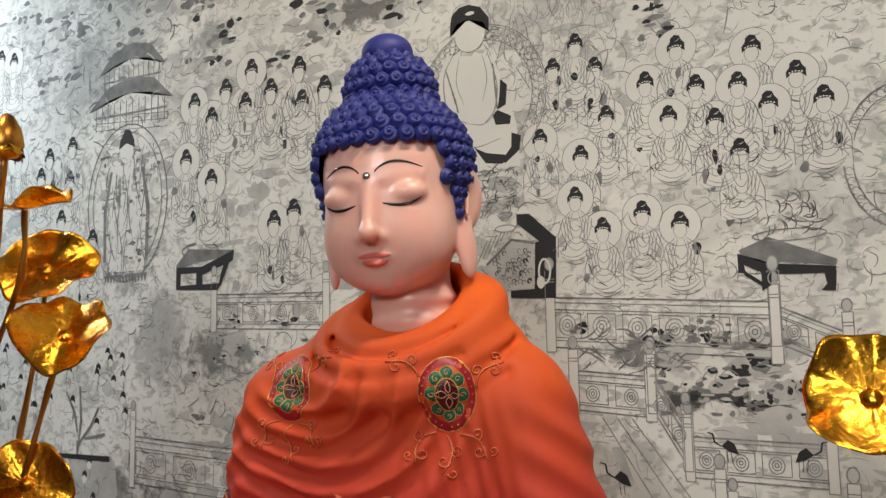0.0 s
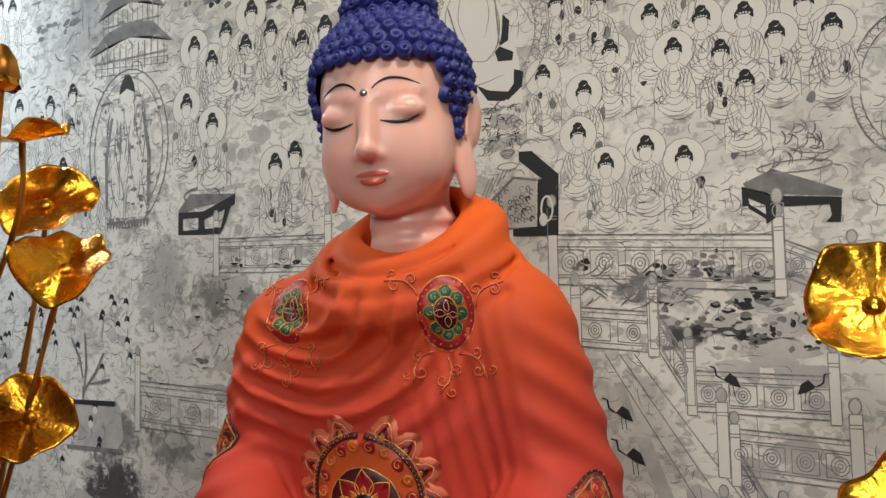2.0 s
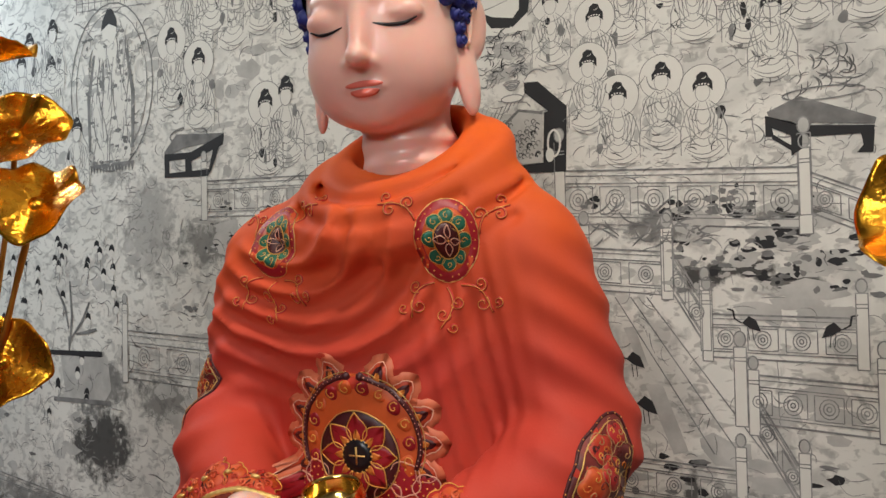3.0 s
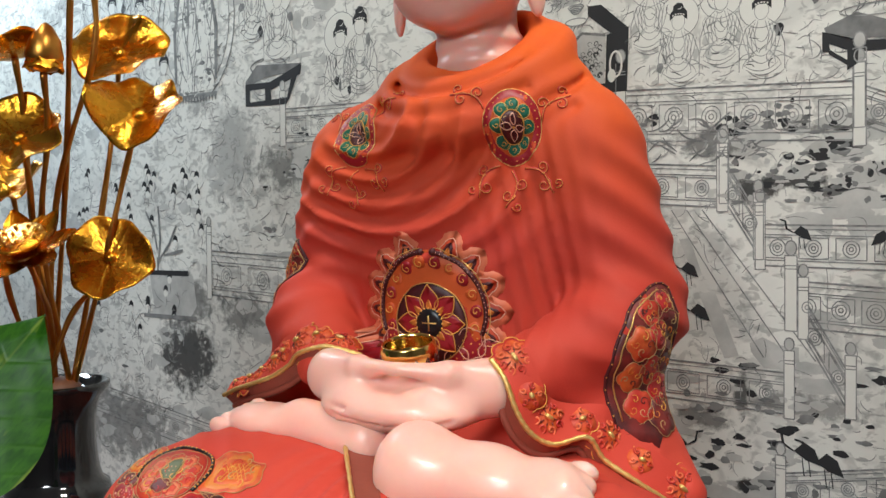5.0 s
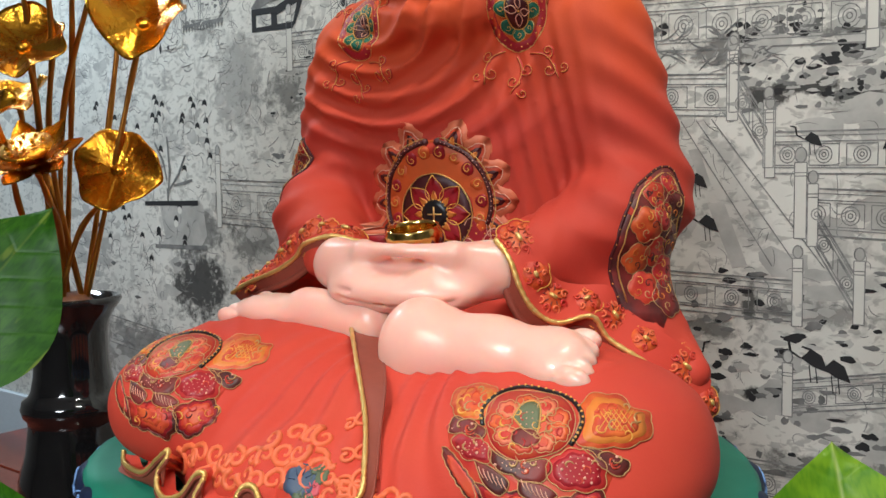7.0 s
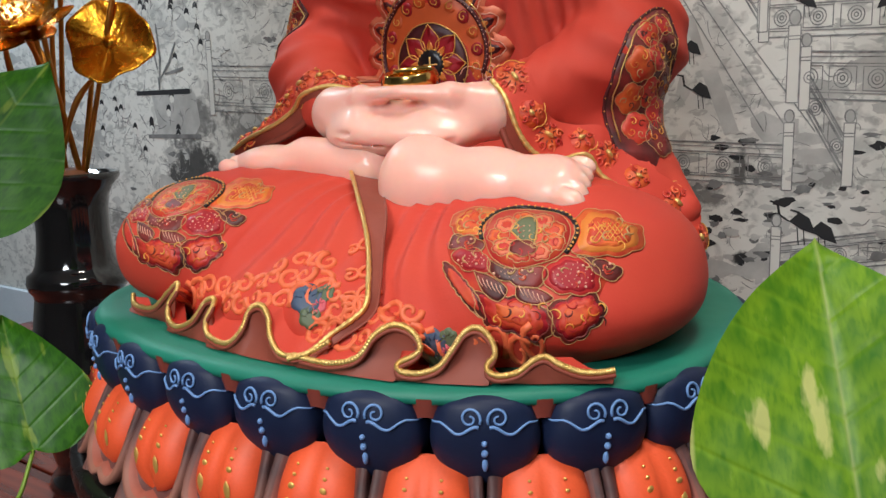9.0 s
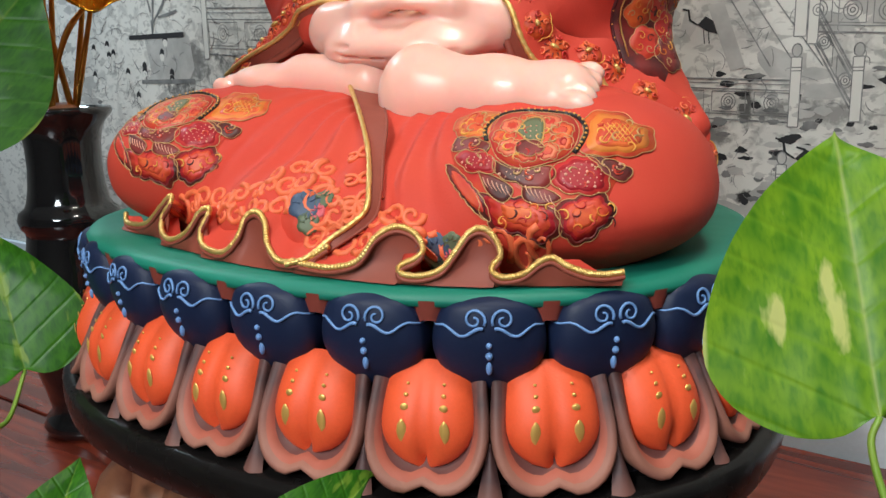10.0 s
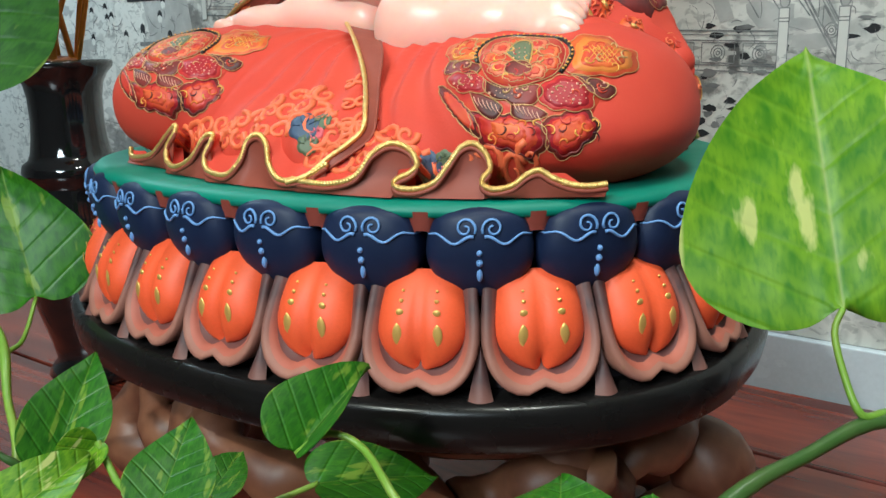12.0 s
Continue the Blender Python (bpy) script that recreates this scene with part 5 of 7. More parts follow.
left = flap_line([(0.024, 0.105), (0.026, 0.084), (0.030, 0.058), (0.028, 0.035), (0.023, 0.022)], 0.0060, [Vector((0.060, -0.284, 0.020)), Vector((0.048, -0.293, 0.009)), Vector((0.036, -0.297, 0.005))])
right = flap_line([(0.050, 0.104), (0.047, 0.080), (0.043, 0.056), (0.035, 0.034), (0.028, 0.020)], 0.0045, [Vector((0.0625, -0.2845, 0.0165)), Vector((0.0500, -0.2935, 0.0072)), Vector((0.0370, -0.2975, 0.0040))])
n = len(left)
statue.add(([*left, *right], [(i, i + 1, n + i + 1, n + i) for i in range(n - 1)]), LINING)
statue.add(tube(right, 0.0009, 6), LINING)
rope([Vector(p) + Vector((-0.001, -0.0005, 0.001)) for p in left[::4] + [left[-1]]], 0.0017, 80)
d = Decal(robe_tree, (0.0, -0.22, 0.06), (0, -0.8, 0.6))
for k in range(9):
    t = k / 8
    i = int((0.30 + 0.66 * t) * (n - 1))
    p = Vector(left[i])
    rel = p - d.o
    a, b = rel.dot(d.u), rel.dot(d.v)
    size = 0.0072 + 0.0022 * t
    d.line(curl2d(a - size * 0.75, b + 0.001, size, 1.3, 0.4, 1), 0.0017, RELIEF, 0.0006)
    d.line(curl2d(a - size * 1.9, b - 0.004, size * 0.8, 1.2, 2.6, -1), 0.0015, RELIEF, 0.0006)


# hem: a ruffled border lying on the plate, gold cord along its lip, leaning folds
def hem(lips, x0, x1, front, seed):
    line = spline([(x, front(x) + 0.35 * z, z) for x, z in lips], 16 * len(lips))
    m = len(line)
    lip, foot, hollow, back = [], [], [], []
    for i, p in enumerate(line):
        t = i / (m - 1)
        x = x0 + (x1 - x0) * t
        lip.append(Vector(p))
        foot.append(Vector((p[0] * 0.6 + x * 0.4, front(x) + 0.003, 0.0)))
        hollow.append(Vector((p[0] * 0.8 + x * 0.2, p[1] + 0.10 * p[2] - 0.0006, 0.48 * p[2])))
        wide = math.exp(-((x - 0.02) / 0.085) ** 2)
        far = front(x) + 0.014 + 0.042 * wide
        hit = robe_tree.ray_cast(Vector((x, far, 0.2)), Vector((0, 0, -1)))[0]
        back.append(Vector((x, far, min(hit.z if hit else 0.004, 0.014 + 0.034 * wide, p[2] + 0.001 + 0.12 * wide) - 0.002)))
    q = [(i, i + 1, m + i + 1, m + i) for i in range(m - 1)]
    mid = [a.lerp(b, 0.45) + Vector((0, 0, 0.12 * (a.z - 0.012))) for a, b in zip(lip, back)]
    q2 = q + [(m + a, m + b, m + c, m + e) for a, b, c, e in q]
    statue.add(([*lip, *mid, *back], q2), ROBE)
    statue.add(([*lip, *hollow, *foot], q2), LINING)
    statue.add(tube([p + Vector((0, 0.0002, -0.0014)) for p in lip], 0.0015, 6), LINING)
    rr = random.Random(seed)
    rope([p + Vector((0, 0.0010, 0.0014)) for p in lip[::3]], 0.0019, m)
    base = len(robe_v)
    tree = BVHTree.FromPolygons(robe_v.tolist() + [tuple(v) for v in [*lip, *mid, *back]], robe_q.tolist() + [tuple(base + i for i in f) for f in q2])
    dd = Decal(tree, ((x0 + x1) / 2, front((x0 + x1) / 2), 0.020), (0.20, -0.86, 0.46))
    for i in range(int((x1 - x0) / 0.0125)):
        a = x0 + 0.006 + 0.0125 * i - dd.o.x
        for b, size, way in ((0.010 + rr.uniform(-0.003, 0.003), 0.0092, 1), (0.024 + rr.uniform(-0.003, 0.003), 0.0088, -1), (0.039 + rr.uniform(-0.003, 0.003), 0.0076, 1))[:3 if abs(a + dd.o.x - 0.03) < 0.035 else (2 if -0.13 < a + dd.o.x < 0.11 else 1)]:
            q3 = curl2d(a + rr.uniform(-0.002, 0.002), b, size * rr.uniform(0.8, 1.15), 1.15, i * 1.3, way, 13)
            if dd.on(q3):
                dd.line(q3, [0.0027 - 0.0013 * j / 12 for j in range(13)], RELIEF, -0.0006, 7)
    return dd


def flower(dd, x, y, r):
    """A painted flower: blue fan, green leaves, pink heart."""
    for dx, dy, s, m in ((-0.5, 0.35, 0.85, P_SLATEB), (0.55, 0.75, 0.55, P_SAGE), (-0.1, -0.75, 0.60, P_SAGE), (0.35, -0.05, 0.42, P_ROSE)):
        q = puff(x + dx * r, y + dy * r, s * r, 6, 30, 0.18)
        if not dd.on(q):
            q = [(x + (a - x) * 0.7, y + (b - y) * 0.7) for a, b in q]
        dd.fill(q, m, 0.0014, 3)
        for k in range(4):
            t = 0.6 + k * 0.8
            dd.line([(x + dx * r + s * r * f * math.cos(t), y + dy * r + s * r * f * math.sin(t)) for f in (0.35, 0.6, 0.85)], 0.0005, P_NAVY if m is P_SLATEB else m, 0.0016, 4)


left_hem = hem([(-0.186, 0.008), (-0.180, 0.003), (-0.160, 0.004), (-0.128, 0.010), (-0.108, 0.024), (-0.096, 0.032), (-0.095, 0.027), (-0.103, 0.018), (-0.101, 0.008), (-0.086, 0.0045), (-0.066, 0.012),
                (-0.054, 0.026), (-0.045, 0.029), (-0.045, 0.024), (-0.050, 0.014), (-0.044, 0.006), (-0.024, 0.0045), (-0.012, 0.014), (-0.007, 0.027), (0.002, 0.031), (0.010, 0.025), (0.015, 0.013), (0.026, 0.005), (0.044, 0.007), (0.060, 0.016)],
               -0.170, 0.050, lambda x: -0.296 + 1.4 * (x - 0.05) ** 2, 3)
right_hem = hem([(0.036, 0.006), (0.048, 0.005), (0.066, 0.005), (0.082, 0.010), (0.091, 0.023), (0.102, 0.029), (0.113, 0.026), (0.119, 0.018), (0.116, 0.013), (0.109, 0.0095), (0.107, 0.0065), (0.111, 0.004), (0.121, 0.004),
                 (0.131, 0.008), (0.137, 0.017), (0.143, 0.027), (0.150, 0.029), (0.157, 0.023), (0.160, 0.015), (0.157, 0.010), (0.158, 0.006), (0.164, 0.004), (0.173, 0.006), (0.180, 0.012), (0.186, 0.014), (0.193, 0.010), (0.203, 0.006), (0.212, 0.005), (0.221, 0.006)],
                0.040, 0.218, lambda x: -0.298 + 1.9 * (x - 0.06) ** 2, 5)
flower(left_hem, 0.036 - left_hem.o.x, 0.005, 0.0105)
flower(right_hem, 0.126 - right_hem.o.x, 0.006, 0.0090)

# face paint
f = Decal(head_tree, (0, -0.07, HZ), (0, -1, 0))
for s in (-1, 1):
    brow = [(s * x, 0.0155 + 0.0080 * math.sin(math.pi * ((x - 0.007) / 0.040) ** 0.8)) for x in np.linspace(0.007, 0.043, 16)]
    p = [f.drop(a, b, 0.0001) for a, b in brow]
    statue.add(tube(p, [0.0003 + 0.0009 * math.sin(math.pi * min(1, 0.08 + i / 17)) for i in range(16)], 5), INKBLK)
    slit = [(s * x, -0.0112 - 0.0024 * math.sin(math.pi * (x - 0.012) / 0.028) + 0.002 * max(0, (x - 0.034) / 0.008)) for x in np.linspace(0.012, 0.042, 16)]
    p = [f.drop(a, b, 0.0) for a, b in slit]
    statue.add(tube(p, [0.0004 + 0.0011 * math.sin(math.pi * (i + 0.5) / 17) for i in range(16)], 5), INKBLK)
for y, w, h in ((-0.0546, 0.0148, 0.0024), (-0.0602, 0.0114, 0.0030)):
    lip2 = [(w * math.cos(t), y + h * math.sin(t) + 0.0016 * math.cos(t) ** 4 - 0.0010 * math.cos(2 * t) * (1 if y > -0.057 else 0)) for t in np.linspace(0, 2 * math.pi, 25)[:-1]]
    f.fill(lip2, P_LIP, 0.0003, 4)
p = f.drop(0, 0.0125, 0.0)
statue.add(lathe([(0.0034, 0), (0.0034, 0.0008), (0.0022, 0.0014), (0.0006, 0.0016)], 12), GLASS_GEM, Matrix.Translation(p) @ Vector((0, -1, 0.1)).to_track_quat("Z", "Y").to_matrix().to_4x4())
turn_head = Matrix.Translation((0, HY, 0)) @ Matrix.Rotation(radians(7.5), 4, "Z") @ Matrix.Translation((0, -HY, 0))
for i in range(HEAD_FROM, len(statue.v)):
    v = Vector(statue.v[i])
    if v.z > 0.425 or i < HEAD_TO:
        ease = min(1.0, max(0.0, (v.z - 0.405) / 0.05))
        nod = Matrix.Translation((0, HY + 0.010, 0.455)) @ Matrix.Rotation(radians(4.0 * ease), 4, "X") @ Matrix.Translation((0, -HY - 0.010, -0.455))
        nod = nod @ Matrix.Translation((0, 0, 0.62)) @ Matrix.Rotation(radians(-2.8), 4, "Y") @ Matrix.Translation((0, 0, -0.62))
        statue.v[i] = turn_head @ nod @ v + Vector((0.001 * ease, 0, 0.003 * ease))
statue_ob = new("statue", statue.mesh("statue"))
statue_ob.matrix_basis = pose(SX, SY, SZ, 0, 0, STURN)
tagged(statue_ob, "seated painted statue in a red-orange robe with blue curled hair", "statue")

# ---- the alms bowl in the statue's lap ----
STATUE_POSE = pose(SX, SY, SZ, 0, 0, STURN)
bowl = tagged(new("alms_bowl"), "small polished brass bowl resting on the statue's palms", "bowl")
bowl.matrix_basis = STATUE_POSE @ pose(0.004, -0.082, 0.1562, 13) @ Matrix.Diagonal((1.06, 1.06, 1.06, 1))
profile = [(0.006, 0.0), (0.013, 0.001), (0.0185, 0.006), (0.0215, 0.013), (0.0215, 0.0185), (0.0200, 0.0220), (0.0196, 0.0232), (0.0186, 0.0232),
           (0.0184, 0.020), (0.0188, 0.014), (0.016, 0.007), (0.009, 0.004), (0.0001, 0.0035)]
part("body", mesh_of("body", *lathe(profile, 40), BRASS), bowl)
for k in range(14):
    a = 2 * math.pi * k / 14
    part("engraving", mesh_of("engraving", *tube([(0.0214 * math.cos(a + t * 0.14) * 1.004, 0.0214 * math.sin(a + t * 0.14) * 1.004, 0.011 + 0.0035 * math.sin(t * 3.1)) for t in np.linspace(0, 2, 9)], 0.0006, 5), P_DARK), bowl, "dark engraved scroll")

# ---- the carved stand under the throne ----
stand = tagged(new("carved_stand"), "gnarled brown carved root-wood stand on the altar table", "stand")
rng = random.Random(4)


def root_leg(a):
    x, y = oval(a, -0.055)
    ox, oy = oval(a, 0.012)
    pts = [(x, y, 1.080), (x * 0.5 + ox * 0.5, y * 0.5 + oy * 0.5, 1.03), (ox, oy, 0.985), (x * 0.6 + ox * 0.4, y * 0.6 + oy * 0.4, 0.93), (ox * 1.0, oy, TABLE_Z + 0.016)]
    return tube(spline(pts, 20), [0.030 + 0.006 * math.sin(i * 0.9 + a) - 0.010 * abs(i / 20 - 0.6) for i in range(21)][:len(spline(pts, 20))], 10)


top_profile = [(-0.16, 1.0960), (-0.03, 1.0960), (-0.018, 1.086), (-0.020, 1.062), (-0.040, 1.050), (-0.16, 1.046)]
part("top_board", mesh_of("top_board", *oval_disc(top_profile), WOODROOT), stand)
for k in range(9):
    part("leg", mesh_of("leg", *root_leg(2 * math.pi * (k + 0.35) / 9), WOODROOT), stand)
for k in range(9):
    a0, a1 = 2 * math.pi * (k + 0.35) / 9, 2 * math.pi * (k + 1.35) / 9
    pts = [(*oval(a0 + (a1 - a0) * t, -0.025 + 0.012 * math.sin(7 * t + k)), 1.045 - 0.035 * math.sin(math.pi * t) * (0.4 + 0.6 * rng.random()) + 0.008 * math.sin(9 * t + k)) for t in np.linspace(0, 1, 14)]
    part("apron", mesh_of("apron", *tube(pts, [0.019 + 0.006 * math.sin(i * 1.3 + k) for i in range(14)], 9), WOODROOT), stand)

# ---- vases and gilded lotus ----


def vase(at, label):
    v = tagged(new("vase"), label, "vase", "pair of altar vases")
    v.location = at
    prof = [(0.046, 0.0), (0.060, 0.004), (0.064, 0.014), (0.058, 0.026), (0.050, 0.036), (0.055, 0.060), (0.068, 0.110), (0.074, 0.160), (0.072, 0.205), (0.062, 0.238),
            (0.057, 0.275), (0.058, 0.282), (0.063, 0.288), (0.0655, 0.298), (0.063, 0.308), (0.055, 0.314), (0.052, 0.321), (0.0485, 0.340), (0.0465, 0.365), (0.047, 0.395),
            (0.050, 0.412), (0.056, 0.424), (0.0635, 0.433), (0.0650, 0.438), (0.0635, 0.4425), (0.0600, 0.4420), (0.0520, 0.432), (0.0430, 0.425), (0.030, 0.424), (0.0005, 0.424)]
    part("body", mesh_of("body", *lathe(prof, 56), CERAMIC), v)
    part("plug", mesh_of("plug", *lathe([(0.030, 0.424), (0.030, 0.436), (0.024, 0.444), (0.010, 0.448), (0.0005, 0.448)], 24), WOODROOT), v, "brown plug holding the stems")
    return v


def frame_to(at, normal, spin=0.0):
    return Matrix.Translation(at) @ Vector(normal).to_track_quat("Z", "Y").to_matrix().to_4x4() @ Matrix.Rotation(spin, 4, "Z")


def gold_leaf(radius, cup, ruffle, seed, fold=0.0):
    """A ruffled round leaf with veins, a boss in the middle and a thin back."""
    r = random.Random(seed)
    ph = [r.uniform(0, 6.28) for _ in range(5)]
    nr, ns = 14, 96
    front, back = [], []
    for j in range(nr + 1):
        t = j / nr
        for k in range(ns):
            a = 2 * math.pi * k / ns
            edge = 1 + 0.05 * math.sin(3 * a + ph[0]) + 0.035 * math.sin(7 * a + ph[1]) + 0.16 * math.exp(-((((a - ph[0]) % 6.283) - 3.14) / 0.22) ** 2)
            vein = 0.030 * max(0, math.cos(11 * a + ph[4] + 0.5 * math.sin(6 * t))) ** 8 * t * (1 - 0.4 * t)
            z = cup * t * t + ruffle * t ** 3 * (1.3 * math.sin(3 * a + ph[2]) + 0.7 * math.sin(5 * a + ph[3]) + 0.35 * math.sin(8 * a + ph[1])) + vein - 0.012 * math.exp(-((t - 1) / 0.05) ** 2)
            x, y = t * edge * math.cos(a), t * edge * math.sin(a)
            z += fold * (abs(y) ** 1.5)
            front.append((radius * x, radius * y, radius * z))
            back.append((radius * x, radius * y, radius * (z - 0.022 - 0.02 * (1 - t))))
    n = len(front)
    fs = []
    for j in range(nr):
        for k in range(ns):
            k2 = (k + 1) % ns
            fs.append((j * ns + k, j * ns + k2, (j + 1) * ns + k2, (j + 1) * ns + k))
            fs.append((n + j * ns + k, n + (j + 1) * ns + k, n + (j + 1) * ns + k2, n + j * ns + k2))
    for k in range(ns):
        k2 = (k + 1) % ns
        fs.append((nr * ns + k, nr * ns + k2, n + nr * ns + k2, n + nr * ns + k))
    s = Shape().add((front + back, fs), GOLDLEAF)
    s.add(lathe([(0.17 * radius, -0.01 * radius), (0.16 * radius, 0.05 * radius), (0.11 * radius, 0.10 * radius), (0.03 * radius, 0.125 * radius), (0.0002, 0.125 * radius)], 20), GOLDLEAF)
    return s


def gold_petal(length, width, curl_in):
    def pt(u, v):
        w = width * math.sin(math.pi * (0.12 + 0.83 * v)) ** 0.8
        return (w * u, -length * curl_in * math.sin(v * 1.7) * 0.5 + 0.25 * w * u * u, length * (v - 0.06 * u * u))
    vs, fs = sheet(8, 10, pt)
    k = len(vs)
    return vs + [(x, y - 0.0012, z) for x, y, z in vs], fs + [tuple(i + k for i in reversed(f)) for f in fs]


def bouquet(root, label, flowers, seed):
    b = tagged(new("gilded_lotus_bouquet"), label, "ornament", "pair of gilded lotus bouquets")
    b.location = root
    r = random.Random(seed)
    for kind, at, normal, size, opt in flowers:
        p = Vector(at) - Vector(root)
        n = Vector(normal).normalized()
        if kind == "leaf":
            ob = part("leaf", gold_leaf(size, opt[0], opt[1], r.randrange(999), opt[2]).mesh("leaf"), b, "", frame_to(p, n, r.uniform(0, 6)))
            foot = p - n * size * 0.05
        elif kind == "bud":
            ob = part("bud", Shape().add(lathe([(0.0005, -0.55 * size), (0.5 * size, -0.40 * size), (0.75 * size, 0.1 * size), (0.60 * size, 0.8 * size), (0.28 * size, 1.35 * size), (0.001, 1.5 * size)], 20), GOLDSTEM).mesh("bud"), b, "closed gilded bud", frame_to(p, n))
            for k in range(7):
                part("petal", mesh_of("petal", *gold_petal(1.9 * size, 0.62 * size, -0.28), GOLDLEAF), ob, "", Matrix.Rotation(2 * math.pi * k / 7, 4, "Z") @ pose(0, -0.74 * size, -0.35 * size, -14))
            foot = p - n * size * 0.5
        else:
            s = Shape().add(lathe([(0.10 * size, -0.5 * size), (0.30 * size, -0.2 * size), (0.62 * size, 0.10 * size), (0.66 * size, 0.16 * size), (0.60 * size, 0.20 * size), (0.001, 0.19 * size)], 32,), GOLDLEAF)
            for rr, cnt in ((0.22, 5), (0.44, 9)):
                for k in range(cnt):
                    a = 2 * math.pi * k / cnt
                    s.add(lathe([(0.055 * size, 0), (0.045 * size, 0.04 * size), (0.001, 0.06 * size)], 8), GOLDLEAF, Matrix.Translation((rr * size * math.cos(a), rr * size * math.sin(a), 0.19 * size)))
            ob = part("seed_pod", s.mesh("seed_pod"), b, "open gilded flower with a seed pod", frame_to(p, n))
            for k in range(12):
                part("petal", mesh_of("petal", *gold_petal(1.05 * size, 0.36 * size, 0.5), GOLDLEAF), ob, "", Matrix.Rotation(2 * math.pi * k / 12, 4, "Z") @ pose(0, -0.25 * size, -0.30 * size + 0.05 * size * (k % 2), 62 - 16 * (k % 2)))
            foot = p - n * size * 0.45
        a = r.uniform(0, 6.28)
        start = Vector((0.018 * math.cos(a), 0.018 * math.sin(a), 0.0))
        mid = start.lerp(foot, 0.45) + Vector((r.uniform(-0.02, 0.02), r.uniform(-0.02, 0.02), 0.01))
        late = start.lerp(foot, 0.85) - n * 0.012 + Vector((r.uniform(-0.008, 0.008), 0, 0))
        part("stem", mesh_of("stem", *tube(spline([start + Vector((0, 0, -0.02)), mid, late, foot], 30), [0.0036 + 0.0005 * math.sin(i * 0.7) for i in range(31)][:len(spline([start, mid, late, foot], 30))], 8), GOLDSTEM), b)
    return b


VASE_L, VASE_R = Vector((-0.885, 0.478, TABLE_Z)), Vector((0.36, 0.60, TABLE_Z))
vase(VASE_L, "glossy black glazed vase holding gilded lotus on the table")
vase(VASE_R, "glossy black glazed vase holding gilded lotus on the table")
bouquet(VASE_L + Vector((0, 0, 0.446)), "bouquet of gilded lotus leaves, buds and pods in a black vase", [
    ("leaf", (-0.766, 0.497, 1.726), (0.50, -0.62, 0.55), 0.055, (0.25, 0.09, 0.0)),
    ("leaf", (-0.742, 0.450, 1.795), (0.10, -0.25, 0.95), 0.052, (0.30, 0.12, 0.0)),
    ("bud", (-0.742, 0.424, 1.862), (-0.05, 0.05, 1.0), 0.027, ()),
    ("leaf", (-0.716, 0.490, 1.646), (0.55, -0.55, 0.55), 0.052, (-0.10, 0.10, 0.85)),
    ("leaf", (-0.776, 0.487, 1.474), (0.52, -0.78, 0.25), 0.052, (0.18, 0.06, 0.0)),
    ("leaf", (-0.798, 0.387, 1.615), (0.45, -0.65, 0.60), 0.053, (0.25, 0.09, 0.0)),
    ("pod", (-0.772, 0.373, 1.494), (0.30, -0.50, 0.80), 0.046, ()),
    ("bud", (-0.755, 0.395, 1.700), (0.03, 0.05, 1.0), 0.028, ()),
    ("leaf", (-0.800, 0.385, 1.708), (-0.20, -0.15, 0.95), 0.045, (0.30, 0.10, 0.0)),
    ("leaf", (-0.790, 0.344, 1.535), (0.20, -0.55, 0.70), 0.030, (0.30, 0.10, 0.0)),
    ("leaf", (-0.880, 0.420, 1.560), (0.10, -0.50, 0.70), 0.045, (0.30, 0.10, 0.0)),
], 3)
bouquet(VASE_R + Vector((0, 0, 0.446)), "bouquet of gilded lotus leaves in a black vase", [
    ("leaf", (0.122, 0.500, 1.587), (0.02, -0.85, 0.52), 0.044, (0.22, 0.13, 0.0)),
    ("leaf", (0.150, 0.510, 1.440), (0.05, -0.85, 0.45), 0.055, (0.20, 0.08, 0.0)),
    ("leaf", (0.300, 0.560, 1.650), (0.00, -0.70, 0.60), 0.055, (0.20, 0.08, 0.0)),
], 9)

# ---- pothos plants ----


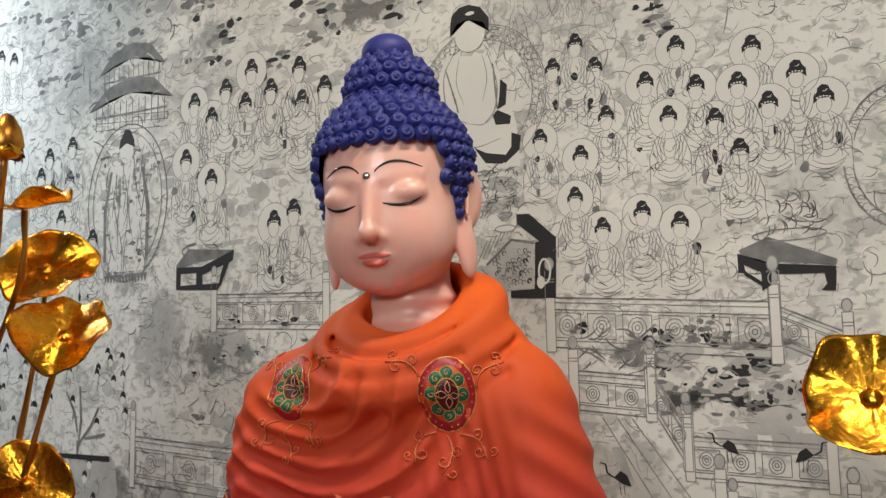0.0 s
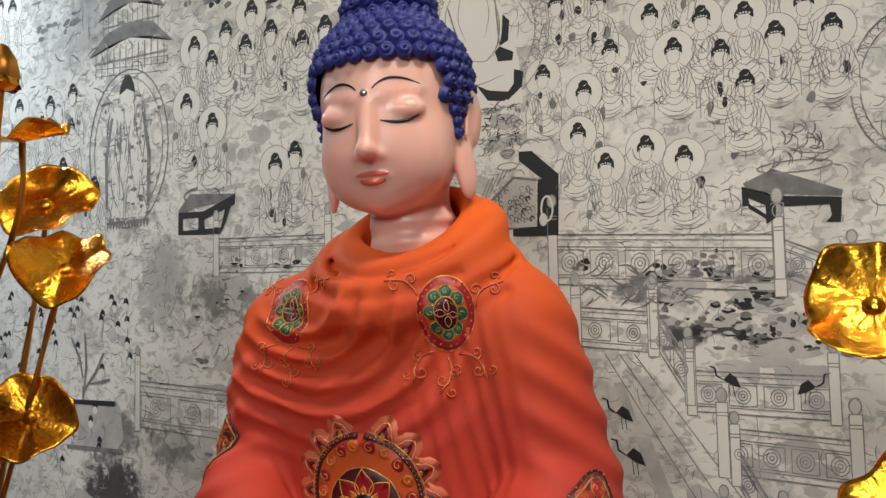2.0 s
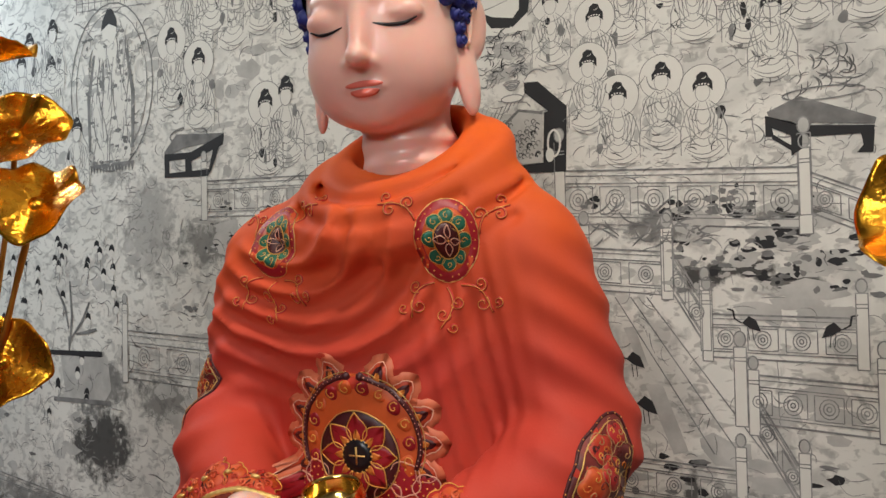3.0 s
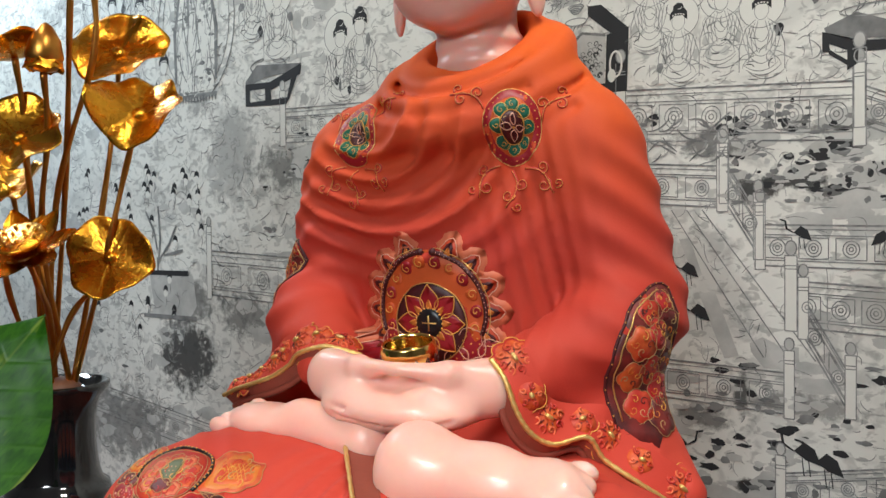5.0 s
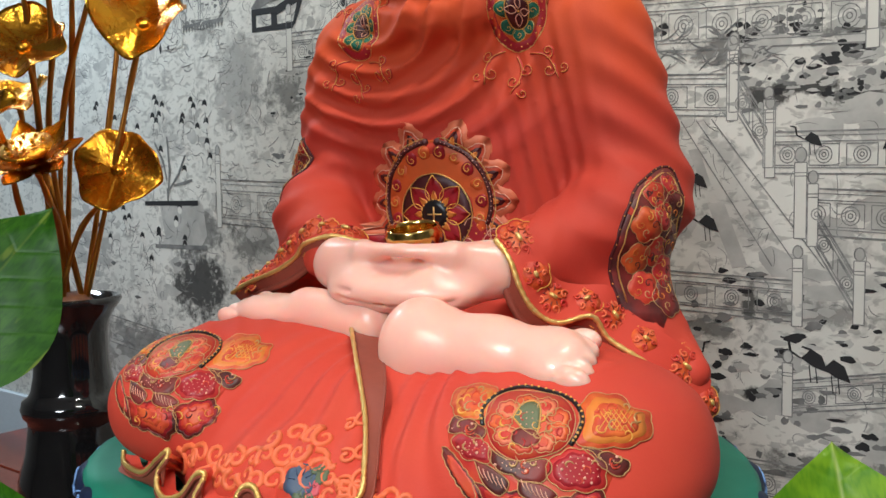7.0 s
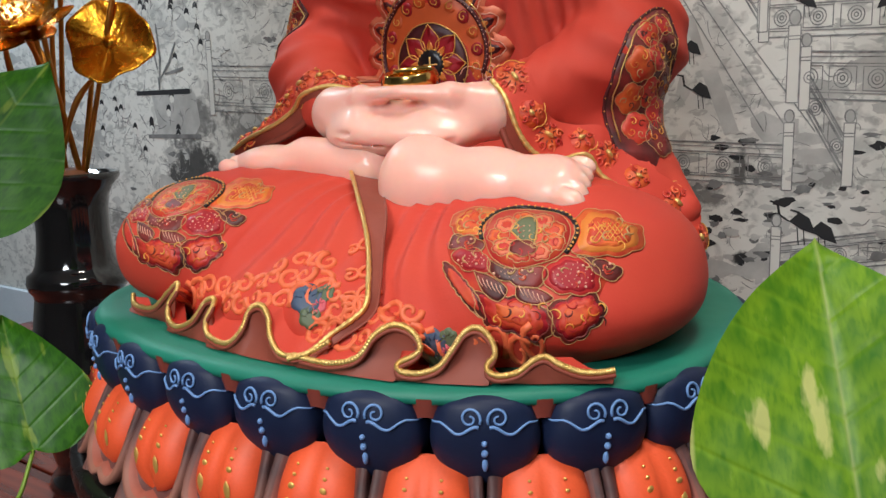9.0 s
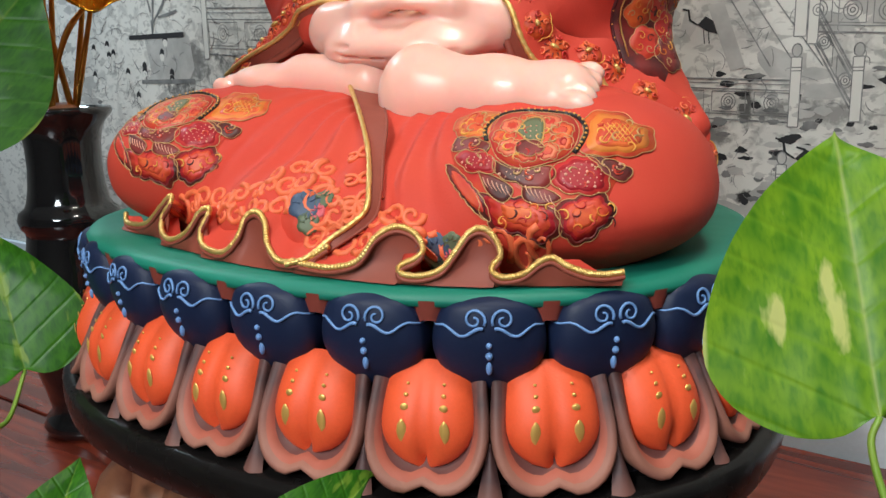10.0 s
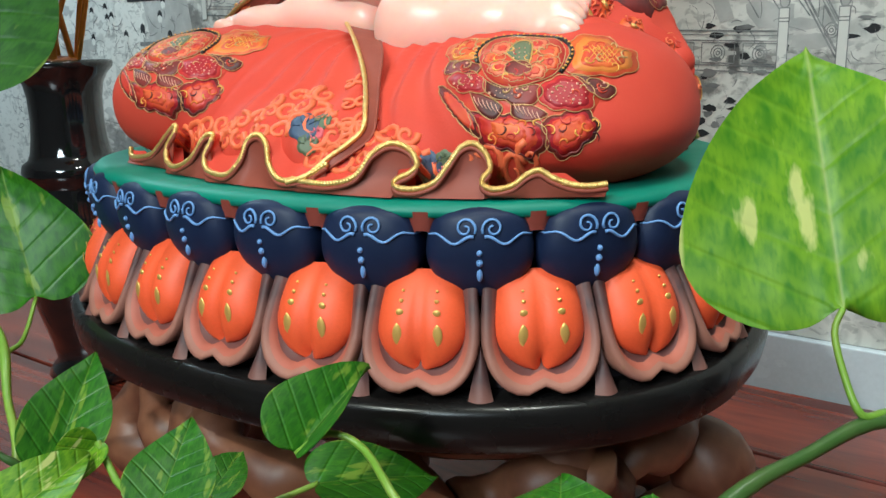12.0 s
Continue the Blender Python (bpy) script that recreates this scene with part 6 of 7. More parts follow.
def leaf_material(name, deep, light, pale, shade):
    m = bpy.data.materials.new(name)
    m.use_nodes = True
    n, l = m.node_tree.nodes, m.node_tree.links
    b = n["Principled BSDF"]
    b.inputs["Roughness"].default_value = 0.42
    b.inputs["Specular IOR Level"].default_value = 0.35
    uv = n.new("ShaderNodeUVMap")
    sep = n.new("ShaderNodeSeparateXYZ")
    l.new(uv.outputs[0], sep.inputs[0])

    def maths(op, a, b2=None):
        k = n.new("ShaderNodeMath")
        k.operation = op
        for i, v in enumerate((a, b2)):
            if v is None:
                continue
            if isinstance(v, (int, float)):
                k.inputs[i].default_value = v
            else:
                l.new(v, k.inputs[i])
        return k.outputs[0]
    across = maths("ABSOLUTE", maths("SUBTRACT", sep.outputs["X"], 0.5))
    run = maths("SUBTRACT", sep.outputs["Y"], maths("MULTIPLY", across, 0.55))
    wave = maths("SINE", maths("MULTIPLY", run, 38.0))
    vein = maths("POWER", maths("MAXIMUM", wave, 0.0), 10.0)
    rib = maths("POWER", maths("MAXIMUM", maths("SUBTRACT", 1.0, maths("MULTIPLY", across, 85.0)), 0.0), 1.0)
    mp = n.new("ShaderNodeMapping")
    mp.inputs["Scale"].default_value = (6.5, 2.2, 1)
    mp.inputs["Rotation"].default_value = (0, 0, 0.45)
    l.new(uv.outputs[0], mp.inputs["Vector"])
    obj = n.new("ShaderNodeObjectInfo")
    shift = n.new("ShaderNodeVectorMath")
    shift.operation = "ADD"
    l.new(mp.outputs[0], shift.inputs[0])
    l.new(maths("MULTIPLY", obj.outputs["Random"], 40.0), shift.inputs[1])
    nz = n.new("ShaderNodeTexNoise")
    nz.inputs["Scale"].default_value, nz.inputs["Detail"].default_value = 1.2, 4
    l.new(shift.outputs[0], nz.inputs["Vector"])
    streak = n.new("ShaderNodeMapRange")
    streak.inputs["From Min"].default_value, streak.inputs["From Max"].default_value = 0.60, 0.66
    l.new(nz.outputs["Fac"], streak.inputs["Value"])
    soft = n.new("ShaderNodeTexNoise")
    soft.inputs["Scale"].default_value = 3.0
    l.new(shift.outputs[0], soft.inputs["Vector"])

    def blend(f, a, c):
        k = n.new("ShaderNodeMix")
        k.data_type = "RGBA"
        l.new(f, k.inputs["Factor"])
        for key, v in (("A", a), ("B", c)):
            if isinstance(v, tuple):
                k.inputs[key].default_value = (*v, 1)
            else:
                l.new(v, k.inputs[key])
        return k.outputs["Result"]
    col = blend(maths("ADD", maths("MULTIPLY", soft.outputs["Fac"], 2.0), -0.5), deep, light)
    speck = n.new("ShaderNodeTexNoise")
    speck.inputs["Scale"].default_value, speck.inputs["Detail"].default_value = 11.0, 6
    l.new(shift.outputs[0], speck.inputs["Vector"])
    fleck = n.new("ShaderNodeMapRange")
    fleck.inputs["From Min"].default_value, fleck.inputs["From Max"].default_value = 0.46, 0.66
    l.new(speck.outputs["Fac"], fleck.inputs["Value"])
    col = blend(maths("MULTIPLY", fleck.outputs[0], 0.45), col, deep)
    rill = maths("SINE", maths("ADD", maths("MULTIPLY", run, 52.0), maths("MULTIPLY", soft.outputs["Fac"], 9.0)))
    col = blend(maths("MULTIPLY", maths("MAXIMUM", rill, 0.0), 0.40), col, light)
    col = blend(maths("MULTIPLY", vein, 0.22), col, light)
    col = blend(maths("MULTIPLY", streak.outputs[0], shade), col, pale)
    col = blend(maths("MULTIPLY", rib, 0.30), col, pale)
    margin = maths("MINIMUM", maths("MULTIPLY", maths("MAXIMUM", maths("SUBTRACT", across, 0.482), 0.0), 60.0), 0.7)
    col = blend(margin, col, pale)
    l.new(col, b.inputs["Base Color"])
    bp = n.new("ShaderNodeBump")
    bp.inputs["Strength"].default_value, bp.inputs["Distance"].default_value = 0.6, 0.001
    l.new(maths("ADD", maths("MULTIPLY", vein, -0.6), maths("MULTIPLY", rib, -0.25)), bp.inputs["Height"])
    l.new(bp.outputs[0], b.inputs["Normal"])
    tr = n.new("ShaderNodeBsdfTranslucent")
    l.new(col, tr.inputs["Color"])
    mx = n.new("ShaderNodeMixShader")
    mx.inputs[0].default_value = 0.30
    l.new(b.outputs[0], mx.inputs[1])
    l.new(tr.outputs[0], mx.inputs[2])
    l.new(mx.outputs[0], n["Material Output"].inputs["Surface"])
    return m


LEAFG = leaf_material("pothos_leaf", (0.016, 0.095, 0.006), (0.065, 0.22, 0.010), (0.30, 0.42, 0.05), 0.6)
LEAFL = leaf_material("pothos_leaf_light", (0.050, 0.20, 0.010), (0.25, 0.43, 0.018), (0.66, 0.66, 0.24), 0.85)
PETIOLE = mat("green_petiole", (0.15, 0.30, 0.03), 0.35, second=(0.30, 0.36, 0.06), scale=25)
STEMD = mat("dark_vine_stem", (0.035, 0.09, 0.015), 0.4, second=(0.08, 0.12, 0.03), scale=30)
SOIL = mat("dark_soil", (0.03, 0.02, 0.014), 0.9, bump=0.8)
POT = mat("brown_glazed_pot", (0.10, 0.045, 0.025), 0.25, coat=0.5)


def heart_leaf(length, width, fold, droop, wave, seed):
    """A heart-shaped blade: round lobes at its foot, a drawn-out tip, quilted between its side veins."""
    r = random.Random(seed)
    ph = r.uniform(0, 6.28)
    nu, nv = 18, 34
    edge = spline([(0.015, 0.000, 0), (0.13, -0.060, 0), (0.29, -0.045, 0), (0.43, 0.060, 0), (0.50, 0.220, 0), (0.475, 0.400, 0), (0.385, 0.580, 0), (0.25, 0.760, 0), (0.13, 0.880, 0), (0.05, 0.955, 0), (0.004, 1.0, 0)], 60)
    vs, uvs = [], []
    for j in range(nv + 1):
        v = j / nv
        t = v * (len(edge) - 1)
        a, b = edge[int(t)], edge[min(int(t) + 1, len(edge) - 1)]
        ex, ey = a[0] + (b[0] - a[0]) * (t % 1), a[1] + (b[1] - a[1]) * (t % 1)
        for i in range(nu + 1):
            u = 2 * i / nu - 1
            side = 1 + 0.05 * math.sin(ph + (2 if u > 0 else 0))
            x = width * u * ex * side * (1 + 0.025 * math.sin(15 * v + ph) * abs(u) ** 3)
            y = length * (v + (ey - v) * abs(u) ** 1.2)
            quilt = 0.006 * width * math.sin(38 * (v + 0.30 * abs(u)) * (1 - 0.25 * v)) * abs(u) ** 0.6 * (1 - abs(u)) ** 0.5
            z = fold * abs(x) - droop * length * v * v + wave * width * abs(u) ** 2 * math.sin(7 * v + ph + (1.5 if u > 0 else 0)) * 0.12 + quilt - 0.25 * fold * x * x / max(width, 1e-6)
            vs.append((x, y, z))
            uvs.append((0.5 + u * ex, 0.06 + 0.94 * y / length))
    n = len(vs)
    fs = [(j * (nu + 1) + i, j * (nu + 1) + i + 1, (j + 1) * (nu + 1) + i + 1, (j + 1) * (nu + 1) + i) for j in range(nv) for i in range(nu)]
    back = [(x, y, z - 0.0006) for x, y, z in vs]
    return vs + back, fs + [tuple(k + n for k in reversed(f)) for f in fs], uvs + uvs


def leaf_mesh(material, *args):
    vs, fs, uvs = heart_leaf(*args)
    me = mesh_of("leaf", vs, fs, material)
    lay = me.uv_layers.new(name="UVMap")
    for loop in me.loops:
        lay.data[loop.index].uv = uvs[loop.vertex_index]
    return me


def leaf_pose(base, tip, face):
    y = (Vector(tip) - Vector(base)).normalized()
    z = Vector(face)
    z = (z - y * z.dot(y)).normalized()
    m = Matrix.Identity(4)
    m.col[0], m.col[1], m.col[2] = (*y.cross(z), 0), (*y, 0), (*z, 0)
    m.translation = base
    return m


def plant(label, pot_at, leaves, stems, seed):
    p = tagged(new("pothos_plant"), label, "plant", "potted pothos plants")
    p.location = pot_at
    o = Vector(pot_at)
    pot = part("pot", mesh_of("pot", *lathe([(0.0005, 0.0), (0.045, 0.0), (0.050, 0.006), (0.058, 0.05), (0.062, 0.085), (0.065, 0.09), (0.065, 0.098), (0.060, 0.098), (0.057, 0.085), (0.0005, 0.083)], 40), POT), p, "small brown glazed pot")
    part("soil", mesh_of("soil", *lathe([(0.0565, 0.086), (0.03, 0.089), (0.0005, 0.088)], 24), SOIL), pot)
    for k, (pts, r, m) in enumerate(stems):
        q = spline([Vector(a) - o for a in pts], 36)
        part("stem", mesh_of("stem", *tube(q, [r * (1 + 0.12 * math.sin(i * 0.55 + k)) for i in range(len(q))], 8), m), p)
    for k, (base, tip, face, wide, fold, droop, m, foot) in enumerate(leaves):
        length = (Vector(tip) - Vector(base)).length
        ob = part("leaf", leaf_mesh(m, length, length * wide, fold, droop, 0.5, seed + k), p, "", leaf_pose(Vector(base) - o, Vector(tip) - o, face))
        if foot:
            q = [Vector(f) for f in foot]
            inv = leaf_pose(base, tip, face).inverted()
            pts = spline([inv @ Vector(base)] + [inv @ f for f in q], 18)
            part("petiole", mesh_of("petiole", *tube(pts, [0.0016 + 0.0006 * i / len(pts) for i in range(len(pts))], 7), PETIOLE), ob, "slim green stalk")
    return p


POT_L, POT_R = (-0.33, -0.02, TABLE_Z), (0.34, 0.20, TABLE_Z)
plant("variegated green pothos with heart-shaped leaves in a pot", POT_L, [
    ((-0.556, 0.170, 1.318), (-0.525, 0.261, 1.437), (0.62, -0.78, 0.10), 0.92, 0.15, 0.05, LEAFG, [(-0.545, 0.14, 1.27), (-0.47, 0.08, 1.12)]),
    ((-0.435, 0.165, 1.138), (-0.478, 0.172, 1.238), (0.75, -0.62, 0.20), 0.95, 0.12, 0.06, LEAFG, [(-0.417, 0.141, 1.114), (-0.403, 0.118, 1.110), (-0.390, 0.080, 1.085)]),
    ((-0.096, 0.026, 1.133), (-0.114, 0.060, 1.160), (0.50, -0.55, 0.70), 0.82, 0.20, 0.10, LEAFG, [(-0.105, 0.005, 1.11), (-0.16, -0.01, 1.05)]),
    ((-0.166, 0.020, 1.136), (-0.186, 0.060, 1.177), (0.65, -0.65, 0.35), 0.66, 0.55, 0.05, LEAFG, [(-0.170, 0.0, 1.11), (-0.20, -0.015, 1.05)]),
    ((-0.143, 0.030, 1.150), (-0.148, 0.006, 1.134), (0.60, -0.60, 0.50), 0.75, 0.9, 0.05, LEAFL, [(-0.125, 0.026, 1.138), (-0.105, 0.022, 1.125), (-0.15, -0.01, 1.06)]),
    ((-0.128, -0.030, 1.138), (-0.136, 0.022, 1.152), (0.45, -0.40, 0.85), 0.70, 0.3, 0.05, LEAFL, [(-0.135, -0.05, 1.11), (-0.19, -0.04, 1.05)]),
    ((-0.098, 0.123, 1.100), (-0.065, 0.188, 1.090), (0.20, -0.30, 0.93), 0.70, 0.2, 0.10, LEAFG, [(-0.12, 0.09, 1.09), (-0.18, 0.04, 1.05)]),
    ((-0.141, 0.087, 1.097), (-0.151, 0.120, 1.108), (0.50, -0.55, 0.70), 0.75, 0.2, 0.10, LEAFG, [(-0.145, 0.06, 1.085), (-0.19, 0.02, 1.05)]),
], [
    ([(-0.340, -0.02, 0.955), (-0.30, 0.02, 1.03), (-0.262, 0.047, 1.090), (-0.294, 0.065, 1.125), (-0.320, 0.079, 1.151), (-0.37, 0.09, 1.17)], 0.0028, PETIOLE),
    ([(-0.320, -0.02, 0.955), (-0.26, -0.03, 1.02), (-0.20, -0.015, 1.05), (-0.16, -0.01, 1.055), (-0.19, 0.02, 1.05)], 0.0026, STEMD),
    ([(-0.345, -0.01, 0.955), (-0.37, 0.04, 1.03), (-0.390, 0.080, 1.085), (-0.385, 0.09, 1.15), (-0.47, 0.08, 1.12)], 0.0026, STEMD),
    ([(-0.252, 0.049, 1.097), (-0.263, 0.039, 1.108), (-0.290, 0.030, 1.125)], 0.0022, STEMD),
], 20)
plant("bright green pothos with large variegated leaf in a pot", POT_R, [
    ((0.121, 0.269, 1.193), (0.082, 0.322, 1.319), (0.16, -0.88, 0.44), 1.02, 0.30, 0.03, LEAFL, [(0.119, 0.264, 1.181), (0.127, 0.258, 1.160), (0.136, 0.254, 1.146), (0.145, 0.266, 1.145)]),
    ((-0.070, 0.082, 1.142), (-0.075, 0.141, 1.167), (0.10, -0.45, 0.89), 0.62, 1.1, 0.06, LEAFG, [(-0.060, 0.094, 1.150), (-0.042, 0.098, 1.145), (-0.010, 0.086, 1.130), (0.03, 0.10, 1.08)]),
    ((0.055, 0.102, 1.134), (0.040, 0.130, 1.145), (0.10, -0.35, 0.93), 1.5, 0.15, 0.15, LEAFG, [(0.07, 0.09, 1.11), (0.10, 0.10, 1.07)]),
    ((0.088, 0.118, 1.136), (0.079, 0.135, 1.146), (0.05, -0.35, 0.93), 1.1, 0.15, 0.15, LEAFG, [(0.10, 0.10, 1.11), (0.12, 0.11, 1.07)]),
], [
    ([(0.33, 0.20, 0.955), (0.26, 0.27, 1.06), (0.19, 0.285, 1.130), (0.146, 0.265, 1.142), (0.117, 0.222, 1.132), (0.096, 0.187, 1.121), (0.06, 0.13, 1.08), (0.03, 0.10, 1.08)], 0.0038, STEMD),
    ([(0.34, 0.19, 0.955), (0.25, 0.15, 1.03), (0.12, 0.11, 1.07), (0.09, 0.10, 1.07)], 0.0026, STEMD),
], 50)

# ---- the ink mural on the wall ----
mural = tagged(new("mural"), "black ink mural of plain robed shapes, terraces and trees", "mural")
part("paper", mesh_of("paper", [(x, y, z) for y in (WALL_Y, WALL_Y + 0.0035) for x, z in ((-3.0, 0.944), (2.0, 0.944), (2.0, 2.695), (-3.0, 2.695))],
                      [(0, 1, 2, 3), (7, 6, 5, 4), (0, 4, 5, 1), (1, 5, 6, 2), (2, 6, 7, 3), (3, 7, 4, 0)], PAPER, False), mural, "warm white mural paper")
ink = Shape()
mr = random.Random(11)


DEEP = [0.0]


def lay(level):
    return WALL_Y - 0.00030 - 0.00008 * level - mr.uniform(0, 0.00006) - DEEP[0]


def stroke(pts, width, material=None, level=3, taper=True):
    """A flat brush line through (x, z) points."""
    n = len(pts)
    if n < 2:
        return
    vs, y = [], lay(level)
    for i, (x, z) in enumerate(pts):
        x0, z0 = pts[max(i - 1, 0)]
        x1, z1 = pts[min(i + 1, n - 1)]
        dx, dz = x1 - x0, z1 - z0
        d = math.hypot(dx, dz) or 1e-6
        w = width * 0.5 * ((0.35 + 0.65 * math.sin(math.pi * (i + 0.4) / n)) if taper else 1)
        vs += [(x - dz / d * w, y, z + dx / d * w), (x + dz / d * w, y, z - dx / d * w)]
    ink.add((vs, [(2 * i, 2 * i + 1, 2 * i + 3, 2 * i + 2) for i in range(n - 1)]), material or INK_LINE)


def patch(pts, material, level=1):
    y = lay(level)
    cx, cz = sum(p[0] for p in pts) / len(pts), sum(p[1] for p in pts) / len(pts)
    n = len(pts)
    ink.add(([(cx, y, cz)] + [(x, y, z) for x, z in pts], [(0, 1 + i, 1 + (i + 1) % n) for i in range(n)]), material)


def ring(x, z, rx, rz, width, material=None, level=3, a0=0.0, a1=2 * math.pi, n=28):
    stroke([(x + rx * math.cos(a0 + (a1 - a0) * i / n), z + rz * math.sin(a0 + (a1 - a0) * i / n)) for i in range(n + 1)], width, material, level, False)


def oval_patch(x, z, rx, rz, material, level=1, n=18, rough=0.0):
    patch([(x + rx * (1 + rough * mr.uniform(-1, 1)) * math.cos(2 * math.pi * i / n), z + rz * (1 + rough * mr.uniform(-1, 1)) * math.sin(2 * math.pi * i / n)) for i in range(n)], material, level)


def wisp(x, z, length, ang, bend, width, material=None, level=2):
    pts = []
    for i in range(7):
        t = i / 6 - 0.5
        a, b = t * length, bend * length * (4 * t * t - 1) * 0.25
        pts.append((x + a * math.cos(ang) - b * math.sin(ang), z + a * math.sin(ang) + b * math.cos(ang)))
    stroke(pts, width, material, level)


def robed(x, z, s, halo):
    """A plain robed shape: blank oval, dark cap, falling lines."""
    DEEP[0] = (DEEP[0] + 0.00008) % 0.00048
    if halo:
        oval_patch(x, z + 0.004 * s, 0.027 * s, 0.027 * s, BLANK, 2, 24)
        ring(x, z + 0.004 * s, 0.027 * s, 0.027 * s, 0.0009 * s, INK_LINE, 3)
    body = [(-0.010, -0.014), (0.010, -0.014), (0.024, -0.026), (0.030, -0.055), (0.026, -0.080), (-0.026, -0.080), (-0.030, -0.055), (-0.024, -0.026)]
    patch([(x + a * s, z + b * s) for a, b in body], BLANK, 2)
    for k in range(4):
        f = 0.25 + 0.22 * k
        ring(x, z - 0.012 * s, 0.006 * s + 0.020 * f * s, 0.018 * s + 0.040 * f * s, 0.0009 * s, INK_LINE, 3, math.pi * 1.08, math.pi * 1.92, 12)
    for side in (-1, 1):
        for k in range(3):
            stroke([(x + side * a * s, z + b * s) for a, b in ((0.004 + 0.004 * k, -0.014 - 0.002 * k), (0.009 + 0.004 * k, -0.032), (0.005 + 0.005 * k, -0.052 - 0.004 * k))], 0.0011 * s, INK_LINE, 3)
        for k in range(4):
            wisp(x + side * (0.010 + 0.005 * k) * s, z - (0.058 + 0.005 * (k % 2)) * s, 0.022 * s, side * (0.6 + 0.25 * k) + 1.57, side * 0.7, 0.0011 * s, INK_LINE, 3)
    for k in range(3):
        wisp(x + mr.uniform(-0.006, 0.006) * s, z - (0.066 + 0.005 * k) * s, 0.042 * s, mr.uniform(-0.1, 0.1), 0.9, 0.0011 * s, INK_LINE, 3)
    for k in range(7):
        wisp(x + mr.uniform(-0.026, 0.026) * s, z + mr.uniform(-0.074, -0.026) * s, mr.uniform(0.008, 0.018) * s, mr.uniform(0, 3.1), mr.uniform(-1.2, 1.2), mr.uniform(0.0008, 0.0018) * s, mr.choice((INK_LINE, INK_MID, INK)), 3)
    for side in (-1, 1):
        stroke([(x + side * a * s, z + b * s) for a, b in ((0.007, -0.012), (0.019, -0.022), (0.027, -0.045), (0.027, -0.075))], 0.0014 * s, INK_LINE, 3)
    for k in range(6):
        oval_patch(x + mr.uniform(-0.026, 0.026) * s, z + mr.uniform(-0.08, -0.02) * s, mr.uniform(0.002, 0.006) * s, mr.uniform(0.003, 0.010) * s, mr.choice((INK_SOFT, INK_MID, INK_SOFT, INK)), 2, 9, 0.3)
    oval_patch(x, z - 0.002 * s, 0.0085 * s, 0.0112 * s, BLANK, 4)
    ring(x, z - 0.002 * s, 0.0085 * s, 0.0112 * s, 0.0008 * s, INK_LINE, 5)
    patch([(x + a * s, z + b * s) for a, b in ((-0.0112, 0.000), (-0.0115, 0.008), (-0.0070, 0.0135), (-0.0065, 0.0185), (-0.001, 0.0225), (0.0055, 0.0205), (0.0075, 0.0150), (0.0118, 0.0095), (0.0118, -0.001), (0.0075, 0.0052), (-0.006, 0.0058))], INK, 6)
    for k in range(5):
        oval_patch(x + (-0.007 + 0.0035 * k) * s, z + (0.0062 + 0.0016 * math.sin(math.pi * k / 4)) * s, 0.0013 * s, 0.0011 * s, BLANK, 7, 7, 0.2)
    wisp(x + 0.002 * s, z + 0.0155 * s, 0.006 * s, 0.4, 1.0, 0.0009 * s, BLANK, 7)


RIGHT_HEADS = [(-0.256, 2.036), (-0.291, 2.007), (-0.229, 1.997), (-0.159, 1.963), (-0.116, 2.004), (-0.093, 1.947), (-0.041, 1.941), (-0.022, 1.985), (0.028, 1.943), (0.057, 1.907),
               (-0.006, 1.91), (-0.071, 1.899), (-0.13, 1.912), (-0.215, 1.926), (-0.314, 1.908), (-0.254, 1.876), (-0.043, 1.856), (-0.264, 1.819), (-0.226, 1.773), (-0.171, 1.79), (-0.122, 1.771)]
LEFT_HEADS = [(-1.009, 2.072), (-0.867, 2.11), (-0.929, 2.085), (-0.821, 2.066), (-0.757, 2.094), (-0.881, 2.051), (-0.964, 2.038), (-0.751, 2.034), (-0.702, 2.05), (-1.029, 1.968), (-0.963, 1.923),
              (-0.813, 1.833), (-0.769, 1.848), (-1.548, 2.035), (-1.439, 2.026), (-1.364, 2.04), (-1.466, 1.987), (-1.37, 1.97), (-1.394, 1.89), (-1.627, 2.277), (-1.579, 2.262), (-1.292, 1.841)]


def foliage(x0, x1, z0, z1, count, size, mats, level=1):
    for _ in range(count):
        cx, cz = mr.uniform(x0, x1), mr.uniform(z0, z1)
        for k in range(mr.randrange(2, 6)):
            oval_patch(cx + mr.gauss(0, size), cz + mr.gauss(0, size * 0.6), mr.uniform(0.25, 0.9) * size, mr.uniform(0.15, 0.45) * size, mr.choice(mats), level, 10, 0.35)


def scribble(x0, x1, z0, z1, count, length, width, mats=(None,), angs=(0.0, 0.4, 1.5, 2.7), level=2):
    for _ in range(count):
        wisp(mr.uniform(x0, x1), mr.uniform(z0, z1), mr.uniform(0.4, 1.4) * length, mr.choice(angs) + mr.uniform(-0.5, 0.5), mr.uniform(-1.5, 1.5), mr.uniform(0.5, 1.4) * width, mr.choice(mats), level)


# pale washes, clouds and rough drawing over the whole sheet
foliage(-1.9, 0.3, 1.75, 2.35, 70, 0.035, (INK_SOFT,), 0)
foliage(-1.9, 0.3, 1.0, 1.75, 90, 0.035, (INK_SOFT,), 0)
scribble(-1.9, 0.3, 1.70, 2.35, 1500, 0.026, 0.0013)
scribble(-0.5, 0.3, 1.66, 2.1, 700, 0.016, 0.0009)
scribble(-1.9, -0.5, 1.0, 1.75, 900, 0.030, 0.0016)
scribble(-0.5, 0.3, 1.0, 1.75, 700, 0.020, 0.0010)
scribble(-1.75, -1.0, 1.95, 2.35, 260, 0.03, 0.003, (INK_SOFT, INK_MID))
